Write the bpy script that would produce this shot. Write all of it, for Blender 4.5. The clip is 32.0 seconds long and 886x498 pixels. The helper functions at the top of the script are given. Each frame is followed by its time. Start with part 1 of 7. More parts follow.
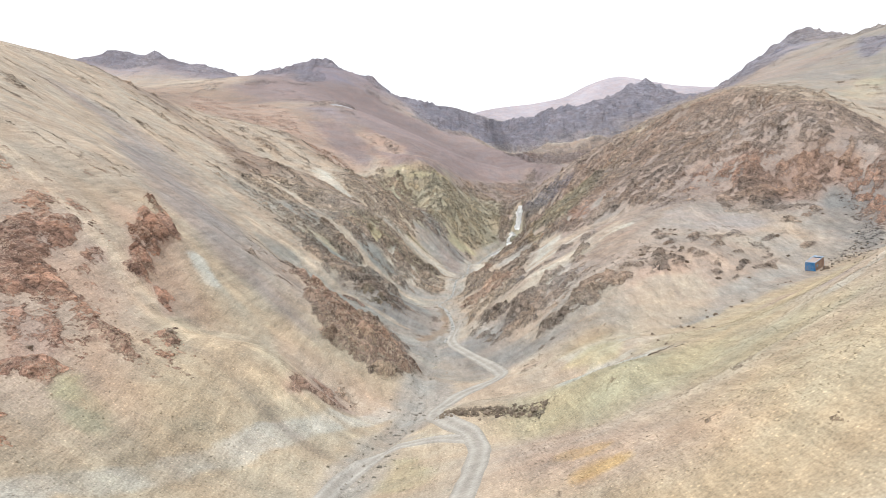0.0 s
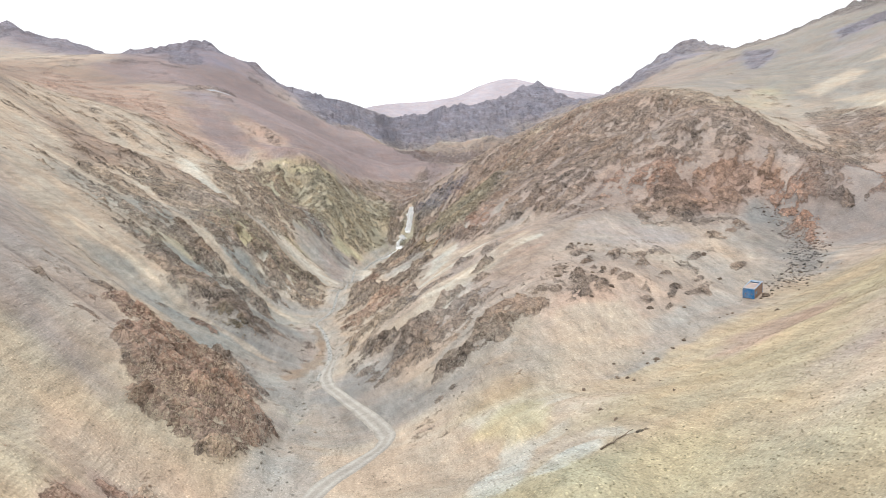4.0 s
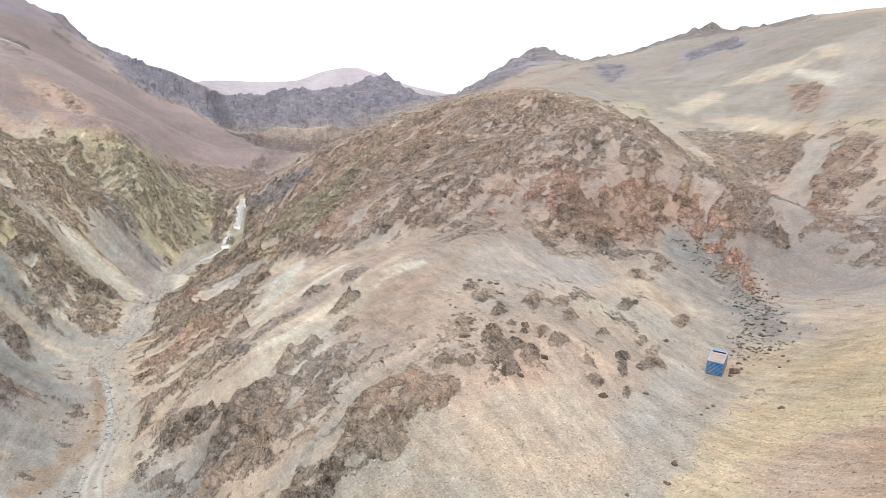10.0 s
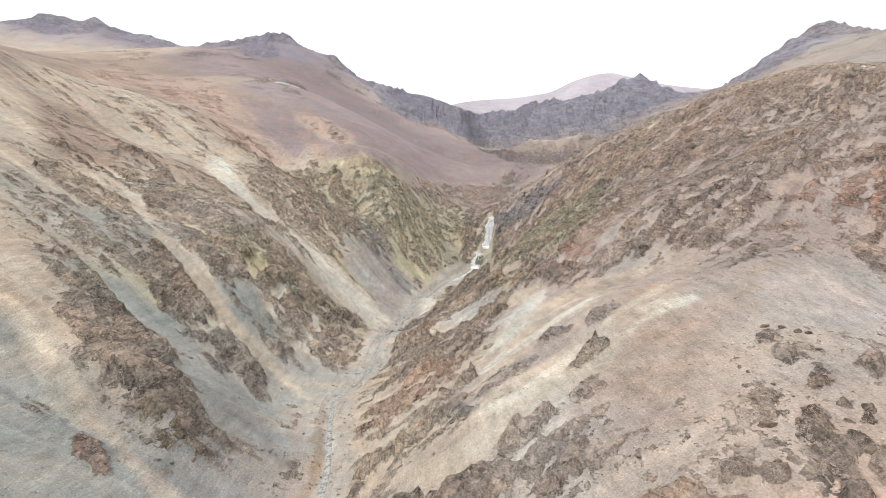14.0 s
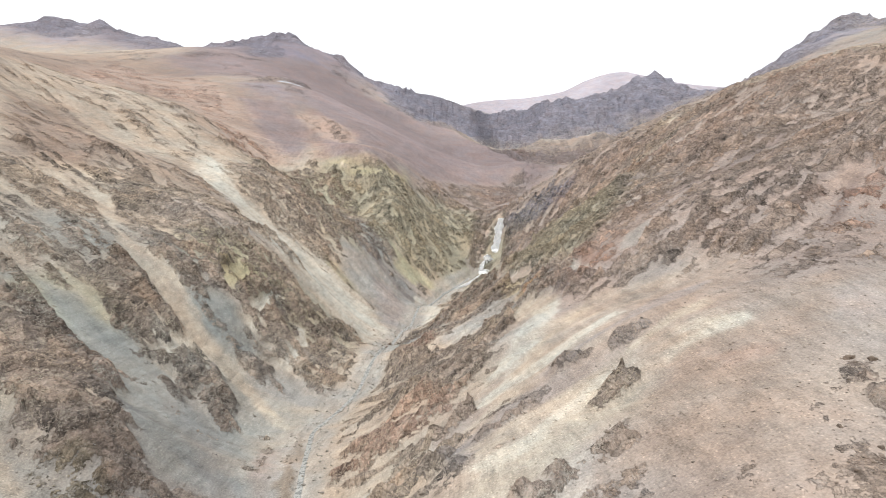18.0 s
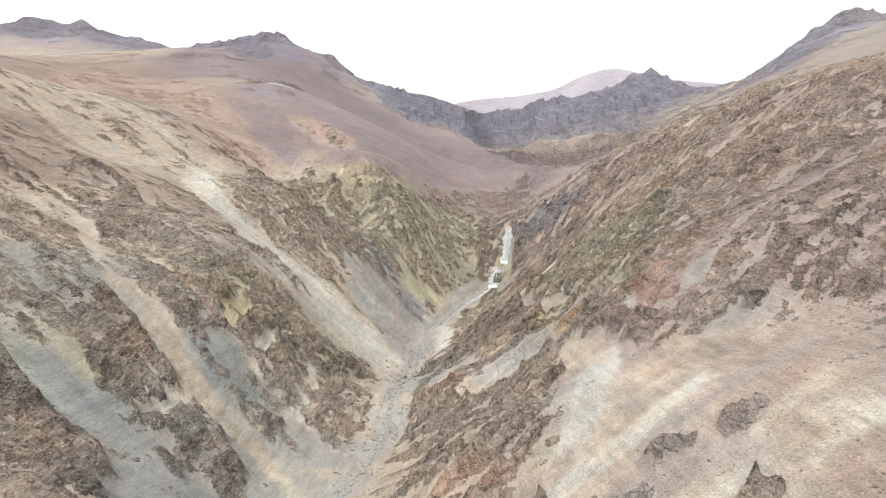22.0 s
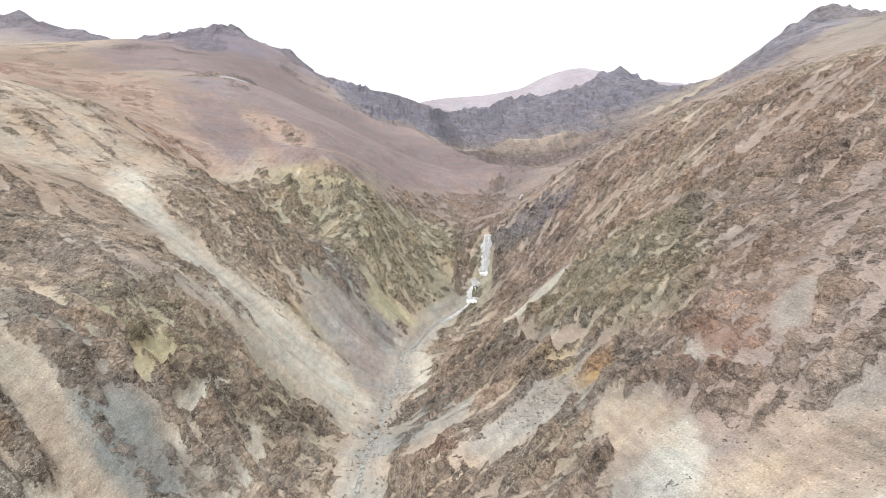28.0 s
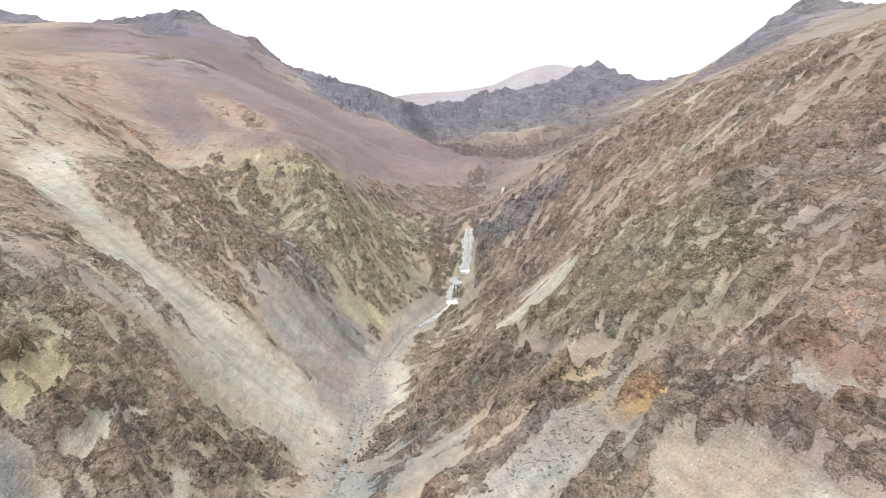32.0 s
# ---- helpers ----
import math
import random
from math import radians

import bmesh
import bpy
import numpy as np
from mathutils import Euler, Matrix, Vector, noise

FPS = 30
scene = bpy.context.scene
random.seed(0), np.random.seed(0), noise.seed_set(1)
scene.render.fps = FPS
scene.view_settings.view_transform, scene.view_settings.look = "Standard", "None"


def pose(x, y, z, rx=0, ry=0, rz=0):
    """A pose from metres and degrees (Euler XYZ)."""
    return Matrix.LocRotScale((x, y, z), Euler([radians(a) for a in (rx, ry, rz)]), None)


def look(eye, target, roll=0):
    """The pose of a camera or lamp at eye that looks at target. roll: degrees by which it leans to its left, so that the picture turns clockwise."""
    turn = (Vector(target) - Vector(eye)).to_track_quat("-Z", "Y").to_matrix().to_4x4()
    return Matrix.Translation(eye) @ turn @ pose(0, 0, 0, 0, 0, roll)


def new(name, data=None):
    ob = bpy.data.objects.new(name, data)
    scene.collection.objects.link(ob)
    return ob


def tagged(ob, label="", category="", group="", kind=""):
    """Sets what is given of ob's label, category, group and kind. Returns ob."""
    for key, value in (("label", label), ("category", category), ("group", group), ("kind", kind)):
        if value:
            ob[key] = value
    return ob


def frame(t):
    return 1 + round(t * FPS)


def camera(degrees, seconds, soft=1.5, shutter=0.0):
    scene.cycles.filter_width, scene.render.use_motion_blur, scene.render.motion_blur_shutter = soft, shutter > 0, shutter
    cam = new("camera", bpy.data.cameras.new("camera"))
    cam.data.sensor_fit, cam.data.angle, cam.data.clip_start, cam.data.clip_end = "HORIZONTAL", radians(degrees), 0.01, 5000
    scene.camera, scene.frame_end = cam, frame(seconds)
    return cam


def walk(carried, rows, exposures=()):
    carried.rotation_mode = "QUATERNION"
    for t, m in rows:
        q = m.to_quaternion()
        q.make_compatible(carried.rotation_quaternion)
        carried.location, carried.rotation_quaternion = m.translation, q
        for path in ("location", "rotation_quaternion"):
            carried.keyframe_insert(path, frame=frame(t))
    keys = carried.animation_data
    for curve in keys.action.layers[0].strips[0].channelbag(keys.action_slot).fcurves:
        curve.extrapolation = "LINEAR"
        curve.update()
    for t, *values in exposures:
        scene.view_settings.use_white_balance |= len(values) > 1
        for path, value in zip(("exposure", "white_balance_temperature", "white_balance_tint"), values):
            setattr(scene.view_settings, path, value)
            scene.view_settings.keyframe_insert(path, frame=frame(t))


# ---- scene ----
cam = camera(64.32, 32.0, soft=0.6)

# seconds, place in metres, tilt (90 is level), lean, heading
FLIGHT = [
    (0.0, 0.00, -0.00, -0.00, 90.27, -1.74, -0.00),
    (0.5, 0.45, 3.86, 0.58, 90.25, -1.70, -0.55),
    (1.0, 0.87, 7.68, 1.07, 90.22, -1.65, -1.20),
    (1.5, 1.26, 11.47, 1.51, 90.16, -1.55, -2.45),
    (2.0, 1.61, 15.25, 1.91, 90.10, -1.48, -3.84),
    (2.5, 1.90, 19.03, 2.28, 90.03, -1.29, -5.15),
    (4.5, 2.96, 34.13, 4.02, 89.81, -0.54, -10.56),
    (5.0, 3.08, 37.94, 4.38, 89.74, -0.29, -12.44),
    (5.5, 3.18, 41.76, 4.70, 89.67, -0.04, -14.43),
    (6.0, 3.33, 45.57, 5.01, 89.60, 0.25, -16.34),
    (6.5, 3.55, 49.37, 5.30, 89.56, 0.59, -18.26),
    (7.0, 3.80, 53.11, 5.60, 89.52, 0.96, -20.23),
    (7.5, 4.06, 56.77, 5.95, 89.50, 1.28, -21.75),
    (8.0, 4.42, 60.35, 6.53, 89.47, 1.53, -22.02),
    (8.5, 4.82, 63.84, 7.28, 89.47, 1.82, -22.26),
    (9.0, 5.28, 67.20, 8.05, 89.49, 2.04, -22.47),
    (9.5, 5.84, 70.48, 8.88, 89.48, 2.23, -22.63),
    (10.0, 6.55, 73.64, 9.72, 89.49, 2.39, -22.61),
    (10.5, 7.35, 76.70, 10.51, 89.49, 2.54, -22.50),
    (11.0, 8.15, 79.74, 11.07, 89.48, 2.39, -20.43),
    (11.5, 9.13, 82.83, 11.51, 89.38, 1.86, -13.42),
    (12.0, 10.34, 85.87, 11.87, 89.40, 1.49, -8.00),
    (12.5, 11.55, 88.79, 12.18, 89.50, 1.17, -4.69),
    (13.0, 12.71, 91.57, 12.38, 89.62, 0.90, -2.75),
    (13.5, 13.74, 94.19, 12.47, 89.75, 0.70, -2.12),
    (14.0, 14.67, 96.71, 12.54, 89.83, 0.56, -1.80),
    (14.5, 15.55, 99.20, 12.63, 89.92, 0.42, -1.61),
    (16.5, 18.24, 108.84, 12.71, 90.13, 0.12, -1.15),
    (17.0, 18.36, 111.01, 12.77, 90.10, 0.21, -1.03),
    (17.5, 18.28, 113.05, 12.84, 90.09, 0.26, -0.88),
    (18.0, 17.91, 114.95, 13.00, 90.04, 0.27, -0.78),
    (18.5, 17.29, 116.79, 13.33, 90.00, 0.24, -0.72),
    (19.0, 16.42, 118.71, 13.99, 89.93, 0.19, -0.68),
    (19.5, 15.42, 120.67, 14.88, 89.86, 0.09, -0.67),
    (20.0, 14.38, 122.69, 15.88, 89.81, -0.04, -0.69),
    (20.5, 13.35, 124.81, 16.90, 89.82, -0.17, -0.76),
    (21.0, 12.36, 126.99, 17.86, 89.81, -0.23, -0.85),
    (21.5, 11.52, 129.12, 18.62, 89.79, -0.34, -1.31),
    (22.0, 10.79, 131.41, 19.21, 89.82, -0.46, -1.72),
    (22.5, 10.15, 133.82, 19.73, 89.83, -0.59, -2.08),
    (23.0, 9.63, 136.27, 20.23, 89.82, -0.68, -2.48),
    (23.5, 9.27, 138.79, 20.73, 89.87, -0.70, -2.89),
    (24.0, 9.06, 141.35, 21.07, 89.83, -0.79, -3.27),
    (24.5, 8.93, 143.96, 21.21, 89.77, -0.84, -3.59),
    (25.0, 8.81, 146.68, 21.36, 89.80, -0.80, -3.82),
    (25.5, 8.68, 149.42, 21.52, 89.80, -0.87, -4.05),
    (27.5, 8.46, 160.88, 22.27, 89.88, -0.90, -4.55),
    (28.0, 8.38, 164.01, 22.37, 89.88, -0.83, -4.79),
    (28.5, 8.30, 167.20, 22.42, 89.89, -0.83, -5.14),
    (29.0, 8.28, 170.48, 22.42, 89.90, -0.81, -5.52),
    (29.5, 8.32, 173.83, 22.34, 89.94, -0.78, -5.83),
    (30.0, 8.36, 177.22, 22.07, 89.92, -0.74, -6.01),
    (30.5, 8.35, 180.63, 21.60, 89.91, -0.76, -6.30),
    (31.0, 8.37, 184.00, 21.14, 89.85, -0.76, -6.57),
    (31.5, 8.42, 187.35, 20.87, 89.83, -0.78, -6.88),
    (32.0, 8.52, 190.67, 20.78, 89.84, -0.75, -7.17),
]
walk(cam, [(t, pose(x, y, z) @ pose(0, 0, 0, 0, 0, head) @ pose(0, 0, 0, tilt) @ pose(0, 0, 0, 0, 0, lean)) for t, x, y, z, tilt, lean, head in FLIGHT])

# ---- light: a bright overcast sky with a wide, weak sun behind the thin cloud ----
SUN_UP, SUN_ROUND = 56.0, 219.0   # degrees above the horizon, degrees clockwise from +y
world = bpy.data.worlds.new("overcast_sky")
scene.world = world
world.use_nodes = True
wn, wl = world.node_tree.nodes, world.node_tree.links
wn.clear()
sky = wn.new("ShaderNodeTexSky")
sky.sky_type, sky.sun_disc = "NISHITA", False
sky.sun_elevation, sky.sun_rotation = radians(SUN_UP), radians(SUN_ROUND)
sky.air_density, sky.dust_density, sky.altitude = 1.0, 3.0, 3500
clouds = wn.new("ShaderNodeMix")
clouds.data_type = "RGBA"
clouds.inputs["Factor"].default_value = 0.86
clouds.inputs["B"].default_value = (9.6, 9.7, 9.9, 1)   # the cloud sheet, all over the sky
back = wn.new("ShaderNodeBackground")
back.inputs["Strength"].default_value = 0.1
out = wn.new("ShaderNodeOutputWorld")
wl.new(sky.outputs["Color"], clouds.inputs["A"])
wl.new(clouds.outputs["Result"], back.inputs["Color"])
wl.new(back.outputs["Background"], out.inputs["Surface"])

sun_data = bpy.data.lights.new("sun", "SUN")
sun_data.energy, sun_data.angle, sun_data.color = 1.9, radians(10), (1.0, 0.95, 0.88)
sun = new("sun", sun_data)
a, b = radians(SUN_ROUND), radians(SUN_UP)
sun.matrix_world = look((200 * math.sin(a) * math.cos(b), 200 * math.cos(a) * math.cos(b), 200 * math.sin(b)), (0, 0, 0))
scene.view_settings.exposure = 0.53

# ---- materials ----


class Nodes:
    """A short way to write node trees."""

    def __init__(self, name):
        self.mat = bpy.data.materials.new(name)
        self.mat.use_nodes = True
        self.tree = self.mat.node_tree
        self.bsdf = self.tree.nodes["Principled BSDF"]
        self.where = self.tree.nodes.new("ShaderNodeNewGeometry").outputs["Position"]

    def add(self, kind, **inputs):
        n = self.tree.nodes.new(kind)
        for k, v in inputs.items():
            self.put(n.inputs[k], v)
        return n

    def put(self, socket, v):
        if isinstance(v, bpy.types.NodeSocket):
            self.tree.links.new(v, socket)
        else:
            socket.default_value = v

    def noise(self, scale, detail=4.0, rough=0.6, at=None):
        n = self.add("ShaderNodeTexNoise", Vector=at or self.where, Scale=scale, Detail=detail, Roughness=rough)
        return n.outputs["Fac"]

    def cells(self, scale, at=None, feature="F1"):
        n = self.add("ShaderNodeTexVoronoi", Vector=at or self.where, Scale=scale)
        n.feature = feature
        return n

    def lot(self, cell):
        return self.add("ShaderNodeSeparateColor", Color=cell.outputs["Color"]).outputs["Red"]

    def math(self, op, a, b=0.0, c=0.0):
        n = self.tree.nodes.new("ShaderNodeMath")
        n.operation = op
        for s, v in zip(n.inputs, (a, b, c)):
            self.put(s, v)
        return n.outputs[0]

    def span(self, v, lo, hi, to_lo=0.0, to_hi=1.0):
        n = self.add("ShaderNodeMapRange", Value=v)
        for k, w in (("From Min", lo), ("From Max", hi), ("To Min", to_lo), ("To Max", to_hi)):
            n.inputs[k].default_value = w
        return n.outputs["Result"]

    def mix(self, f, a, b, blend="MIX"):
        n = self.tree.nodes.new("ShaderNodeMix")
        n.data_type, n.blend_type = "RGBA", blend
        for k, v in ((0, f), (6, a), (7, b)):
            self.put(n.inputs[k], (*v, 1) if isinstance(v, tuple) and len(v) == 3 else v)
        return n.outputs[2]

    def attribute(self, name, kind="Vector"):
        n = self.tree.nodes.new("ShaderNodeAttribute")
        n.attribute_name = name
        return n.outputs[kind]

    def bump(self, height, strength, distance, normal=None):
        n = self.add("ShaderNodeBump", Height=height, Strength=strength, Distance=distance)
        if normal:
            self.put(n.inputs["Normal"], normal)
        return n.outputs["Normal"]

    def done(self, colour, rough=0.9, normal=None, metal=0.0):
        self.put(self.bsdf.inputs["Base Color"], (*colour, 1) if isinstance(colour, tuple) and len(colour) == 3 else colour)
        self.put(self.bsdf.inputs["Roughness"], rough)
        self.put(self.bsdf.inputs["Metallic"], metal)
        self.bsdf.inputs["Specular IOR Level"].default_value = 0.25
        if normal:
            self.put(self.bsdf.inputs["Normal"], normal)
        return self.mat


def turned(m, degrees, squeeze, rise=0.8):
    """The place, turned in plan and drawn out along the fall line."""
    n = m.add("ShaderNodeMapping", Vector=m.where)
    n.inputs["Rotation"].default_value = (0, 0, radians(degrees))
    n.inputs["Scale"].default_value = (1, squeeze, rise)
    return n.outputs["Vector"]


def rich(m, scale, detail, rough, gain, at=None):
    """Noise about 0, spread to about -1 to 1."""
    return m.math("MULTIPLY", m.math("SUBTRACT", m.noise(scale, detail, rough, at), 0.5), gain)


def ground_material():
    """Scree and soil in the colour of the place, broken rock where the ground is rocky."""
    m = Nodes("scree_and_rock")
    soil, stone, rock, side, slant = m.attribute("soil"), m.attribute("stone"), m.attribute("rock", "Fac"), m.attribute("side", "Fac"), m.attribute("slant", "Fac")
    grey = lambda v: m.mix(0.0, v, v)
    total = lambda *parts: parts[0] if len(parts) == 1 else m.math("ADD", parts[0], total(*parts[1:]))
    times = lambda a, b: m.math("MULTIPLY", a, b)
    west, east = turned(m, 34, 0.2), turned(m, -26, 0.2)

    def drawn(scale, detail, rough, gain):
        a, b = rich(m, scale, detail, rough, gain, west), rich(m, scale, detail, rough, gain, east)
        return times(m.math("ADD", a, times(m.math("SUBTRACT", b, a), side)), slant)

    broad, hill, mid = rich(m, 0.03, 4, 0.6, 6), rich(m, 0.085, 6, 0.72, 9), rich(m, 0.4, 5, 0.7, 8)
    grain, fine = rich(m, 1.7, 3, 0.65, 6), rich(m, 4.5, 2, 0.6, 5)
    thread, fall = drawn(0.8, 4, 0.65, 7), drawn(0.16, 4, 0.6, 7)
    ragged = total(times(hill, 0.10), times(mid, 0.22), times(grain, 0.22), times(fine, 0.07), times(thread, 0.27), times(fall, 0.12))
    edge = m.span(total(times(rock, 1.25), ragged), 0.0, 0.09)
    tone = total(1.0, times(broad, 0.05), times(hill, 0.06), times(mid, 0.06), times(grain, 0.08), times(fine, 0.19), times(thread, 0.14), times(fall, 0.10))
    soil = m.mix(1.0, soil, grey(m.math("MAXIMUM", tone, 0.45)), "MULTIPLY")
    grit = m.cells(3.0)
    size = m.span(grit.outputs["Distance"], 0.2, 0.36, 1, 0)
    soil = m.mix(times(size, m.math("GREATER_THAN", m.lot(grit), 0.7)), soil, m.mix(1.0, soil, (1.34, 1.32, 1.28), "MULTIPLY"))
    soil = m.mix(times(size, m.math("LESS_THAN", m.lot(grit), 0.05)), soil, m.mix(1.0, soil, (0.66, 0.64, 0.62), "MULTIPLY"))
    spots = 0.0
    for scale, size, gate in ((0.17, 0.30, 0.1), (0.42, 0.33, 0.2), (1.1, 0.36, 0.1)):
        cell = m.cells(scale)
        lone = m.math("GREATER_THAN", m.math("ADD", m.lot(cell), times(hill, 0.22)), 0.72)
        there = times(times(m.span(m.math("ADD", cell.outputs["Distance"], times(grain, 0.10)), size - 0.08, size, 1, 0), lone), m.span(rock, -0.34, -gate, 0, 0.65))
        spots = m.math("MAXIMUM", spots, there)
    hue = m.span(rich(m, 0.09, 5, 0.65, 7), -0.8, 0.8)
    soil = m.mix(1.0, soil, m.mix(hue, (1.06, 0.99, 0.94), (0.97, 1.0, 1.02)), "MULTIPLY")
    lump, strand, sliver = rich(m, 0.75, 5, 0.7, 8), drawn(2.0, 3, 0.65, 7), drawn(0.45, 5, 0.7, 8)
    bent = m.add("ShaderNodeVectorMath", **{"Vector": m.mix(side, turned(m, 34, 0.5, 1.3), turned(m, -26, 0.5, 1.3))})
    m.put(bent.inputs[1], m.add("ShaderNodeTexNoise", Vector=m.where, Scale=0.6, Detail=3.0).outputs["Color"])
    chips = [m.cells(s, bent.outputs[0]) for s in (0.13, 0.48, 1.35)]
    block, shard, chip = [m.math("SUBTRACT", m.lot(c), 0.5) for c in chips]
    crack = m.span(m.cells(0.48, bent.outputs[0], "DISTANCE_TO_EDGE").outputs["Distance"], 0.0, 0.08, 0.66, 1.02)
    face = total(1.04, times(hill, 0.08), times(lump, 0.16), times(sliver, 0.22), times(strand, 0.08), times(grain, 0.10), times(fine, 0.16), times(block, 0.48), times(shard, 0.55), times(chip, 0.36))
    rift = times(crack, m.span(m.math("ABSOLUTE", total(times(sliver, 0.8), times(lump, 0.5))), 0.0, 0.10, 0.6, 1.03))
    stone = m.mix(1.0, stone, grey(m.math("MAXIMUM", face, 0.3)), "MULTIPLY")
    stone = m.mix(1.0, stone, grey(rift), "MULTIPLY")
    loose = m.mix(1.0, stone, (0.72, 0.70, 0.68), "MULTIPLY")
    vein = m.span(m.math("ABSOLUTE", m.math("ADD", drawn(0.3, 5, 0.7, 7), times(mid, 0.35))), 0.0, 0.14, 0.9, 0.0)
    web = m.span(m.math("ABSOLUTE", rich(m, 0.22, 6, 0.7, 8)), 0.0, 0.10, 0.85, 0.0)
    stone = m.mix(m.math("MAXIMUM", vein, web), stone, m.mix(1.0, soil, (1.25, 1.25, 1.22), "MULTIPLY"))
    rust = m.span(rich(m, 0.07, 5, 0.65, 7), 0.0, 0.8, 0, 0.4)
    stone = m.mix(rust, stone, m.mix(1.0, stone, (1.12, 0.98, 0.88), "MULTIPLY"))
    colour = m.mix(edge, m.mix(spots, soil, loose), stone)
    height = total(times(grain, 0.02), times(fine, 0.025), times(thread, 0.05), times(edge, 0.15), times(spots, 0.25), times(total(times(lump, 0.3), times(sliver, 0.3), times(strand, 0.06), times(grain, 0.05), times(rift, 0.3), times(shard, 0.95), times(chip, 0.25)), edge))
    return m.done(colour, 0.95, m.bump(height, 0.85, 1.0))


def stone_material(name, tint, spread=0.5):
    """Rock of loose blocks: its colour from the mesh where it has one, else the tint."""
    m = Nodes(name)
    base = m.attribute("stone") if tint is None else m.mix(0.0, tint, tint)
    if tint is not None:
        lucky = m.tree.nodes.new("ShaderNodeObjectInfo").outputs["Random"]
        base = m.mix(1.0, base, m.mix(0.0, m.span(lucky, 0, 1, 1 - spread / 2, 1 + spread / 2), m.span(lucky, 0, 1, 1 - spread / 2, 1 + spread / 2)), "MULTIPLY")
    n = rich(m, 2.4, 5, 0.7, 7)
    tone = m.math("ADD", 1.0, m.math("MULTIPLY", n, 0.25))
    colour = m.mix(1.0, base, m.mix(0.0, tone, tone), "MULTIPLY")
    dust = m.span(rich(m, 0.8, 4, 0.6, 6), 0.0, 0.8, 0, 0.35)
    colour = m.mix(dust, colour, (0.36, 0.30, 0.23))
    return m.done(colour, 0.92, m.bump(n, 0.6, 0.15))


def painted_metal(name, paint, worn):
    """Sheet metal with sun-bleached paint, rust and dust."""
    m = Nodes(name)
    fade, rub = rich(m, 0.9, 4, 0.6, 5), rich(m, 6.0, 5, 0.7, 7)
    tone = m.math("ADD", 1.0, m.math("ADD", m.math("MULTIPLY", fade, 0.14), m.math("MULTIPLY", rub, 0.1)))
    colour = m.mix(1.0, m.mix(0.0, paint, paint), m.mix(0.0, tone, tone), "MULTIPLY")
    colour = m.mix(m.span(m.math("ADD", rub, m.math("MULTIPLY", fade, 0.6)), 0.55, 0.9, 0, worn), colour, (0.20, 0.095, 0.05))
    colour = m.mix(m.span(fade, -0.2, 0.9, 0.0, 0.3), colour, (0.42, 0.36, 0.28))
    return m.done(colour, m.span(rub, -0.6, 0.8, 0.42, 0.7), m.bump(rub, 0.25, 0.02))


def road_material():
    m = Nodes("graded_gravel_road")
    g, b = rich(m, 3.0, 4, 0.7, 7), rich(m, 0.35, 5, 0.65, 7)
    tone = m.math("ADD", 1.0, m.math("ADD", m.math("MULTIPLY", g, 0.13), m.math("MULTIPLY", b, 0.12)))
    rut = m.attribute("rut", "Fac")
    colour = m.mix(rut, (0.315, 0.298, 0.268), (0.40, 0.385, 0.355))
    return m.done(m.mix(1.0, colour, m.mix(0.0, tone, tone), "MULTIPLY"), 0.95, m.bump(g, 0.5, 0.08))


def ice_material():
    m = Nodes("white_ice")
    n, s = rich(m, 0.9, 4, 0.6, 6), rich(m, 4.0, 4, 0.6, 6)
    colour = m.mix(m.span(n, -0.5, 0.6), (0.80, 0.82, 0.84), (0.93, 0.93, 0.92))
    colour = m.mix(m.span(s, 0.7, 1.1, 0, 0.4), colour, (0.45, 0.42, 0.38))
    mat = m.done(colour, m.span(s, -0.6, 0.6, 0.3, 0.6), m.bump(m.math("ADD", n, m.math("MULTIPLY", s, 0.4)), 0.5, 0.3))
    return mat


def brook_material():
    m = Nodes("shallow_icy_brook")
    n = rich(m, 1.4, 5, 0.7, 7)
    colour = m.mix(m.span(n, -0.4, 0.5), (0.20, 0.205, 0.195), (0.35, 0.35, 0.33))
    return m.done(colour, m.span(n, -0.4, 0.5, 0.2, 0.8), m.bump(n, 0.3, 0.1))


BOULDER, LOOSE = stone_material("weathered_dark_stone", (0.16, 0.125, 0.10)), stone_material("broken_stone", None)
BLUE, LIGHT_BLUE, RUSTY = painted_metal("blue_paint", (0.045, 0.205, 0.45), 0.5), painted_metal("faded_blue_paint", (0.22, 0.33, 0.47), 0.6), painted_metal("rusty_brown_paint", (0.30, 0.20, 0.15), 0.9)
# the second is near black: shade inside the box, given as a colour
DUSTY, INSIDE_SHADE = painted_metal("dusty_roof_sheet", (0.33, 0.27, 0.25), 0.5), painted_metal("inside_shade", (0.02, 0.02, 0.022), 0.2)
WOOD = stone_material("grey_dead_wood", (0.22, 0.18, 0.14))
ROAD, ICE, BROOK = road_material(), ice_material(), brook_material()
GROUND = ground_material()

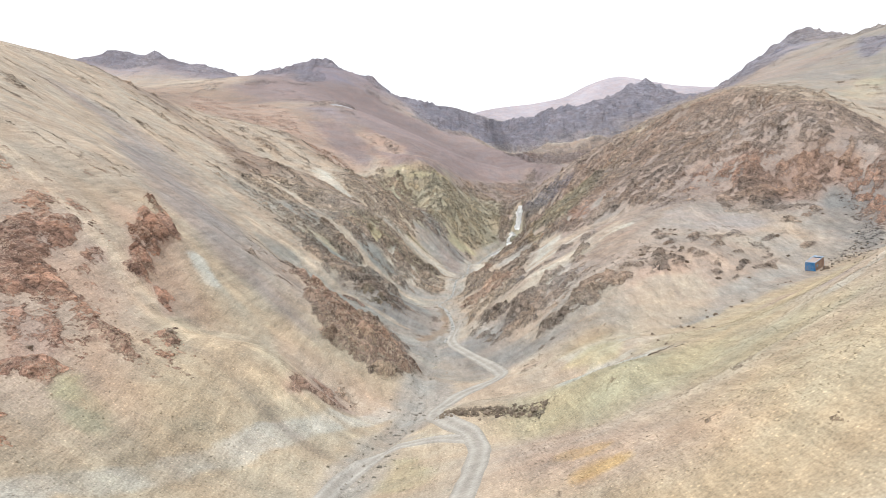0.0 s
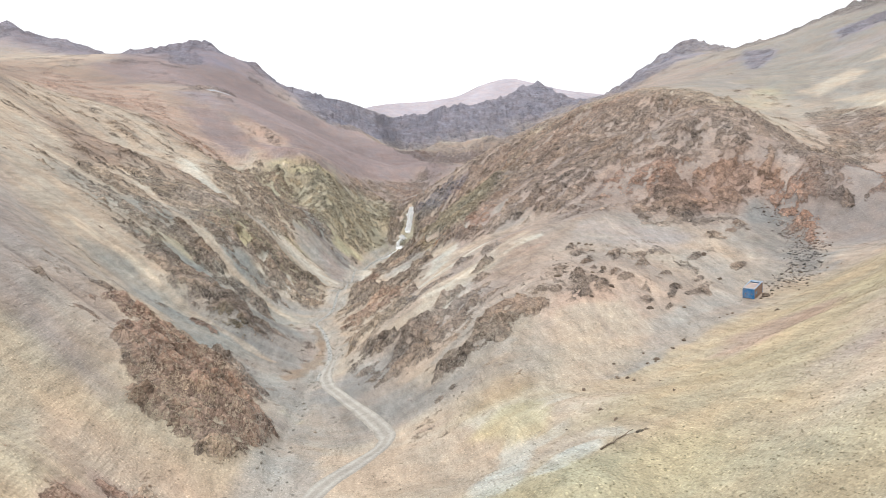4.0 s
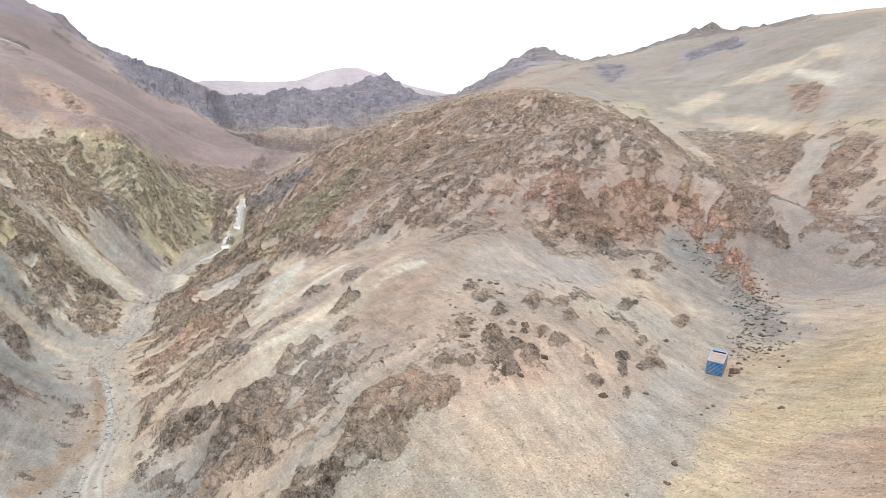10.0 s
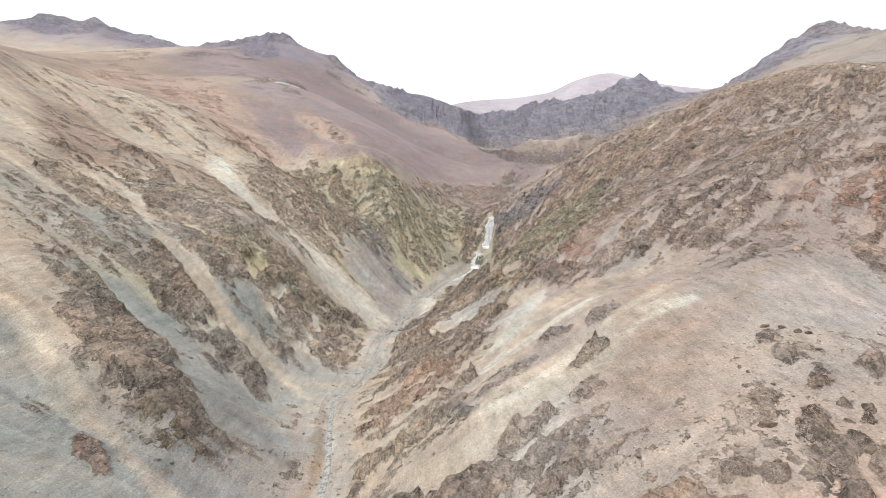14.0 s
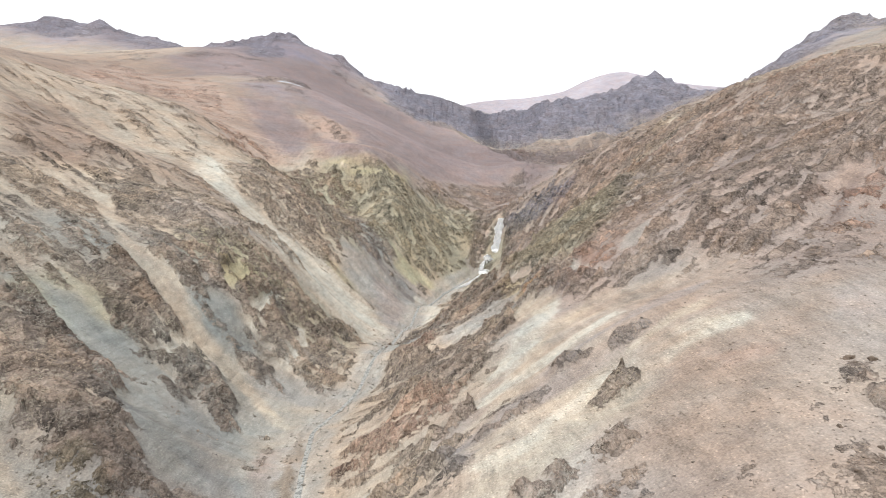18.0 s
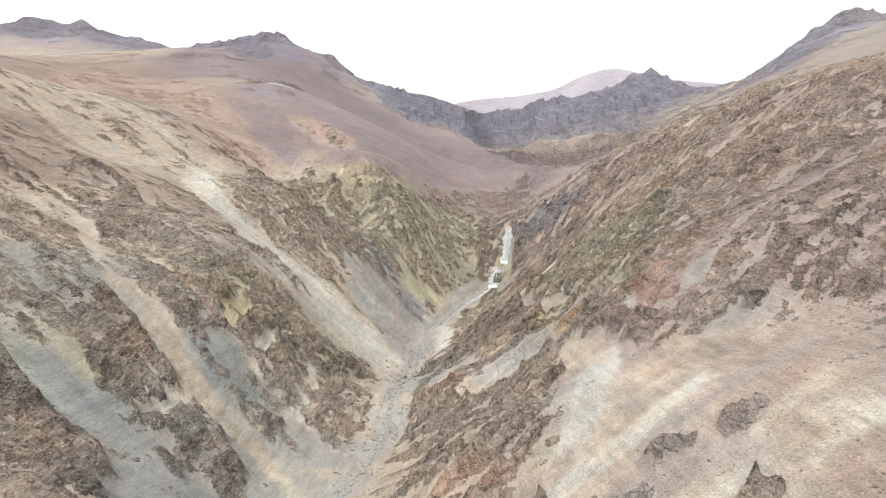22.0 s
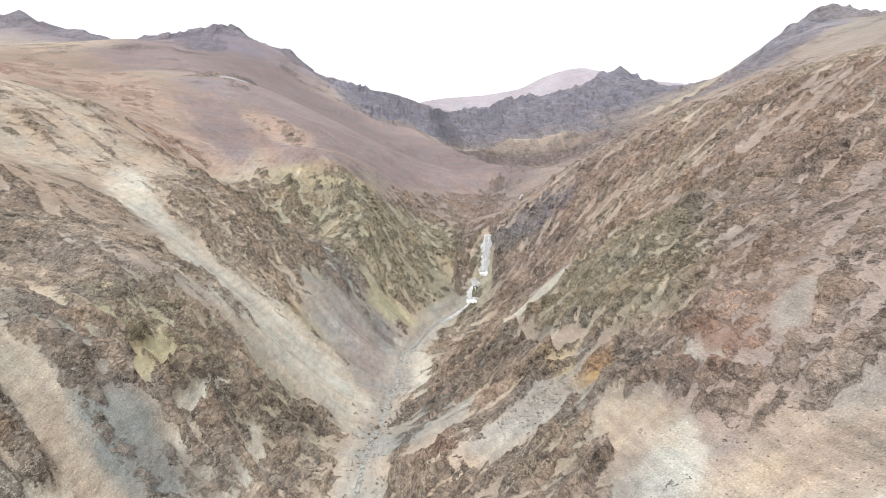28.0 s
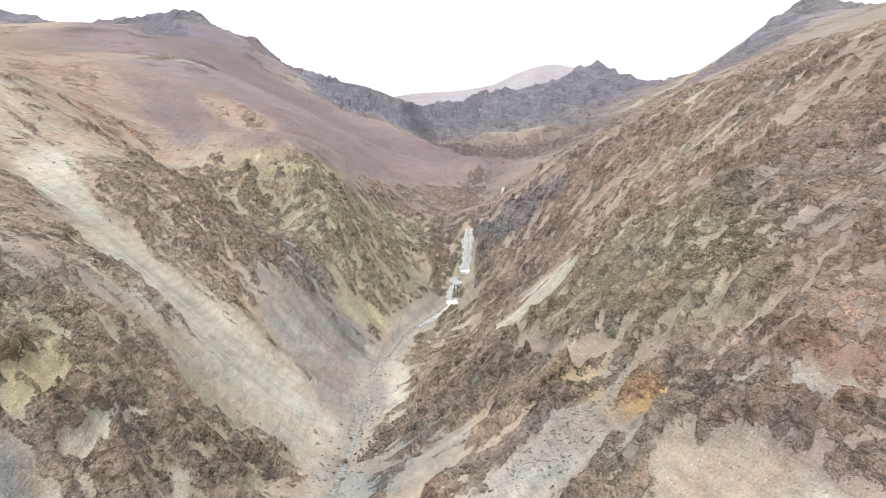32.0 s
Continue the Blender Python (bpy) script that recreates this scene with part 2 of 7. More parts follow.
# ---- the land: spot heights along its lines, a smooth skin over them, then ribs, rock and scree ----
LINES = {
    "stream": [(-20, 20, -25), (-11, 62, -23), (-10, 72, -23), (-7, 88, -23), (-4, 105, -22.5), (-4, 130, -22), (-1, 163, -21), (2, 180, -20), (2, 195, -19), (-2, 231, -16.8),
               (3, 256, -15), (7, 301, -12), (11, 335, -10.5), (14, 366, -8.5), (22, 392, -4), (33, 410, 3), (40, 419, 9), (48, 435, 26), (58, 480, 38), (71, 547, 55)],
    "road": [(2, 55, -19), (4, 68, -19.5), (5, 80, -19.5), (0, 88, -20), (2, 95, -20.5), (8, 113, -21.5), (11, 128, -22), (7, 145, -22), (2, 165, -21)],
    "left_foot": [(-14, 98, -21), (-18, 83, -18), (-23, 91, -12), (-28, 72, -15), (-33, 77, -11), (-39, 73, -8), (-34, 95, -9), (-49, 97, 6), (-38, 108, -1),
                  (-23, 125, -9), (-8, 119, -19), (-34, 152, -1), (-58, 198, 13), (-64, 169, 18), (-86, 196, 32), (-108, 255, 51), (-13, 158, -17)],
    "left_ribs": [(-22, 178, -12), (-24, 196, -5), (-26, 213, -6), (-16, 229, -14), (-15, 227, -16), (-34, 237, 2), (-57, 241, 18), (-44, 251, 13), (-25, 271, 8),
                  (-20, 277, 4), (-15, 288, 2), (-27, 286, 15), (-48, 283, 21), (-57, 292, 27), (-49, 291, 26), (-19, 306, 10), (-26, 320, 13), (-38, 330, 24),
                  (-71, 316, 41), (-82, 321, 46), (-60, 306, 31)],
    "left_high": [(-66, 375, 47), (-39, 376, 38), (-19, 390, 25), (-8, 374, 14), (2, 390, 13), (8, 396, 8), (-13, 414, 28), (0, 410, 33), (-12, 430, 53),
                  (-57, 428, 51), (-60, 413, 53), (-90, 428, 74), (-44, 499, 72), (-27, 522, 83), (2, 461, 57), (20, 447, 31), (36, 582, 70), (-88, 625, 131),
                  (-152, 421, 91), (-96, 338, 50), (-180, 500, 105)],
    "left_skyline": [(-186, 300, 96), (-183, 320, 98), (-177, 340, 99), (-175, 380, 100), (-174, 430, 101), (-194, 519, 116), (-213, 639, 143), (-204, 759, 194)],
    "right_foot": [(12, 168, -15), (17, 150, -17), (12, 128, -21), (25, 126, -14), (25, 149, -11), (21, 183, -7), (30, 172, -4), (28, 165, -7), (31, 145, -8),
                   (37, 142, -7), (41, 148, -4), (52, 154, -1), (54, 140, -7), (72, 186, 8), (67, 188, 10), (50, 194, 7), (35, 185, -2), (32, 213, -1), (28, 223, -1),
                   (31, 231, 0), (36, 220, 2), (41, 212, 4), (43, 202, 5), (54, 215, 9), (48, 221, 7)],
    "right_hill": [(59, 227, 16), (45, 236, 9), (45, 241, 12), (38, 240, 5), (48, 238, 13), (40, 260, 6), (56, 258, 20), (74, 259, 29), (85, 229, 30), (100, 203, 23),
                   (103, 237, 41), (111, 247, 44), (83, 275, 37), (76, 281, 32), (79, 289, 37), (65, 287, 29), (101, 299, 52), (64, 298, 27), (51, 318, 19), (46, 313, 15),
                   (39, 309, 10), (34, 305, 5), (30, 271, 0), (26, 284, -2), (10, 258, -13), (16, 362, -6), (105, 413, 61), (158, 379, 84)],
    "right_crest": [(65, 443, 41), (82, 426, 51), (119, 378, 66), (122, 344, 68), (122, 301, 65), (125, 278, 61), (123, 262, 54), (120, 237, 47), (119, 215, 37),
                    (119, 199, 29), (117, 184, 21), (78, 515, 49), (91, 503, 56), (111, 490, 67), (130, 498, 77), (155, 505, 92), (211, 569, 116), (256, 603, 139), (287, 640, 160)],
    "box_gully": [(20, 103, -19), (38, 112, -14), (54, 127, -10.5), (75.4, 144.6, -6.4), (78.5, 147.4, -5.1), (89, 149, -2), (96, 149, 1), (103, 170, 5), (94, 178, 8), (111, 185, 13), (117, 160, 6),
                  (144, 201, 17), (153, 204, 18), (174, 226, 29), (178, 214, 30), (190, 251, 43), (198, 252, 48), (200, 221, 43), (151, 176, 20), (118, 149, 8), (182, 293, 55),
                  (277, 368, 99), (334, 366, 122), (347, 347, 126), (319, 451, 128)],
    "near_slope": [(56, 102, -5), (47, 100, -9), (68, 108, -2), (45, 89, -7), (92, 131, 2), (25, 76, -14), (22, 91, -15), (24, 53, -9), (37, 69, -5), (15, 70, -17), (19, 50, -12),
                   (7, 83, -19), (9, 77, -20), (60, 70, 7), (100, 100, 15), (150, 140, 24), (220, 150, 52), (60, 30, 14)],
    "far_left": [(-520, 999, 287), (-492, 999, 292), (-456, 999, 293), (-428, 999, 284), (-404, 1009, 290), (-355, 1019, 279), (-312, 1039, 275), (-284, 1059, 266), (-420, 850, 210)],
    "dark_peak": [(-187, 849, 220.5), (-160, 869, 233.5), (-140, 879, 238.5), (-109, 879, 228.5), (-75, 889, 211.5), (-55, 899, 197.5), (-12, 929, 191.5), (35, 960, 190.5), (-150, 990, 195.5), (-80, 760, 160.5), (20, 700, 100.5)],
    "far_dome": [(84, 1259, 252), (87, 1299, 262), (175, 1329, 274), (241, 1339, 290), (279, 1339, 308), (344, 1339, 324), (409, 1359, 308), (470, 1379, 303), (521, 1399, 295), (350, 1600, 229)],
    "rocky_ridge": [(54, 929, 156), (75, 919, 154), (97, 909, 161), (132, 899, 171), (194, 919, 184), (234, 929, 196), (267, 939, 210), (279, 944, 216), (291, 944, 213),
                    (312, 939, 199), (330, 910, 185), (200, 1080, 165), (340, 1060, 180), (100, 1080, 185)],
    "ridge_foot": [(33, 799, 125), (76, 780, 105), (104, 720, 90), (159, 760, 104), (184, 759, 112), (80, 640, 70), (150, 620, 85), (220, 760, 120)],
    "right_skyline": [(239, 664, 126.5), (280, 669, 152.5), (313, 677, 174.5), (343, 687, 194.5), (368, 698, 202.5), (389, 668, 189.5), (385, 605, 180.5), (418, 591, 192.5), (472, 580, 209.5),
                      (498, 558, 209.5), (502, 513, 203.5), (503, 491, 206.5), (520, 380, 190.5), (480, 250, 160.5), (330, 200, 85.5)],
    "mended": [(27, 106, -14), (32.3, 110.8, -14.2), (20.4, 77.5, -12.6), (-28.4, 188.7, -9.5), (17, 266, -5.5), (16.6, 269, -6), (56.3, 149.7, -2.2), (40.7, 179.8, 1.4), (37.4, 243.5, 3.5),
               (37.8, 233.8, 4.2), (35.2, 187.6, -0.8), (-25, 273, 5.7), (-16.3, 246.5, -11.5), (-10.9, 272.2, -8.5), (-8.9, 115, -17.8), (115.5, 257.8, 46), (-36.3, 342, 21.5)],
    "beyond": [(0, 0, -24), (-40, 30, -16), (40, 0, 4), (-75, 60, 12), (-100, 0, 30), (100, 0, 36), (0, -120, -36), (-110, -110, 30), (110, -110, 30), (0, -500, -75), (-450, -400, 120),
               (450, -400, 120), (-120, 110, 45), (-160, 200, 78), (-260, 300, 100), (-400, 500, 170), (-350, 100, 130), (400, 60, 140), (-800, 1000, 250), (900, 900, 260),
               (-1500, 1500, 250), (1500, 1500, 250), (0, 2200, 160), (1500, -300, 180), (-1500, -300, 180), (600, 750, 190), (-150, 1300, 180)],
}
spots = np.array([p for line in LINES.values() for p in line], float)
SCALE = 100.0


def bend(d2):
    return 0.5 * d2 * np.log(d2 + 1e-9)


def fit_skin():
    p = spots[:, :2] / SCALE
    n = len(p)
    k = bend(((p[:, None] - p[None]) ** 2).sum(-1))
    reach = np.hypot(spots[:, 0], spots[:, 1] - 90) / SCALE
    k[np.arange(n), np.arange(n)] += 0.0008 * (0.6 + reach)
    m = np.zeros((n + 3, n + 3))
    m[:n, :n], m[:n, n], m[:n, n + 1:] = k, 1, p
    m[n, :n], m[n + 1:, :n] = 1, p.T
    return np.linalg.solve(m, np.r_[spots[:, 2], 0, 0, 0])


SKIN = fit_skin()


def base_height(x, y):
    """The smooth land under plain arrays x and y."""
    u, v = np.asarray(x, np.float64) / SCALE, np.asarray(y, np.float64) / SCALE
    h = SKIN[-3] + SKIN[-2] * u + SKIN[-1] * v
    for (px, py), w in zip(spots[:, :2] / SCALE, SKIN):
        h = h + w * bend((u - px) ** 2 + (v - py) ** 2)
    return h


def lattice(ix, iy, seed):
    h = (ix.astype(np.uint32) * np.uint32(374761393)) ^ (iy.astype(np.uint32) * np.uint32(668265263)) ^ np.uint32(seed * 2246822519 & 0xFFFFFFFF)
    h = (h ^ (h >> np.uint32(13))) * np.uint32(1274126177)
    return ((h ^ (h >> np.uint32(16))) & np.uint32(0xFFFF)).astype(np.float32) / 32767.5 - 1.0


def soft_noise(x, y, seed):
    """Smooth noise from -1 to 1, one bump a metre."""
    ix, iy = np.floor(x), np.floor(y)
    fx, fy = (x - ix).astype(np.float32), (y - iy).astype(np.float32)
    fx, fy = fx * fx * (3 - 2 * fx), fy * fy * (3 - 2 * fy)
    ix, iy = ix.astype(np.int64), iy.astype(np.int64)
    a, b, c, d = lattice(ix, iy, seed), lattice(ix + 1, iy, seed), lattice(ix, iy + 1, seed), lattice(ix + 1, iy + 1, seed)
    return (a + (b - a) * fx) * (1 - fy) + (c + (d - c) * fx) * fy


def fractal(x, y, size, octaves, seed, ridged=False):
    total, weight, gain = 0.0, 0.0, 1.0
    for k in range(octaves):
        f = 2.03 ** k / size
        n = soft_noise(x * f + 17.3 * k, y * f - 9.1 * k, seed + k)
        total = total + gain * ((1 - 2 * np.abs(n)) if ridged else n)
        weight += gain
        gain *= 0.52
    return total / weight


def smooth(lo, hi, v):
    t = np.clip((v - lo) / (hi - lo), 0, 1)
    return t * t * (3 - 2 * t)


def steps(lo, hi, first, last, fine, growth, coarse):
    """Grid lines, fine between first and last and wider and wider out to lo and hi."""
    mid = list(np.arange(first, last + fine / 2, fine))
    for edge, sign in ((hi, 1), (lo, -1)):
        at, gap, more = (last if sign > 0 else first), fine, []
        while (edge - at) * sign > 0:
            gap = min(gap * growth, max(coarse, abs(at - (last if sign > 0 else first)) * 0.02))
            at += sign * gap
            more.append(at)
        mid = mid + more if sign > 0 else more[::-1] + mid
    return np.array(mid)


GX = steps(-2600, 2600, -66, 118, 0.58, 1.022, 4.0)
GY = steps(-900, 2800, 62, 452, 0.62, 1.022, 3.6)
X, Y = np.meshgrid(GX, GY)
BASE = base_height(X, Y)
gy, gx = np.gradient(BASE, GY, GX)
steep = np.hypot(gx, gy) + 1e-6
dx, dy = gx / steep, gy / steep                      # uphill
stream_xy = np.array(LINES["stream"])[:, :2]


def near_line(x, y, line):
    """The distance from a broken line in plan."""
    best = np.full(x.shape, 1e9, np.float32)
    for (ax, ay), (bx, by) in zip(line[:-1], line[1:]):
        ux, uy = bx - ax, by - ay
        s = np.clip(((x - ax) * ux + (y - ay) * uy) / (ux * ux + uy * uy + 1e-9), 0, 1)
        best = np.minimum(best, np.hypot(x - ax - s * ux, y - ay - s * uy))
    return best


def streaks(size, length, seed, taps=4):
    """Noise drawn out along the fall line."""
    total = 0.0
    for k in range(-taps, taps + 1):
        s = k / taps * length * 0.5
        total = total + soft_noise((X + dx * s) / size, (Y + dy * s) / size, seed)
    return total / (2 * taps + 1) * 2.0


def facets(x, y, seed):
    """Broken blocks, about one a unit: the tilted top of the block under each vertex, and a number of the block's own."""
    x, y = x.astype(np.float32), y.astype(np.float32)
    ix, iy = np.floor(x).astype(np.int64), np.floor(y).astype(np.int64)
    best, tops, own = np.full(x.shape, 9.0, np.float32), np.zeros(x.shape, np.float32), np.zeros(x.shape, np.float32)
    for oy in (-1, 0, 1):
        for ox in (-1, 0, 1):
            cx, cy = ix + ox, iy + oy
            ux, uy = x - cx - 0.5 - 0.45 * lattice(cx, cy, seed), y - cy - 0.5 - 0.45 * lattice(cx, cy, seed + 1)
            away = ux * ux + uy * uy
            hit = away < best
            number = lattice(cx, cy, seed + 2)
            top = 0.5 * number + 0.9 * ux * lattice(cx, cy, seed + 3) + 0.9 * uy * lattice(cx, cy, seed + 4)
            best, tops, own = np.where(hit, away, best), np.where(hit, top, tops), np.where(hit, number, own)
    return tops, own


far = smooth(380, 700, Y) + smooth(260, 400, np.abs(X))
far = np.clip(far, 0, 1)
WX, WY = X + 3 * fractal(X, Y, 14, 3, 50), Y + 3 * fractal(X, Y, 14, 3, 60)
rib = streaks(9, 46, 3)
rill = streaks(2.6, 20, 5)
wide_rib = streaks(60, 200, 7)
trail, wide_trail = streaks(1.7, 26, 41, 9), streaks(4.5, 60, 43, 8)
CRAG = fractal(WX, WY, 11, 5, 20, True)
CRAG_FAR = fractal(X, Y, 55, 6, 30, True)
STREAM_D = near_line(X, Y, stream_xy)

# what lies where, in plan: kind, half-width, strength, then the line along which it runs
WASHES_NEAR_A = [
    ("tan", 30, 0.9, -20, 84, -36, 93, -58, 115),
    ("mauve", 9, 0.6, -118, 224, -92, 222, -48, 158, -27, 128),
    ("pink", 11, 0.3, -51, 88, -43, 74),
    ("pink", 6, 0.3, -45, 111, -37, 100),
    ("tan", 6, 0.8, -28, 108, -17, 93),
    ("olive_tan", 9, 0.7, 16, 78, 25, 77, 29, 66),
    ("ochre", 14, 0.7, 18, 41, 25, 44),
    ("peach", 6, 0.5, 6, 66, 14, 49),
    ("ochre", 20, 0.7, 42, 125, 58, 119, 82, 126),
    ("sand", 14, 0.5, 48, 147, 42, 129),
    ("mauve", 10, 0.5, 38, 198, 56, 185, 73, 173),
    ("grey", 6, 0.8, -40, 172, -24, 178, -11, 153),
]
WASHES_NEAR_B = [
    ("greengrey", 10, 0.8, -41, 188, -27, 181, -13, 180),
    ("greengrey", 8, 0.8, -13, 226, -9, 191),
    ("slate", 5, 0.7, 9, 154, 13, 134, 19, 131),
    ("grey", 9, 0.7, -7, 158, 1, 135),
]
WASHES_MID_A = [
    ("brown_tan", 40, 0.6, 56, 234, 92, 235),
    ("red", 14, 0.3, 73, 217, 96, 200, 108, 190),
    ("grey", 14, 0.5, 60, 208, 77, 189),
    ("mauve", 12, 0.6, 50, 188, 64, 177),
    ("tan", 26, 0.7, -106, 342, -76, 357, -47, 338),
    ("peach", 20, 0.5, -179, 516, -123, 526, -63, 452),
    ("greengrey", 14, 0.5, -61, 243, -45, 248),
    ("olive", 24, 0.7, 1, 413, 22, 427, 33, 424),
    ("olive", 18, 0.55, -36, 407, -12, 382),
    ("olive", 18, 0.5, 62, 303, 47, 281),
    ("mauve", 9, 0.8, 7, 382, 10, 343),
    ("grey", 8, 0.7, -12, 400, 1, 377, 10, 376),
    ("brown", 16, 0.5, 66, 299, 73, 276),
]
WASHES_MID_B = [
    ("sand", 12, 0.6, -32, 282, -16, 271),
]
# far heights: their blue-grey ground, with the haze of distance mixed into the colour
WASHES_FAR_A = [
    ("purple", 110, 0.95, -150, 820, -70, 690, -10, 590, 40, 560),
    ("hazy_plum", 60, 0.8, -195, 849, -110, 880, -20, 929),
    ("hazy_plum", 130, 0.9, -560, 999, -284, 1059),
    ("hazy_lilac", 240, 1, 60, 1300, 340, 1360, 560, 1420),
    ("hazy_bluegrey", 95, 0.95, 40, 925, 170, 930, 320, 935),
    ("hazy_bluegrey", 30, 0.8, -10, 850, 60, 830),
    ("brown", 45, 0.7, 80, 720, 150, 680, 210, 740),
    ("hazy_bluegrey", 40, 0.8, 250, 690, 300, 690, 365, 705),
    ("mauve", 60, 0.7, 240, 610, 300, 620, 360, 650),
    ("pale_olive", 120, 0.9, 260, 360, 340, 420, 430, 540),
    ("mauve", 50, 0.6, 460, 590, 400, 600, 520, 480),
    ("tan", 40, 0.6, -180, 300, -178, 430),
]
WASHES_FAR_B = [
    ("brown", 40, 0.6, -140, 700, -210, 640),
    ("hazy_plum", 17, 0.6, -102, 594, -75, 522, -63, 493),
    ("peach", 9, 0.6, -59, 537, -31, 523),
    ("red", 12, 0.6, -42, 506, -23, 442),
    ("white", 5, 0.9, -92, 628, -82, 629),
]
WASHES_MORE_A = [
    ("hazy_bluegrey", 75, 0.9, 40, 865, 180, 865, 330, 880),
    ("brown", 50, 0.8, 70, 690, 140, 680, 220, 730),
    ("brown_tan", 60, 0.8, 100, 450, 160, 520, 240, 610),
    ("brown_tan", 32, 0.7, 140, 180, 200, 235),
    ("brown_tan", 30, 0.6, 115, 163, 128, 156),
    ("mauve", 16, 0.6, 22, 165, 45, 154),
    ("mauve", 12, 0.5, 32, 126, 57, 153),
    ("brown_tan", 16, 0.6, 118, 189, 121, 176),
]
STREAKS_LEFT_A = [
    ("sand", 2.6, 0.9, -51, 215, -37, 193, -26, 186, -16, 186, -8, 181),
    ("greengrey", 2.6, 0.9, -42, 226, -23, 207, -16, 204, -8, 201),
    ("sand", 1.8, 0.9, -31, 252, -20, 243, -5, 232),
    ("cream", 2.4, 0.9, -48, 341, -35, 328, -21, 297, -7, 290),
    ("cream", 1.6, 0.8, -23, 431, -9, 413, 7, 399),
    ("yellow", 4, 0.9, -27, 434, -16, 429, 2, 451),
    ("sand", 2, 0.8, -103, 377, -87, 359, -53, 302, -33, 271),
    ("grey", 3, 0.8, -6, 375, 5, 364, 12, 337),
    ("yellow", 2.5, 0.8, -27, 267, -23, 271),
    ("cream", 2.2, 0.9, -25, 266, -24, 273),
]
STREAKS_LEFT_B = [
    ("cream", 2.4, 0.8, -29, 238, -26, 241, -23, 239),
    ("sand", 2, 0.9, -50, 268, -35, 254, -26, 250, -13, 244, -5, 236),
    ("greengrey", 4, 0.8, -40, 231, -31, 227, -20, 225),
    ("slate", 3.5, 0.6, -12, 248, -7, 247),
    ("pale", 2, 0.7, -12, 256, -9, 266),
    ("cream", 2, 0.8, -43, 334, -33, 330, -20, 304),
    ("ochre", 3, 0.8, -11, 347, -7, 341),
    ("cream", 2.4, 0.9, 14, 372, 16, 350),
    ("yellow", 2.5, 0.8, -25, 274, -24, 268),
]
STREAKS_RIGHT_A = [
    ("cream", 2.2, 0.9, 28, 210, 33, 221, 40, 233),
    ("pale", 2, 0.7, 19, 195, 28, 200, 37, 200, 47, 202),
    ("cream", 1.3, 0.9, 22, 176, 31, 184, 40, 189, 51, 191),
    ("cream", 1.4, 0.8, 23, 167, 29, 169, 30, 172),
    ("peach", 3, 0.7, 44, 181, 53, 180),
    ("pale", 1.2, 0.7, 11, 195, 18, 196),
    ("grey", 2, 0.7, 5, 190, 14, 188, 23, 187),
    ("cream", 2.2, 0.9, 29, 206, 32, 213, 35, 219),
    ("cream", 1.8, 0.8, 25, 201, 32, 205, 39, 209, 51, 214),
    ("pale", 4, 0.6, 30, 226, 34, 222),
    ("cream", 2.2, 0.8, 43, 191, 47, 191),
    ("cream", 2, 0.8, 36, 187, 41, 189),
]
STREAKS_RIGHT_B = [
    ("peach", 3, 0.4, 45, 188, 44, 182),
    ("mauve", 2.5, 0.7, 35, 216, 44, 222, 53, 221),
    ("pale", 4.5, 0.4, 35, 252, 37, 240),
    ("ochre", 2.2, 0.9, 36, 275, 36, 271),
    ("orange", 2.4, 0.8, 39, 260, 40, 256),
    ("slate", 3, 0.7, 42, 262, 41, 256),
    ("pale", 1.6, 0.9, 56, 372, 48, 319),
    ("pale", 2, 0.9, 37, 315, 36, 302),
    ("grey", 2.5, 0.9, 27, 268, 37, 272),
    ("grey", 3, 0.9, 24, 309, 15, 287),
]
STREAKS_GULLY_A = [
    ("slate", 2.4, 0.9, 109, 189, 106, 175, 91, 151),
    ("grey", 3.2, 0.9, 82, 149, 62, 134, 51, 126, 38, 119),
    ("pink", 5, 0.45, 44, 140, 50, 142),
    ("grey", 4, 0.8, 119, 177, 116, 167, 93, 152),
    ("grey", 4, 0.9, 205, 235, 177, 221, 119, 174),
    ("pale", 10, 0.5, 218, 340, 271, 361),
    ("pale", 10, 0.5, 343, 390, 341, 331),
    ("pale", 6, 0.7, 223, 308, 215, 272),
    ("yellow", 7, 0.4, 228, 243, 220, 227),
    ("pink", 7, 0.7, 226, 266, 217, 251),
    ("pale", 9, 0.5, 302, 373, 306, 335),
    ("cream", 1.5, 0.8, 113, 255, 104, 236),
    ("olive_tan", 8, 0.6, 65, 113, 73, 115),
]
STREAKS_GULLY_B = [
    ("grey", 6, 0.6, 123, 164, 108, 141),
    ("cream", 4.9, 0.6, 124, 791, 138, 786),
    ("cream", 4.9, 0.7, 169, 789, 174, 768),
    ("sand", 7, 0.9, 115, 405, 118, 372),
    ("sand", 1.8, 0.8, 49, 510, 47, 465, 49, 438),
]
STREAKS_FRONT_A = [
    ("mint", 2, 0.9, -39, 111, -36, 108),
    ("mint", 3.5, 0.35, -36, 107, -28, 102),
    ("greengrey", 3.5, 0.6, -35, 107, -26, 102),
    ("yellow", 2, 0.8, -37, 69, -34, 66),
    ("pale", 1.6, 0.8, -33, 52, -28, 60, -21, 71, -9, 100),
    ("mint", 2.4, 0.6, 15, 86, 24, 109),
    ("mint", 2, 0.6, 20, 85, 24, 89),
    ("orange", 1.8, 0.95, 10, 58, 11, 57),
    ("orange", 1.8, 0.9, 10, 51, 11, 51),
    ("cream", 3.5, 0.8, 21, 115, 27, 116, 28, 111),
    ("mint", 2, 0.7, 20, 101, 25, 100),
    ("mint", 1.2, 0.7, 27, 93, 28, 89),
    ("yellow", 1.2, 0.8, -5, 141, -3, 139),
    ("pale", 1.5, 0.8, 38, 67, 47, 75),
]
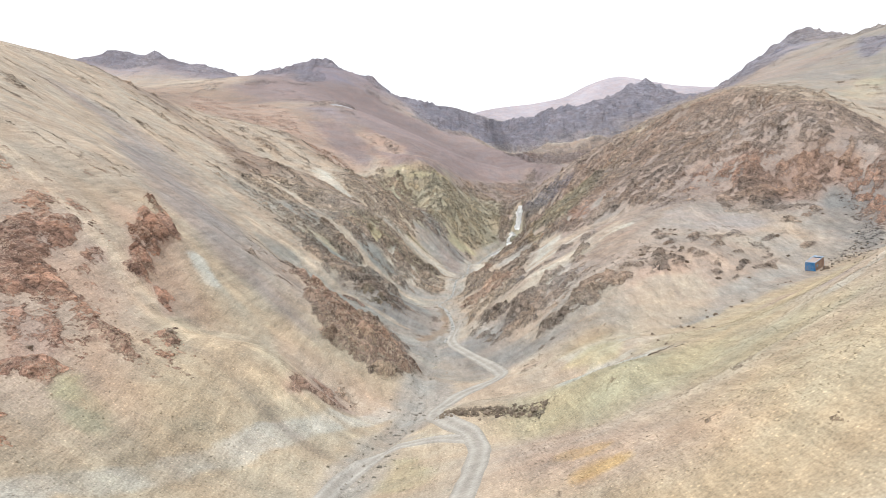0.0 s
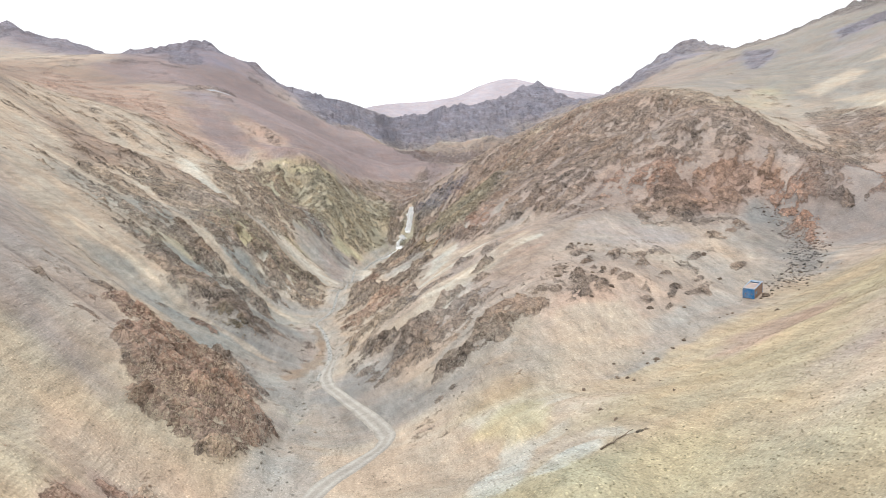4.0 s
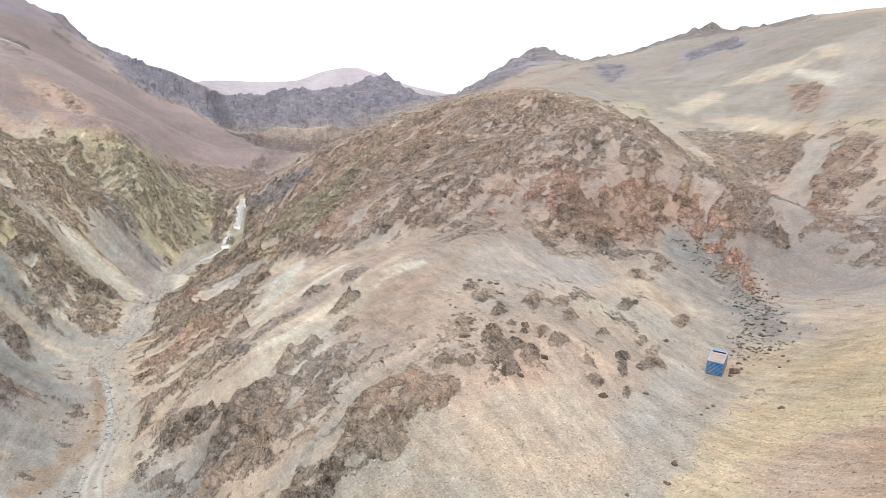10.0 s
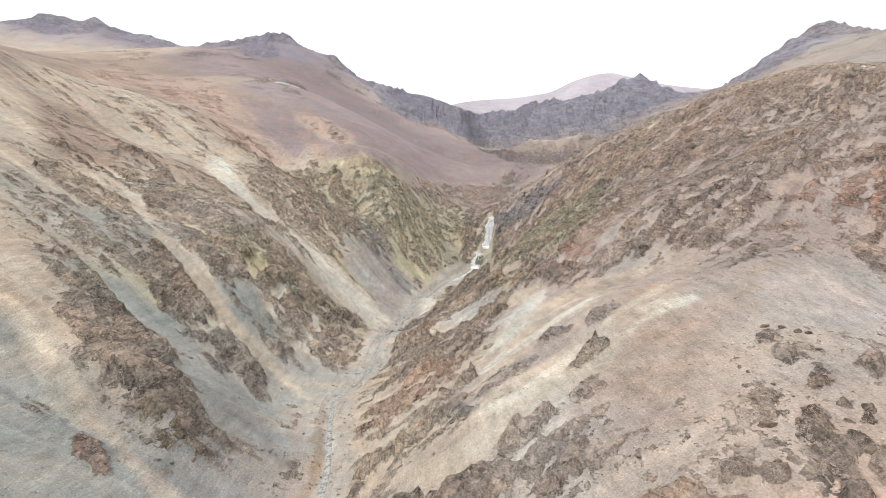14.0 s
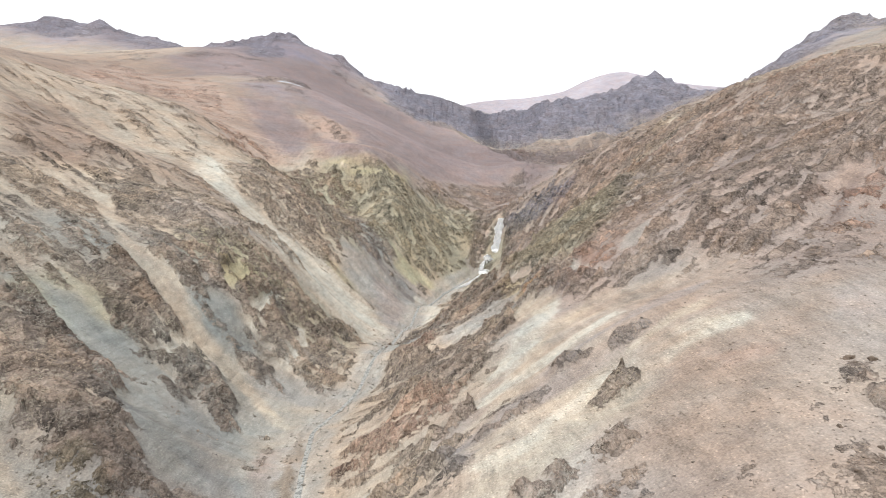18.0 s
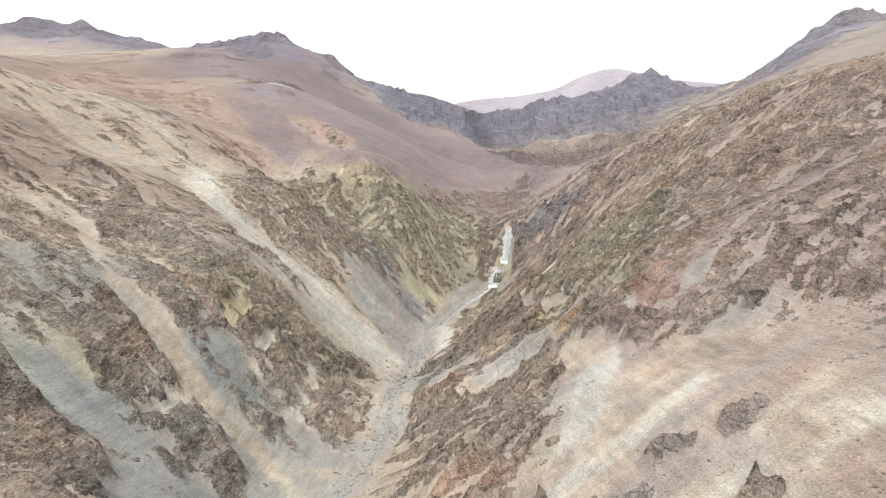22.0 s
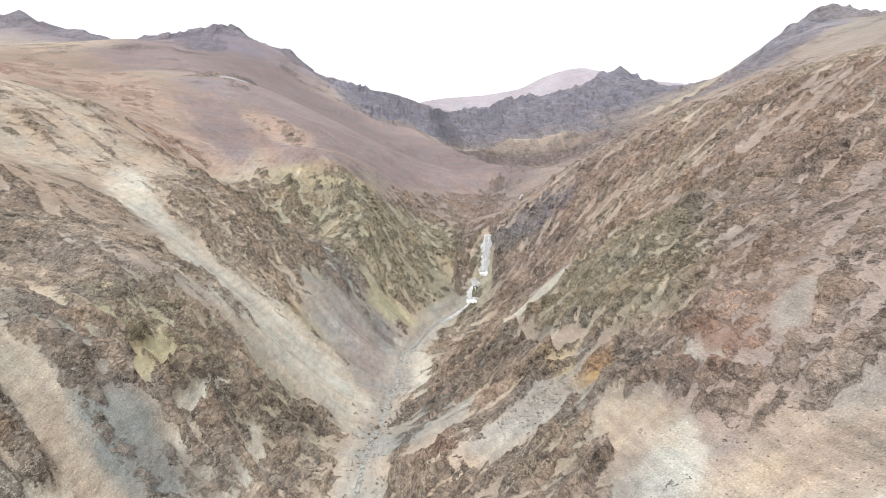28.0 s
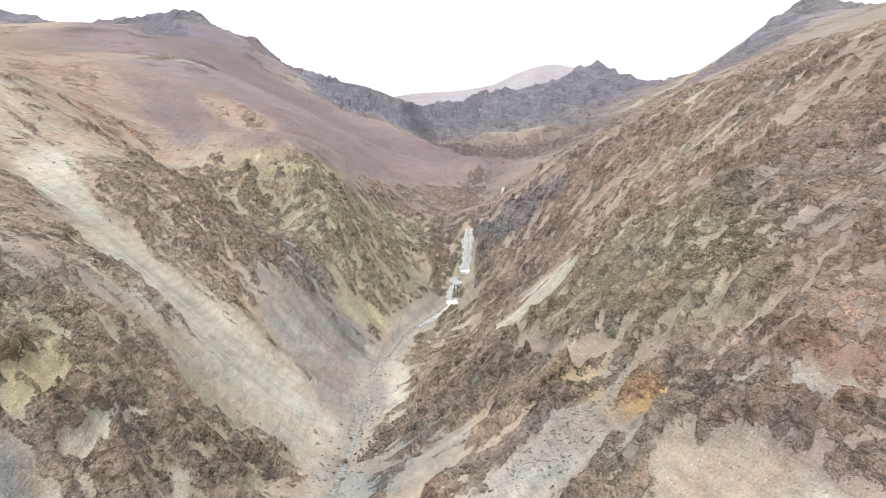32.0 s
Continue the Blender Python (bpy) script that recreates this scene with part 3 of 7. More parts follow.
STREAKS_FRONT_B = [
    ("brown_tan", 3, 0.6, 43, 85, 45, 81),
    ("pale", 2, 0.7, -9, 80, -6, 83, -1, 80),
    ("sand", 2, 0.6, -11, 72, -9, 80),
    ("pale", 2.2, 0.8, -10, 182, -8, 156),
]
LOWER_LEFT_A = [
    ("greengrey", 9, 0.8, -42, 223, -35, 224, -28, 225, -20, 224),
    ("greengrey", 8, 0.8, -17, 237, -11, 234),
    ("greengrey", 6, 0.7, -29, 251, -20, 253),
    ("grey", 6, 0.8, -7, 250, -12, 248, -1, 250),
    ("grey", 6, 0.7, -5, 313, 3, 309),
    ("greengrey", 8, 0.6, -50, 250, -44, 262, -31, 263),
    ("olive_tan", 6, 0.6, -40, 225, -38, 231),
    ("cream", 4, 0.8, -26, 244, -27, 237, -23, 246),
    ("cream", 3, 0.7, -25, 269, -25, 278),
    ("pale", 4, 0.7, -9, 266, -13, 259),
    ("greengrey", 5, 0.6, -18, 258, -22, 257),
    ("cream", 4, 0.7, -29, 335, -16, 334, -7, 338),
    ("yellow", 3, 0.5, -11, 347, -15, 348),
]
LOWER_LEFT_B = [
    ("grey", 8, 0.7, -2, 379, 9, 371),
    ("pale", 4, 0.7, 15, 374, 17, 349),
]
HEAD_LEFT_A = [
    ("olive_tan", 14, 0.55, -22, 428, -6, 419, 8, 413),
    ("olive", 16, 0.55, 9, 442, 25, 438, 29, 420),
    ("cream", 4.5, 0.8, -66, 371, -40, 335, -30, 327, -15, 311, -8, 308),
    ("sand", 1.8, 0.7, -24, 430, -10, 420, 1, 400, 8, 389),
    ("sand", 8, 0.6, -27, 340, -17, 337, -8, 329),
    ("grey", 7, 0.7, 2, 373, 8, 352, 7, 328),
    ("greengrey", 4, 0.7, -12, 396, -1, 381),
    ("yellow", 3, 0.8, -25, 267, -25, 270, -24, 276),
    ("olive_tan", 7, 0.7, -32, 274, -26, 276, -22, 279),
    ("greengrey", 6, 0.8, -25, 254, -23, 254),
    ("cream", 1.8, 0.8, -17, 278, -19, 267, -20, 262),
]
HEAD_LEFT_B = [
    ("mauve", 8, 0.6, -41, 288, -35, 293),
    ("olive", 12, 0.5, -21, 280, -15, 281, -9, 285),
    ("pale", 3, 0.6, -24, 279, -23, 285),
]
HEAD_RIGHT_A = [
    ("cream", 2.6, 0.8, 66, 373, 58, 374, 38, 313),
    ("cream", 2.2, 0.7, 45, 375, 34, 294),
    ("ochre", 4, 0.8, 36, 276, 37, 271),
    ("orange", 4, 0.5, 37, 263, 40, 253),
    ("cream", 1.5, 0.8, 42, 245, 45, 239, 48, 234),
    ("red", 4, 0.7, 43, 244, 47, 239, 49, 235),
    ("pale", 6, 0.35, 35, 247, 37, 244, 38, 237),
    ("grey", 4.5, 0.8, 37, 263, 33, 263, 28, 262),
    ("greengrey", 4.5, 0.9, 25, 302, 16, 298, 8, 279),
    ("mauve", 7, 0.6, 57, 260, 58, 254),
    ("cream", 1.5, 0.8, 52, 247, 54, 244),
    ("olive", 18, 0.5, 43, 302, 51, 285, 58, 276),
    ("pale_olive", 10, 0.6, 38, 285, 37, 301),
]
HEAD_RIGHT_B = [
    ("olive_tan", 8, 0.5, 32, 244, 36, 234),
]
WASHES_HILL_A = [
    ("sand", 5, 0.7, 28, 211, 41, 208, 54, 191, 65, 180),
    ("cream", 1.8, 0.8, 26, 185, 40, 190, 51, 190),
    ("cream", 1.5, 0.7, 20, 195, 34, 199, 44, 202),
    ("mauve", 9, 0.6, 34, 167, 45, 159, 56, 147),
    ("peach", 7, 0.6, 41, 138, 49, 141, 46, 131),
    ("grey", 4, 0.7, 23, 147, 26, 139, 23, 135),
    ("slate", 4, 0.9, 104, 188, 100, 175, 96, 158, 92, 148),
    ("grey", 6, 0.7, 75, 157, 62, 136, 53, 129),
    ("mauve", 12, 0.7, 118, 163, 127, 162, 123, 151),
    ("grey", 5, 0.7, 3, 154, 7, 160, 16, 160),
    ("brown_tan", 3, 0.7, -4, 220, 0, 189, -2, 174),
]
WASHES_HILL_B = [
    ("grey", 5, 0.7, -13, 197, -8, 193, -9, 177),
]
FRONT_EXTRA_A = [
    ("straw", 22, 0.4, -18, 83, -28, 86, -31, 108),
    ("straw", 14, 0.35, -31, 66, -34, 61),
    ("olive_tan", 7, 0.8, 11, 80, 17, 76, 27, 81),
    ("ochre", 5, 0.6, 22, 119, 27, 117),
    ("pink", 9, 0.5, -51, 84, -44, 78, -41, 68),
    ("pink", 5, 0.45, -46, 109, -39, 97),
    ("mauve", 5, 0.6, -112, 222, -88, 207, -44, 143),
    ("olive_tan", 3, 0.7, -7, 74, -4, 69),
    ("grey", 4, 0.7, -8, 144, -3, 115, -5, 104),
]
WASHES_UPPER_A = [
    ("grey", 8, 0.7, 40, 232, 44, 224, 51, 222),
    ("red", 3, 0.8, 43, 247, 47, 239, 50, 234),
    ("yellow", 3, 0.8, -25, 267, -25, 276),
    ("greengrey", 4, 0.8, -28, 255, -24, 253, -20, 252),
    ("sand", 3, 0.8, -39, 257, -30, 250, -25, 244),
    ("mint", 2.5, 0.7, -11, 263, -8, 259),
    ("mauve", 6, 0.7, 2, 356, 11, 342, 9, 321),
    ("mint", 5, 0.3, 38, 242, 37, 234, 31, 227),
    ("slate", 7, 0.5, -18, 224, -10, 188),
    ("slate", 6, 0.5, 4, 155, 10, 159),
    ("brown_tan", 14, 0.6, 174, 212, 132, 163),
]
FAR_EXTRA_A = [
    ("hazy_bluegrey", 12, 0.8, 309, 516, 334, 512),
    ("hazy_bluegrey", 10, 0.8, 329, 446, 362, 457, 387, 455),
    ("olive_tan", 12, 0.4, 222, 366, 269, 397),
    ("olive_tan", 12, 0.4, 259, 365, 293, 381),
    ("yellow", 9, 0.3, 184, 313, 209, 328),
    ("brown_tan", 14, 0.7, 186, 265, 191, 250, 189, 228),
    ("mauve", 20, 0.6, 313, 468, 362, 457, 337, 379),
    ("ochre", 9, 0.6, 222, 278, 211, 251),
    ("hazy_plum", 13, 0.55, -102, 570, -79, 515, -56, 458),
    ("peach", 9, 0.6, -186, 550, -153, 596, -77, 482, -52, 439),
    ("red", 9, 0.6, -155, 518, -133, 531, -106, 524),
    ("red", 12, 0.7, -51, 512, -21, 448, -5, 436),
]
FAR_EXTRA_B = [
    ("sand", 4, 0.9, -102, 379, -95, 374),
    ("brown", 10, 0.7, 26, 486, 45, 504, 54, 481),
    ("red", 12, 0.5, 80, 413, 106, 390, 112, 357),
    ("hazy_bluegrey", 16, 0.8, 159, 467, 272, 636, 328, 668),
]
END_LEFT_A = [
    ("cream", 3, 0.8, -34, 332, -27, 331, -17, 337),
    ("sand", 5, 0.7, -18, 341, -10, 340, -6, 336),
    ("pale", 2.5, 0.8, -13, 324, -3, 325, 5, 312),
    ("ochre", 3, 0.7, -14, 350, -8, 346),
    ("mauve", 5, 0.8, 4, 366, 11, 343, 7, 333),
    ("slate", 3, 0.7, 7, 377, 11, 357),
    ("cream", 2.5, 0.9, 13, 374, 16, 350),
    ("yellow", 2.5, 0.8, -25, 266, -24, 272, -24, 276),
    ("cream", 1.2, 0.9, -19, 261, -19, 267, -17, 278),
    ("grey", 4, 0.7, -25, 264, -24, 264),
    ("mauve", 4, 0.6, -30, 293, -25, 298),
    ("olive_tan", 6, 0.5, -27, 275, -23, 280),
]
END_RIGHT_A = [
    ("cream", 2, 0.9, 61, 363, 58, 378),
    ("cream", 1.5, 0.8, 38, 315, 39, 342, 33, 300),
    ("pale", 1.8, 0.8, 38, 284, 33, 282),
    ("orange", 4, 0.5, 38, 264, 40, 256),
    ("ochre", 3, 0.8, 35, 275, 37, 272),
    ("slate", 3.5, 0.8, 43, 261, 42, 253),
    ("red", 4, 0.7, 44, 244, 46, 240, 47, 238),
    ("grey", 3, 0.9, 40, 270, 34, 266, 27, 263),
    ("grey", 4, 0.8, 36, 254, 31, 258),
    ("greengrey", 4, 0.9, 21, 285, 13, 278),
    ("mauve", 5, 0.6, 55, 258, 50, 249),
    ("brown_tan", 14, 0.8, 41, 236, 41, 231),
    ("brown_tan", 10, 0.7, 41, 239, 43, 235),
    ("hill_tan", 10, 0.7, 56, 197, 69, 199, 81, 198),
]
END_RIGHT_B = [
    ("mauve", 9, 0.5, 38, 201, 49, 198, 49, 186),
    ("slate", 8, 0.4, -12, 179, -5, 157),
    ("cream", 1.2, 0.9, 41, 249, 43, 242, 45, 239),
]
LATE_WASHES_A = [
    ("hill_tan", 26, 0.8, 115, 735, 165, 730),
    ("cream", 6, 0.7, 118, 748, 130, 750),
    ("cream", 7, 0.7, 158, 744, 172, 742),
    ("purple", 26, 0.6, 30, 770, 60, 670, 70, 570),
    ("mauve", 2, 0.7, 20, 197, 29, 204, 40, 208),
    ("cream", 2.4, 0.9, 25, 204, 30, 216, 37, 232),
    ("cream", 1.5, 0.8, 28, 194, 37, 196, 49, 192),
    ("mauve", 2.2, 0.7, 27, 182, 35, 190, 46, 188),
    ("peach", 5, 0.5, 44, 181, 50, 175),
    ("greengrey", 2, 0.6, 27, 175, 35, 181, 41, 183),
    ("slate", 6, 0.6, 2, 159, 6, 145, 10, 133),
    ("slate", 7, 0.5, -22, 190, -15, 184),
]
LATE_WASHES_B = [
    ("slate", 5, 0.6, 92, 175, 91, 163, 85, 152),
    ("grey", 6, 0.7, 77, 162, 74, 150, 64, 140),
    ("hill_tan", 14, 0.6, 42, 156, 53, 148, 64, 143),
    ("hill_tan", 9, 0.5, 51, 199, 54, 185, 50, 169),
    ("dusk", 90, 0.9, -270, 640, -200, 540, -160, 430),
    ("dusk", 36, 0.8, -171, 539, -119, 552, -60, 503),
    ("dusk", 20, 0.55, -87, 313, -69, 317, -55, 332),
    ("purple", 60, 0.85, -148, 701, -95, 748, -25, 718, 25, 639),
    ("peach", 10, 0.5, -161, 584, -115, 538, -84, 506),
    ("red", 10, 0.5, -51, 550, -25, 523, -7, 498),
    ("brown_tan", 30, 0.8, 135, 372, 238, 502, 280, 526),
]
LATE_WASHES_C = [
    ("hazy_bluegrey", 12, 0.8, 270, 601, 304, 625, 345, 647),
    ("peach", 5, 0.5, 43, 144, 46, 142),
    ("hill_tan", 8, 0.5, 49, 157, 58, 155, 64, 153),
]
LAST_FRONT_A = [
    ("mint", 2, 0.85, -39, 111, -36, 108),
    ("mint", 2.4, 0.6, 15, 86, 24, 109),
    ("mint", 2, 0.6, 20, 85, 24, 89),
    ("olive_tan", 3, 0.7, -35, 67, -34, 65),
    ("pale", 1.6, 0.8, -33, 52, -28, 60, -21, 71, -9, 100),
    ("pink", 7, 0.4, -20, 101, -15, 101),
]
LAST_WASHES_A = [
    ("dim", 12, 0.5, 71, 198, 83, 192, 91, 184),
    ("hill_tan", 12, 0.5, 49, 145, 55, 143),
    ("hill_tan", 10, 0.65, 27, 200, 35, 199, 43, 198),
    ("dim", 3, 0.6, 29, 208, 36, 214, 46, 218),
    ("cream", 1.6, 0.9, 25, 201, 32, 209, 40, 211),
    ("cream", 1.6, 0.7, 41, 189, 47, 191),
    ("dim", 90, 0.5, 260, 360, 340, 420, 430, 540),
    ("dim", 14, 0.8, 117, 180, 116, 169, 115, 162),
    ("dim", 14, 0.7, 122, 177, 120, 163, 124, 162),
    ("slate", 9, 0.6, -13, 198, -6, 185, -7, 175),
    ("hill_tan", 8, 0.5, 41, 205, 49, 204),
    ("pale", 9, 0.5, 295, 438, 331, 436),
]
LAST_WASHES_B = [
    ("olive_tan", 8, 0.5, 204, 333, 234, 350),
    ("pale", 7, 0.5, 244, 320, 282, 330),
    ("hazy_bluegrey", 9, 0.6, 329, 450, 362, 457, 387, 455),
    ("cream", 1.6, 0.8, 32, 207, 39, 215, 47, 217),
    ("cream", 1.4, 0.8, 35, 197, 42, 203, 49, 205),
]
ROCK_LEFT_A = [
    (5, 0.9, -45, 218, -38, 220, -28, 218, -18, 197, -14, 192),
    (5, 0.9, -29, 196, -23, 193, -17, 187),
    (2.2, 1.1, -25, 178, -23, 178, -19, 175),
    (4.5, 0.9, -41, 247, -34, 242, -27, 238),
    (4.5, 0.7, -61, 307, -52, 306, -41, 296),
    (8, 0.6, -56, 231, -51, 238, -41, 236),
    (1.8, 1, -21, 241, -17, 233, -13, 227),
    (1.4, 0.9, -26, 244, -21, 238),
    (6, 0.9, -21, 271, -12, 284, 0, 254),
    (4.5, 0.9, -17, 248, -13, 258, -8, 260),
    (5, 0.7, -32, 273, -25, 280, -18, 303),
]
ROCK_LEFT_B = [
    (9, 0.5, -39, 410, -15, 372, -6, 370),
    (12, 0.5, -10, 420, 17, 450, 39, 435),
    (10, 0.6, 11, 421, 31, 436),
    (9, 0.6, -55, 246, -45, 245),
    (6, 0.9, -40, 245, -33, 243, -29, 243),
    (4, 0.9, -37, 234, -31, 233),
    (7, 1, -32, 207, -29, 209, -25, 213),
    (1.2, 1, -23, 248, -19, 246),
    (1.2, 1, -17, 245, -14, 242),
    (1.6, 1, -24, 226, -21, 225),
    (2, 0.9, -17, 230, -15, 228),
]
ROCK_RIGHT_A = [
    (4, 1, 5, 271, 12, 313, 29, 400),
    (3.5, 1, 3, 204, 11, 215, 20, 220),
    (5, 0.9, 20, 220, 28, 237, 33, 255),
    (2, 0.9, 4, 185, 11, 187, 17, 185),
    (3.5, 0.9, 18, 164, 23, 166, 28, 173),
    (2, 0.8, 11, 169, 15, 169),
    (1.2, 0.9, 31, 172, 36, 176),
    (1, 0.8, 35, 186, 39, 187),
    (1, 0.8, 40, 195, 44, 197),
    (3, 0.9, 29, 149, 33, 148, 37, 150),
    (18, 0.42, 57, 407, 55, 282, 82, 272, 109, 266),
    (20, 0.3, 61, 216, 82, 217, 99, 217),
]
ROCK_RIGHT_B = [
    (5, 0.6, 93, 289, 101, 270, 109, 261),
    (6, 0.7, 30, 287, 39, 298, 44, 302),
    (6, 0.8, 16, 259, 22, 262),
    (5, 0.6, 43, 276, 52, 277),
    (8, 0.5, 47, 264, 52, 256, 56, 250),
    (5, 0.6, 39, 241, 43, 236),
    (3, 1, 19, 272, 23, 275),
    (5, 0.9, 30, 311, 29, 285),
    (4, 0.8, 38, 287, 36, 270),
    (3, 0.5, 37, 199, 42, 197),
    (4, 0.8, 20, 216, 28, 218),
]
ROCK_GULLY_A = [
    (5, 1.2, -22, 134, -18, 115),
    (5, 1.2, -18, 136, -13, 113),
    (4.5, 1.2, -14, 136, -9, 116),
    (1.2, 1.2, 43, 154, 44, 154),
    (1.3, 1.2, 52, 154, 53, 155),
    (1.5, 1.2, 38, 150, 40, 149),
    (1.3, 1.2, 41, 148, 42, 148),
    (1, 1.1, 49, 149, 50, 149),
    (2, 0.9, 53, 173, 57, 171),
    (1.2, 1, 50, 147, 51, 147),
    (6, 0.8, -28, 150, -20, 144, -13, 144, -7, 119),
    (6, 1.1, -18, 122, -13, 123, -9, 120),
    (4, 0.7, -32, 146, -25, 142, -17, 147),
    (1.6, 0.9, -14, 157, -11, 154),
]
ROCK_GULLY_B = [
    (4, 0.9, 28, 146, 33, 144, 38, 144),
    (2.5, 0.8, 13, 167, 10, 167),
    (5, 0.7, 22, 141, 25, 140),
    (3, 1.2, 109, 188, 102, 166),
    (3, 0.9, 94, 182, 94, 178),
    (6, 0.55, 79, 208, 96, 200, 107, 192),
    (8, 0.5, 98, 261, 117, 261, 109, 218),
    (5, 0.6, 122, 214, 118, 189, 119, 175),
    (10, 0.9, 199, 284, 196, 253, 194, 234),
    (8, 0.9, 198, 221, 177, 213, 128, 175),
    (8, 0.6, 174, 188, 127, 162),
    (1.6, 1, 53, 140, 56, 141),
    (2, 0.7, 52, 159, 59, 154),
]
ROCK_GULLY_C = [
    (1.5, 0.8, 64, 151, 64, 145),
    (10, 0.8, 339, 472, 396, 467),
]
ROCK_WIDE_A = [
    (34, 0.65, -45, 250, -40, 330, -10, 400),
    (40, 0.6, 45, 230, 60, 300, 85, 420),
    (40, 0.75, 95, 215, 110, 260, 120, 330),
    (25, 0.5, 20, 460, 60, 520),
    (30, 0.45, 180, 250, 210, 240),
    (14, 0.45, 25, 170, 20, 270),
    (45, 0.35, 120, 420, 160, 480),
]
ROCK_EXTRA_A = [
    (1.6, 1, 34, 187, 37, 188),
    (1.6, 1, 34, 173, 36, 174),
    (2.5, 0.9, 20, 194, 25, 202),
    (4, 1.2, -26, 148, -18, 140),
    (5, 1.3, -21, 159, -14, 150, -8, 124),
    (4, 1.2, -18, 124, -13, 116),
    (3, 0.6, -22, 99, -18, 96, -14, 96),
    (24, 0.55, 62, 303, 78, 288, 86, 276),
    (14, 0.5, 55, 247, 63, 243),
    (1.6, 1.1, 37, 144, 34, 143, 38, 143),
    (5, 0.95, 40, 243, 44, 238, 45, 230),
    (10, 0.6, 47, 246, 50, 233, 52, 227),
    (9, 0.85, -22, 273, -16, 280, -8, 277),
]
ROCK_EXTRA_B = [
    (16, 0.72, 46, 158, 59, 151, 65, 146),
    (10, 0.45, 30, 164, 40, 158),
    (6, 0.7, 2, 194, 12, 198, 25, 192),
    (5, 0.8, 14, 156, 22, 156, 30, 159),
    (9, 0.6, -29, 267, -23, 270),
    (10, 0.7, -21, 297, -16, 285, -10, 288),
    (7, 0.9, -59, 305, -48, 293, -43, 294),
    (3, 0.9, -57, 257, -56, 259),
    (9, 0.5, -74, 306, -63, 313),
    (8, 0.6, -134, 542, -110, 529),
    (8, 0.6, -92, 388, -80, 383),
    (7, 0.9, -16, 258, -14, 282, -3, 294),
    (5, 0.9, -19, 293, -19, 282),
]
ROCK_EXTRA_C = [
    (12, 0.7, 199, 282, 196, 255, 195, 235),
    (6, 0.9, 111, 186, 121, 174),
    (4, 0.9, 106, 178, 107, 173),
    (14, 0.7, 82, 195, 93, 188),
    (12, 0.6, 60, 431, 90, 408, 109, 370),
    (14, 0.6, 90, 326, 101, 301, 109, 283),
]
ROCK_END_A = [
    (5, 0.8, -42, 68, -40, 69),
    (2.5, 0.8, -38, 77, -36, 78),
    (2.5, 0.8, -35, 86, -33, 85),
    (3, 0.95, 31, 194, 38, 198, 42, 201),
    (3, 0.95, 16, 219, 21, 218, 27, 219),
    (8, 0.95, 40, 237, 41, 231),
    (4, 0.9, -28, 286, -24, 291, -20, 293),
    (3, 0.9, -19, 287, -16, 287),
    (6, 0.8, -13, 292, -7, 293, 1, 290),
    (5, 0.8, -17, 267, -14, 275),
    (5, 0.7, -29, 279, -32, 280),
    (2, 0.8, -14, 330, -11, 322),
    (1.5, 0.9, -3, 344, -1, 338),
    (1.5, 0.9, -3, 312, 1, 308),
]
ROCK_END_B = [
    (2, 0.9, -1, 372, 2, 372),
    (4, 0.8, 10, 397, 23, 393),
    (6, 1, 25, 301, 31, 293, 34, 288),
    (6, 0.95, 40, 243, 41, 238, 44, 234),
    (8, 0.8, 43, 257, 45, 251, 48, 247),
    (4, 0.9, 24, 268, 28, 267),
    (2.5, 0.9, 31, 250, 34, 252),
    (6, 0.8, 45, 247, 47, 239),
    (10, 0.7, 42, 286, 48, 274, 52, 261),
    (14, 0.75, -3, 422, 13, 444, 31, 442),
    (12, 0.7, 13, 416, 25, 419),
    (10, 0.7, 22, 509, 42, 502, 50, 488),
    (8, 0.8, 62, 530, 73, 544),
]
ROCK_FRONT_A = [
    (12, 0.6, 226, 298, 207, 251),
    (9, 0.6, 64, 350, 70, 333),
    (7, 1, 57, 429, 66, 423, 77, 413),
    (4, 1, 53, 425, 49, 416),
    (4, 1, 42, 434, 39, 424),
    (10, 0.6, -3, 422, 24, 454, 41, 439),
    (12, 0.5, -27, 281, -24, 304, -17, 302),
    (10, 0.8, -20, 277, -13, 282, -5, 288),
    (10, 0.6, -52, 86, -50, 91, -47, 81, -41, 70),
    (6, 0.68, -48, 113, -43, 103, -38, 98),
    (4, 0.6, -45, 89, -43, 91),
    (4, 0.5, -21, 99, -16, 102),
    (5, 0.5, -39, 63, -36, 60),
]
ROCK_FRONT_B = [
    (1.4, 0.8, -37, 79, -36, 77),
    (1.4, 0.8, -35, 87, -33, 85),
    (1.6, 1, -41, 68, -40, 65),
    (1.6, 2.4, -1, 88, 5, 84, 10, 80),
    (1.2, 0.7, -16, 101, -14, 99),
    (1.4, 0.5, -20, 95, -18, 97),
    (2, 0.4, -35, 66, -32, 65),
    (3, 0.6, -116, 365, -78, 304, -65, 287),
    (4, 0.5, -29, 250, -43, 243),
    (3, 0.4, -75, 150, -54, 127, -37, 128),
]
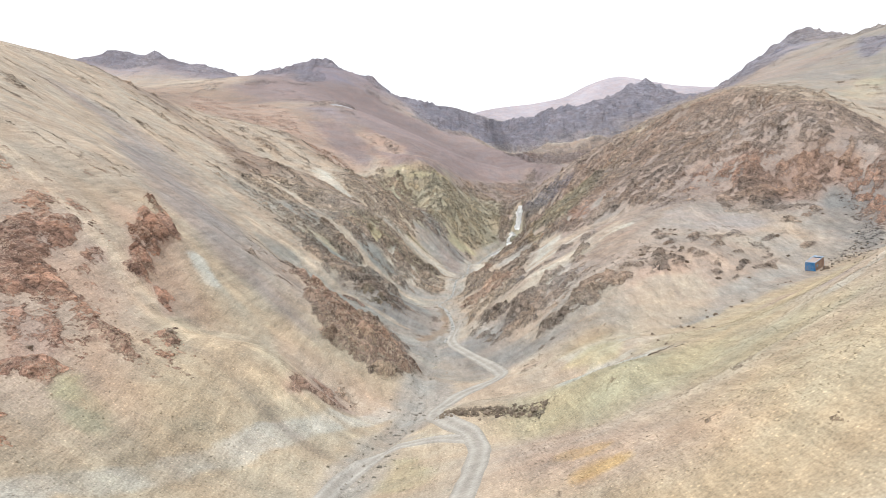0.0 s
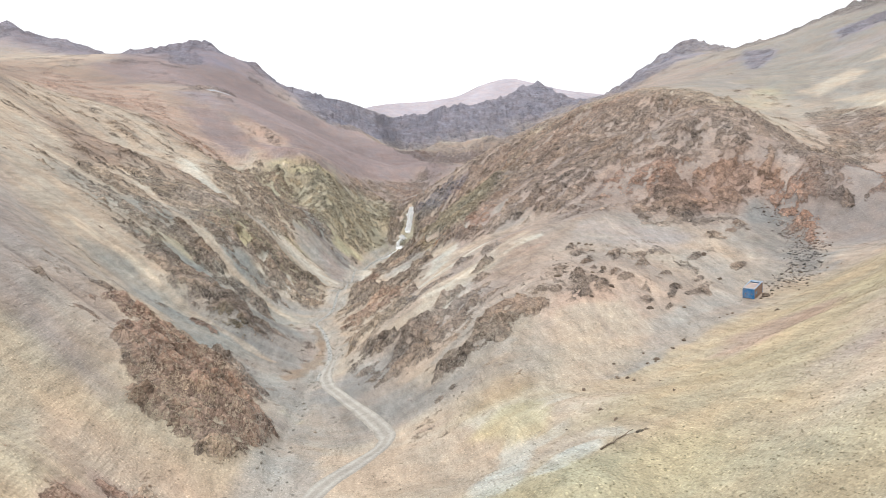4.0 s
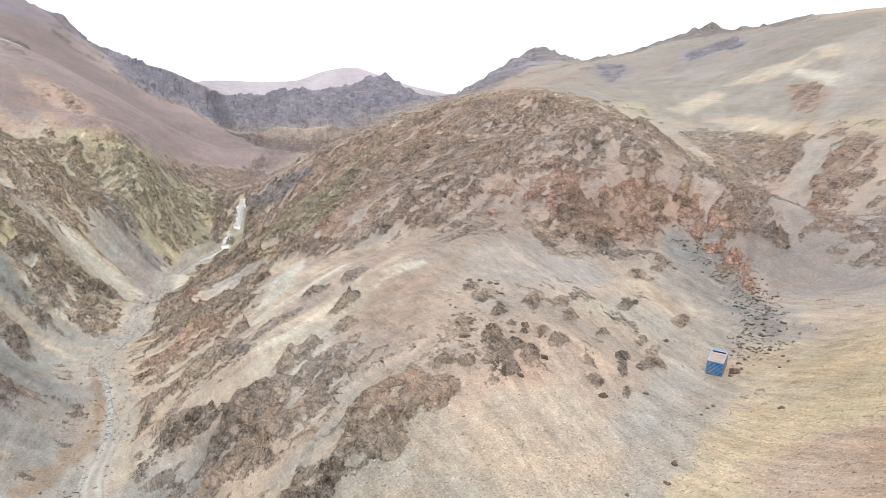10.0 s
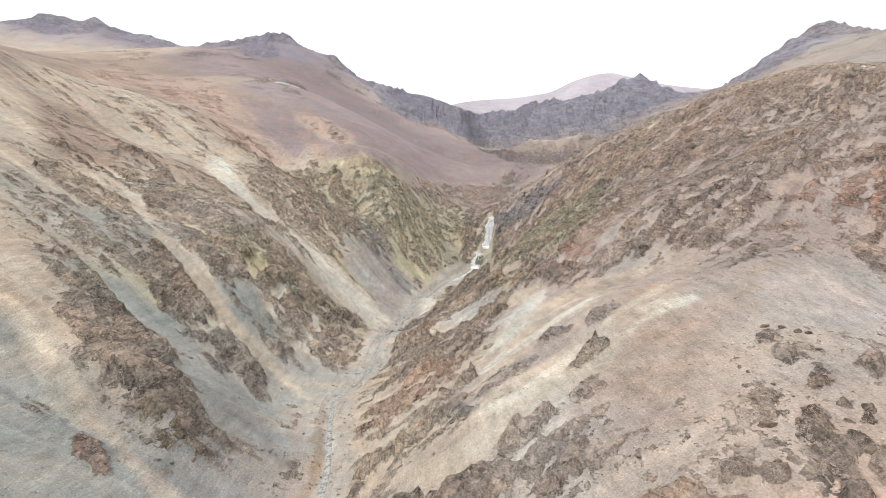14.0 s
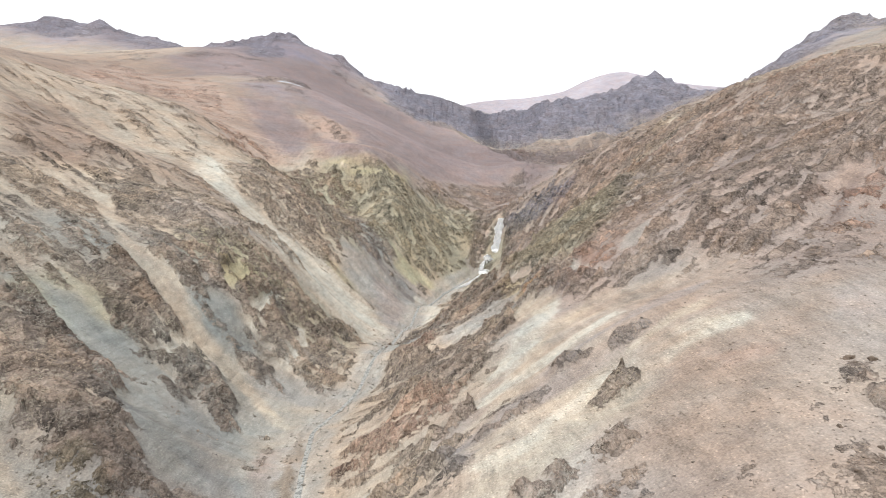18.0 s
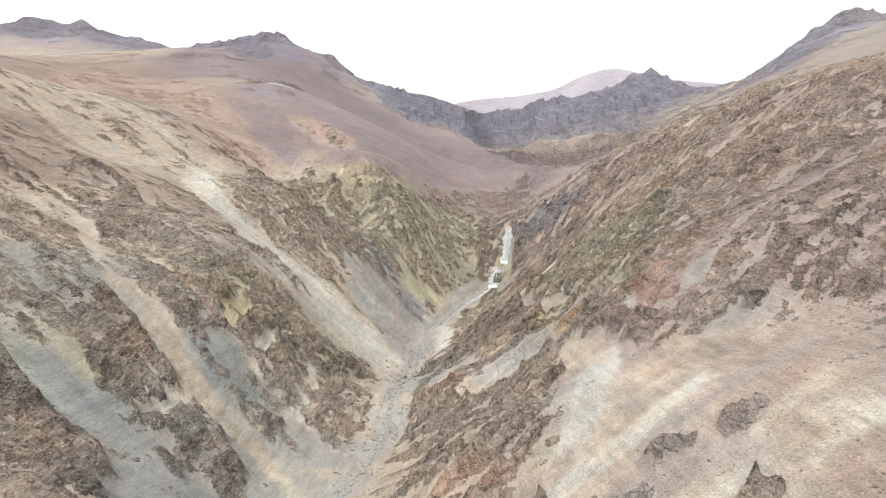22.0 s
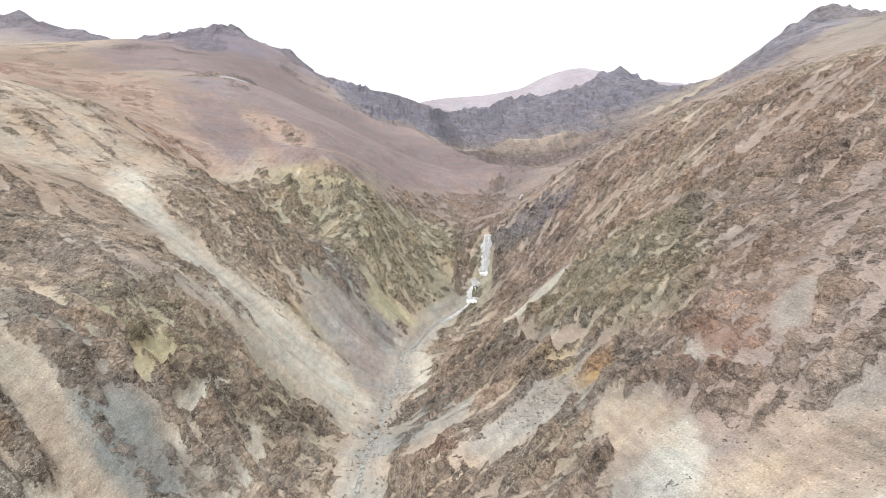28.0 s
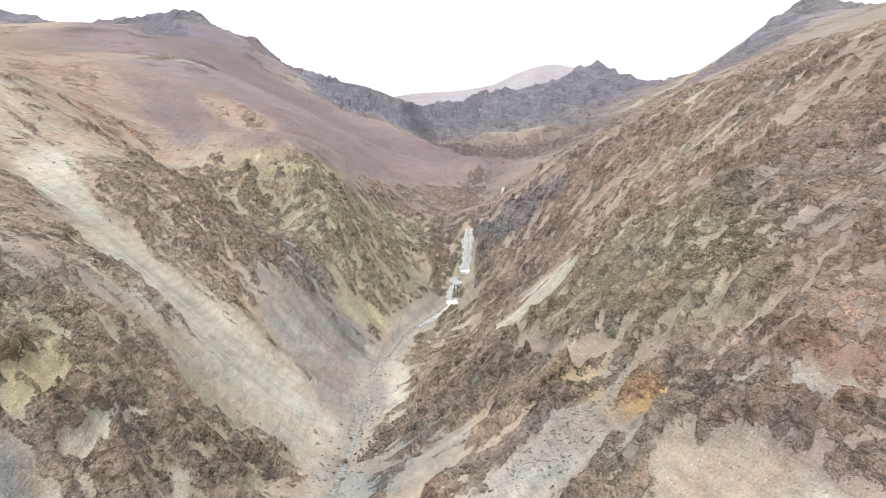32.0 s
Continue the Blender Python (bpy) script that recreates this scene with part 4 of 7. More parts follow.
SMOOTH = [
    (30, 0.9, 29, 90, 42, 87),
    (40, 0.9, 16, 45, 25, 47),
    (26, 0.8, -23, 86, -36, 102),
    (26, 0.5, -75, 150, -77, 200),
    (22, 0.9, 45, 129, 66, 127, 82, 126),
    (12, 0.8, 45, 142, 42, 129),
    (26, 0.5, -101, 325, -76, 357),
    (9, 0.6, 32, 228, 46, 200, 61, 178),
    (4, 0.5, 35, 252, 37, 240),
    (5, 0.8, 6, 379, 11, 341),
    (3, 0.8, 28, 268, 37, 272),
    (8, 0.7, 29, 207, 41, 214, 51, 214),
    (30, 0.6, -73, 530, 3, 529),
    (20, 0.2, 47, 194, 44, 186),
]
STONE_A = [
    ("umber", 12, 0.5, -31, 275, -23, 277, -14, 277),
    ("umber", 26, 0.4, 69, 391, 54, 281, 59, 262),
    ("rust", 10, 0.4, 54, 513, 54, 453),
    ("rust", 25, 0.2, 80, 314, 92, 302, 104, 302),
    ("hill_tan", 16, 0.5, -35, 271, -22, 277, -12, 275),
    ("rust", 9, 0.45, -22, 141, -14, 130, -9, 123),
    ("rust", 18, 0.8, -52, 86, -50, 93, -47, 81, -40, 69),
    ("rust", 12, 0.8, -48, 113, -41, 100, -37, 96),
    ("umber", 8, 0.6, -16, 122, -9, 122),
    ("rust", 9, 0.2, -24, 138, -13, 140),
    ("umber", 6, 0.8, -24, 187, -18, 185),
    ("moss", 4, 0.7, -19, 187, -18, 185),
]
STONE_B = [
    ("rust", 9, 0.7, 80, 210, 101, 196),
    ("rust", 6, 0.8, 110, 185, 102, 166),
    ("rust", 10, 0.5, 184, 219, 128, 175),
    ("umber", 30, 0.4, 88, 254, 119, 250),
    ("moss", 18, 0.4, 6, 409, 30, 427),
    ("moss", 16, 0.4, 62, 303, 47, 281),
    ("coal", 8, 0.8, 57, 429, 71, 419),
    ("rust", 6, 0.35, 45, 247, 47, 238),
    ("umber", 8, 0.6, 33, 302, 46, 389),
    ("moss", 8, 0.25, -20, 277, -9, 286),
    ("umber", 10, 0.5, -31, 204, -26, 212),
    # far ridges: bluish rock, its tint also standing in for distance haze
    ("hazy_bluegrey", 130, 0.8, -560, 999, -284, 1059),
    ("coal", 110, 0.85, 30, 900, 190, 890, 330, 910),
    ("hazy_bluegrey", 60, 0.9, 239, 664, 368, 698),
    ("hazy_bluegrey", 40, 0.8, -190, 849, -60, 895),
]
STONE_TINTS = [*STONE_A, *STONE_B]
TINTS = [*WASHES_NEAR_A, *WASHES_NEAR_B, *WASHES_MID_A, *WASHES_MID_B, *WASHES_FAR_A, *WASHES_FAR_B, *WASHES_MORE_A, *STREAKS_LEFT_A, *STREAKS_LEFT_B, *STREAKS_RIGHT_A, *STREAKS_RIGHT_B, *STREAKS_GULLY_A, *STREAKS_GULLY_B, *STREAKS_FRONT_A, *STREAKS_FRONT_B, *LOWER_LEFT_A, *LOWER_LEFT_B, *HEAD_LEFT_A, *HEAD_LEFT_B, *HEAD_RIGHT_A, *HEAD_RIGHT_B, *WASHES_HILL_A, *WASHES_HILL_B, *FRONT_EXTRA_A, *WASHES_UPPER_A, *FAR_EXTRA_A, *FAR_EXTRA_B, *END_LEFT_A, *END_RIGHT_A, *END_RIGHT_B, *LATE_WASHES_A, *LATE_WASHES_B, *LATE_WASHES_C, *LAST_FRONT_A, *LAST_WASHES_A, *LAST_WASHES_B]
ROCKY = [*ROCK_LEFT_A, *ROCK_LEFT_B, *ROCK_RIGHT_A, *ROCK_RIGHT_B, *ROCK_GULLY_A, *ROCK_GULLY_B, *ROCK_GULLY_C, *ROCK_WIDE_A, *ROCK_EXTRA_A, *ROCK_EXTRA_B, *ROCK_EXTRA_C, *ROCK_END_A, *ROCK_END_B, *ROCK_FRONT_A, *ROCK_FRONT_B]
# outlines in plan of rock and scree: how rocky (0 loose, 1 solid), the soil's and the stone's kind, then the corners
AREAS_LEFT_MID_A = [
    (1, "", "umber", -45, 215, -42, 221, -38, 222, -33, 224, -29, 227, -24, 219, -16, 198, -13, 192, -12, 188, -16, 185, -19, 184, -23, 186, -26, 189, -27, 193, -31, 194, -33, 198, -38, 202),
    (0.8, "", "moss", -25.2, 189.3, -18.9, 192.4, -15.4, 188.5, -17.9, 184.5, -22.4, 185.9),
    (-0.1, "greengrey", "", -32, 172, -31, 185, -21, 180, -13, 176, -9, 174, -20, 156, -24, 158),
    (-0.1, "tan", "", -43, 200, -41, 201, -34, 195, -27, 190, -20, 183, -13, 180, -8, 175, -9, 173, -14, 176, -20, 180, -29, 188, -35, 192),
]
AREAS_LEFT_MID_B = [
    (0.6, "", "", -64, 249, -59, 259, -52, 263, -47, 261, -43, 251, -40, 241, -44, 231, -47, 230, -49, 226),
    (-0.1, "greengrey", "", -44, 227, -41, 232, -35, 229, -31, 227, -27, 227, -23, 223, -14, 209, -9, 200, -13, 195, -16, 198, -20, 204, -27, 217, -32, 218, -37, 220),
    (1, "", "rust", -26.4, 178.1, -26.4, 182.3, -23.5, 182.1, -21.2, 178.8, -19, 174.8, -18, 171.9, -19.8, 173.3, -21.3, 174.6, -24.2, 175.4),
    (0.9, "", "umber", -23.1, 156, -21.7, 156.1, -20.5, 155.2, -21.4, 152.8),
    (-0.2, "dry_grass", "", -2.3, 213, -0.5, 210.8, 1.4, 196.7, 1.4, 184.2, 0.8, 177.7, -1, 178.1, -0.3, 186.5, -0.4, 198.5),
]
AREAS_LEFT_MID_C = [
    (-0.2, "dry_grass", "", -4.5, 229.4, -1.5, 221.3, 1.3, 196.1, 0.8, 179.1, -2.2, 169.6, -6.3, 161.4, -7.5, 162, -3.5, 175.4, -0.7, 186.3, -1.4, 200.5),
]
AREAS_LEFT_RIBS_A = [
    (1, "", "umber", -42, 249, -39, 251, -34, 251, -32, 247, -29, 246, -27, 242, -28, 236, -29, 232, -31, 231, -34, 229, -37, 233, -39, 240),
    (0.8, "", "", -28.9, 239.7, -26.8, 244.8, -23.2, 243.1, -20, 237.4, -21.7, 233.2, -20.3, 224, -24, 224.6, -25.8, 234.1),
    (0.2, "cream", "", -29.1, 239.1, -27.4, 245.3, -25.3, 242, -26.3, 235.5),
    (1, "", "umber", -18.7, 232.8, -15.6, 233.2, -12.9, 227.9, -14.5, 224.2, -17.1, 228.1),
]
AREAS_LEFT_RIBS_B = [
    (0.75, "", "", -61, 300, -50, 308, -36, 293, -27, 285, -21, 301, -18, 297, -13, 292, -7, 292, -0, 282, 7, 264, 0, 256, -3, 258, -10, 259, -15, 258, -18, 261, -24, 256, -28, 260, -32, 257, -37, 258, -48, 266, -54, 278),
    (1, "", "umber", -27, 283, -22, 297, -16, 285, -11, 285, -5, 278, -0, 259, -5, 262, -12, 272, -18, 261, -21, 263, -25, 270),
    (0.25, "yellow", "moss", -28.6, 271.5, -23.9, 274.2, -22.8, 268, -25.8, 263.9),
    (-0.1, "sand", "", -102, 378, -96, 377, -84, 364, -83, 351, -94, 363),
]
AREAS_LEFT_RIBS_C = [
    (-0.15, "sand", "", -63, 282, -58, 282, -47, 261, -40, 257, -35, 255, -28, 250, -21, 248, -14, 245, -4, 231, -5, 230, -16, 241, -23, 244, -29, 246, -36, 251, -42, 254, -49, 262),
]
AREAS_LEFT_HEAD_A = [
    (-0.1, "cream", "", -67, 361, -58, 369, -48, 348, -34, 345, -25, 343, -14, 346, -4, 336, 6, 315, 7, 289, 1, 298, -7, 295, -14, 298, -20, 301, -27, 298, -40, 320, -54, 341),
    (0.8, "", "umber", -55, 374, -53, 418, -36, 432, -26, 428, -15, 420, -4, 405, -0, 388, 0, 373, -9, 367, -16, 360, -23, 356, -29, 358, -36, 352, -44, 357),
    (-0.1, "grey", "", -17, 367, -10, 370, -2, 373, 5, 374, 13, 351, 11, 338, 8, 315, 3, 331, -5, 341, -11, 352),
]
AREAS_LEFT_HEAD_B = [
    (0.6, "khaki", "moss", -26, 428, -1, 432, 19, 475, 41, 494, 46, 453, 44, 432, 39, 425, 36, 416, 31, 407, 21, 403, 10, 389, 6, 395, -1, 395, -9, 412, -20, 421),
    (0.3, "yellow", "", -29, 434, -20, 428, -6, 428, 6, 448, 5, 434, -8, 425, -20, 425),
    (-0.1, "cream", "", 11.6, 369.9, 17.7, 382.1, 20.2, 341.9, 15.4, 311.4),
    (-0.1, "olive_tan", "", 1, 395, 7, 394, 14, 392, 11, 384, 4, 381),
]
AREAS_LEFT_END_A = [
    (0.6, "", "", -48, 293, -44, 308, -36, 305, -31, 323, -23, 327, -15, 307, -18, 294, -24, 290, -29, 284, -33, 276, -38, 272),
    (0.7, "", "", -33, 275, -29, 284, -23, 292, -20, 290, -20, 280, -22, 272, -26, 266),
    (0.95, "", "umber", -20, 290, -17, 294, -15, 291, -11, 291, -6, 293, 1, 288, 4, 282, 4, 275, -3, 282, -6, 278, -12, 277, -11, 272, -10, 269, -19, 257, -19, 260, -18, 267, -16, 276, -16, 282, -20, 280),
    (0.1, "yellow", "moss", -26.7, 269.2, -26, 274.1, -23.7, 276.2, -23.2, 272.8, -23.9, 267.9, -25.7, 265.7),
]
AREAS_LEFT_END_B = [
    (-0.1, "cream", "", -65, 355, -57, 366, -46, 347, -38, 346, -30, 334, -19, 335, -11, 339, -4, 336, 3, 317, 0, 313, -7, 322, -13, 307, -19, 304, -29, 322, -37, 323, -47, 334, -53, 332),
    (0.1, "cream", "", -21.1, 267.2, -17.3, 279, -16.4, 280, -19.1, 267.3, -20.2, 263.6),
    (-0.1, "greengrey", "", -27.7, 257.1, -26, 261.5, -22.8, 262.8, -20.9, 259.2, -21.4, 255.6, -24.6, 255.1),
    (0.3, "pale", "", -12.7, 274.9, -10.9, 277.1, -9.6, 272.1, -10.1, 269, -11.1, 269),
]
AREAS_LEFT_TOP_A = [
    (0.8, "", "umber", -53, 402, -41, 432, -30, 391, -19, 370, -10, 366, -5, 360, -13, 359, -22, 357, -28, 356, -37, 364),
    (0.6, "khaki", "moss", -34, 435, -21, 429, -13, 421, -3, 410, -1, 391, -8, 396, -16, 417, -25, 424),
    (-0.1, "grey", "", -15, 370, -6, 370, 1, 377, 6, 368, 12, 354, 12, 332, 7, 319, 3, 326, -1, 343, -5, 353, -11, 358),
    (0.55, "brown_tan", "umber", 6, 455, 26, 494, 46, 495, 47, 446, 37, 457, 19, 455, 6, 434),
    (-0.1, "olive_tan", "", 4, 392, 9, 396, 16, 395, 23, 395, 19, 390, 11, 385, 5, 384),
]
AREAS_RIGHT_BANK_A = [
    (0.9, "", "umber", 6, 254, 15, 269, 34, 405, 33, 309, 38, 302, 36, 264, 30, 255, 24, 251, 16, 233, 9, 228),
    (0.85, "", "umber", 1, 203, 7, 213, 12, 214, 10, 203, 6, 199, 1, 197),
    (0.85, "", "umber", 1.8, 175.7, 6.7, 185.4, 10.4, 187.1, 6.5, 176.8, 2.7, 169.1),
    (0.95, "", "umber", 9.7, 168.9, 12.8, 172.3, 12.9, 165.9, 10.8, 165.2),
    (0.95, "", "umber", 14, 162, 16, 164, 20, 164, 22, 161, 21, 157, 18, 156, 15, 154, 13, 152),
    (1, "", "umber", 18, 137.6, 19.5, 142.1, 21.5, 139.5, 24.3, 139.8, 23.3, 136, 20.7, 135.5),
]
AREAS_RIGHT_BANK_B = [
    (0.95, "", "umber", 25, 143, 26, 147, 29, 149, 34, 149, 37, 146, 38, 142, 35, 141, 32, 140, 29, 137, 28, 140, 26, 140),
    (0.85, "", "umber", 22.2, 167.9, 25.5, 172.7, 29.7, 170.5, 25.5, 167.6, 21.7, 164.6),
    (-0.1, "cream", "", 28, 206, 33, 217, 41, 218, 44, 204, 34, 200, 30, 199),
    (-0.15, "sand", "", 13, 176, 19, 176, 29, 187, 39, 195, 50, 191, 52, 185, 41, 184, 30, 174, 21, 168, 14, 168),
]
AREAS_HILL_A = [
    (0.58, "brown_tan", "", 40, 302, 113, 349, 125, 258, 127, 230, 153, 236, 119, 179, 118, 172, 115, 173, 113, 181, 104, 187, 89, 180, 82, 186, 73, 193, 59, 191, 56, 219, 46, 230, 38, 266),
    (0.9, "red", "umber", 86, 203, 99, 203, 109, 199, 115, 191, 111, 187, 96, 185, 87, 187, 84, 193),
    (0.95, "", "red", 113.3, 188.5, 116.1, 182.8, 118.6, 175.3, 118.5, 171, 115.2, 171.8, 112.8, 178.8, 112.3, 185.4),
    (0.95, "", "red", 105.1, 177.9, 107.9, 174.9, 101.4, 164.3, 100, 167.6),
    (0.9, "", "red", 93.1, 181.5, 95.6, 179.2, 91.4, 174.3, 89.5, 175.7),
]
AREAS_HILL_B = [
    (0.2, "slate", "soot", 104, 188, 105, 184, 103, 176, 99, 165, 98, 157, 90, 147, 91, 154, 95, 166, 98, 179),
    (0.95, "", "umber", 185, 267, 207, 274, 204, 254, 196, 235, 190, 227, 177, 230, 122, 188, 162, 239),
    (0.9, "", "red", 204, 231, 215, 232, 209, 223, 183, 201, 176, 201, 175, 211, 183, 221),
    (0.6, "mauve", "", 138, 171, 174, 188, 177, 186, 132, 153, 127, 160, 127, 164),
    (-0.1, "mauve", "", 58, 189, 69, 186, 78, 183, 83, 174, 73, 169, 64, 176, 57, 181),
]
AREAS_RIGHT_MID_A = [
    (0.9, "", "umber", 7, 264, 15, 300, 22, 345, 31, 399, 40, 414, 37, 307, 33, 281, 28, 271, 20, 266, 15, 259, 11, 258, 7, 253),
    (0.85, "", "rust", 4, 206, 7, 212, 11, 220, 16, 222, 21, 217, 23, 212, 21, 206, 16, 207, 12, 206, 8, 204, 5, 204),
    (0.85, "", "umber", 20, 248, 26, 254, 33, 258, 35, 243, 27, 223, 23, 219, 19, 222),
    (0.1, "pale", "", 31, 230, 38, 233, 37, 226, 32, 211, 27, 203, 26, 202, 29, 213),
]
AREAS_RIGHT_MID_B = [
    (-0.15, "sand", "", 37, 223, 45, 226, 53, 218, 50, 214, 41, 210, 35, 202, 28, 196, 24, 193, 28, 202),
    (-0.05, "hill_tan", "", 42, 184, 52, 188, 65, 195, 43, 160, 30, 170, 36, 176),
    (0.52, "mauve", "dim", 48, 196, 44, 200, 38, 197, 32, 197, 26, 195, 22, 192, 18, 189, 20, 181, 23, 180, 26, 182, 30, 185, 34, 189, 39, 192, 44, 194),
    (-0.2, "cream", "", 41, 192, 45, 193, 51, 189, 51, 187, 45, 190, 41, 189, 34, 186, 27, 179, 23, 177, 21, 179, 27, 182, 34, 188),
]
AREAS_RIGHT_MID_C = [
    (0.8, "", "umber", 37.8, 169.5, 39.7, 169.1, 40.8, 167.3, 39.8, 166.1, 37.2, 167.1),
    (0.8, "", "umber", 33, 174, 34.6, 174.9, 34.5, 171.6, 32.7, 171.5),
    (0.72, "", "umber", 64.4, 213.7, 67.3, 211.2, 69.5, 206.3, 66.2, 203.1, 63, 207.5),
    (0.85, "", "umber", 34, 184.9, 37.3, 186.8, 39.2, 185.4, 37.3, 183.1, 33.9, 181.8),
    (0.85, "", "umber", 26.6, 173.1, 28.3, 173.1, 29.6, 170.8, 29.1, 170.7),
    (-0.15, "cream", "", 42, 187.5, 45.9, 188.8, 51.1, 188.5, 49.7, 186.2, 45.2, 185.9, 41.8, 184.9),
    (-0.15, "sand", "", 21, 187, 27, 189, 34, 191, 41, 193, 41, 190, 34, 188, 27, 183, 23, 180),
    (0, "peach", "", 43.8, 181.3, 48.1, 180.9, 49.9, 178.6, 47, 176.8, 43.2, 177.8),
]
AREAS_RIGHT_END_A = [
    (1, "", "soot", 46, 435, 53, 432, 64, 431, 70, 424, 64, 417, 57, 418, 48, 415, 50, 430),
    (0.95, "", "umber", 36, 382, 42, 373, 34, 304, 34, 283, 34, 270, 29, 272, 26, 282, 23, 282, 24, 302),
    (0.9, "", "umber", 18, 326, 25, 334, 34, 371, 27, 315, 20, 316),
    (0.95, "", "rust", 12, 265.4, 14.4, 269.4, 18.4, 271.4, 18.2, 262, 17.1, 260),
    (0.85, "", "umber", 17.7, 259.4, 21.4, 261.2, 25.5, 264.2, 30.2, 265.2, 24.9, 261.4, 20, 257.1),
]
AREAS_RIGHT_END_B = [
    (0.85, "", "umber", 37, 259, 41, 255, 43, 246, 41, 240, 44, 236, 47, 231, 47, 227, 46, 225, 43, 229, 38, 235, 39, 240, 39, 245, 36, 252),
    (0.6, "khaki", "moss", 37, 311, 41, 308, 48, 303, 57, 310, 65, 307, 61, 276, 55, 259, 48, 251, 45, 258, 42, 268, 40, 281, 36, 289),
]
AREAS_FALL_A = [
    (0.85, "brown_tan", "umber", 46, 415, 51, 422, 57, 418, 67, 411, 74, 402, 71, 375, 63, 369, 55, 377, 47, 372, 43, 388, 40, 400),
    (0.85, "brown_tan", "umber", 41, 464, 46, 442, 41, 424, 35, 408, 32, 417),
    (0.6, "brown_tan", "umber", 6, 454, 43, 570, 72, 557, 76, 515, 54, 439, 46, 444, 37, 460, 19, 459),
    (-0.1, "mauve", "", -3, 363, 3, 366, 9, 352, 11, 337, 8, 323, 3, 331, -0, 344),
    (0, "cream", "", 12.2, 371, 18, 378.8, 15.9, 345.8, 12.9, 343.7),
]
AREAS_RIGHT_LAST_A = [
    (0, "pale", "", 54, 382, 59, 369, 65, 368, 49, 314, 44, 310, 39, 307),
    (0.5, "red", "rust", 44.1, 245.6, 49.3, 235.5, 48.1, 234.5, 42.9, 241.2),
    (0.6, "orange", "rust", 38, 266.4, 41, 257.1, 39.1, 254, 36.6, 260.1),
    (0.5, "ochre", "", 34.5, 276, 37.5, 271, 35.5, 265.8, 33.2, 269.7),
    (-0.1, "grey", "", 19, 262, 25, 266, 32, 271, 36, 265, 36, 258, 31, 258, 26, 257, 21, 257),
    (-0.1, "sand", "", 34.3, 250.1, 36.8, 251.5, 38.8, 239.7, 38.4, 234, 35.6, 227.9, 31.1, 236.9),
    (-0.1, "grey", "", 11, 271, 15, 282, 21, 288, 26, 282, 21, 274, 15, 268),
]
AREAS_RIGHT_LAST_B = [
    (0.15, "hill_tan", "", 45, 378, 37, 316, 36, 287, 39, 282, 41, 275, 36, 277, 33, 290),
    (-0.1, "grey", "", 51.3, 239.9, 56.4, 240.5, 55.9, 237.9, 52.6, 233.7, 49.9, 235.6),
]
AREAS_SLOPE_A = [
    (-0.1, "hill_tan", "", 43, 227, 51, 220, 58, 215, 62, 212, 42, 184, 34, 193, 29, 201, 33, 212),
    (-0.2, "cream", "", 43, 211, 43, 207, 36, 204, 32, 202, 29, 200, 27, 203, 31, 207, 37, 209),
    (-0.2, "mauve", "", 50, 209, 55, 207, 51, 203, 42, 201, 36, 200, 31, 197, 30, 199, 36, 202, 42, 204),
    (-0.2, "sand", "", 47.1, 197.2, 52.2, 198.3, 50, 195, 42.7, 193.4, 39.8, 191.6, 40.6, 193.8),
    (-0.2, "tan", "", 42, 224, 43, 221, 36, 215, 31, 209, 28, 205, 28, 208, 32, 214, 37, 220),
    (0.72, "", "dim", 40.2, 197.9, 43.2, 197.8, 44.2, 195.8, 41.2, 194.1, 38.7, 195),
]
AREAS_SLOPE_B = [
    (0.72, "", "dim", 31.5, 199.5, 34.9, 198.8, 37.2, 197.1, 35.9, 195.3, 32.7, 195.8),
    (0.16, "", "", 35, 169, 46, 168, 61, 171, 73, 171, 54, 145, 44, 144, 40, 148, 34, 151, 30, 159),
    (0.8, "", "umber", 51.3, 172.2, 54.5, 172.1, 53.6, 167.7, 50.2, 166.9),
    (0.9, "", "umber", 28.6, 149, 32, 150.3, 36.3, 148.2, 37.6, 143.3, 36.6, 142, 32.9, 143, 28.1, 147.1),
]
AREAS_BOX_A = [
    (-0.5, "straw", "", 25, 99, 31, 101, 47, 113, 61, 117, 71, 115, 78, 112, 35, 74),
    (0.27, "", "", 53, 171, 71, 172, 79, 165, 68, 146, 60, 141, 54, 145, 43, 143, 39, 143, 39, 150, 47, 161),
    (-0.3, "grey", "", 75, 163, 80, 156, 74, 144, 60, 135, 50, 126, 52, 135, 65, 144, 74, 154),
    (-0.35, "peach", "", 57, 121, 65, 122, 71, 116, 62, 105, 54, 104, 49, 107, 50, 113),
    (-0.35, "straw", "", 46, 105, 49, 100, 52, 96, 44, 88, 39, 102),
]
AREAS_BOX_B = [
    (-0.3, "sand", "", 51, 143, 52, 135, 46, 123, 39, 118, 31, 114, 26, 116, 31, 126, 37, 132, 42, 137),
    (-0.3, "tan", "", 38, 141, 47, 142, 49, 136, 43, 131, 36, 129, 35, 134),
    (-0.3, "yellow", "", 18, 112, 22, 115, 26, 113, 27, 108, 26, 104, 24, 101, 17, 111),
]
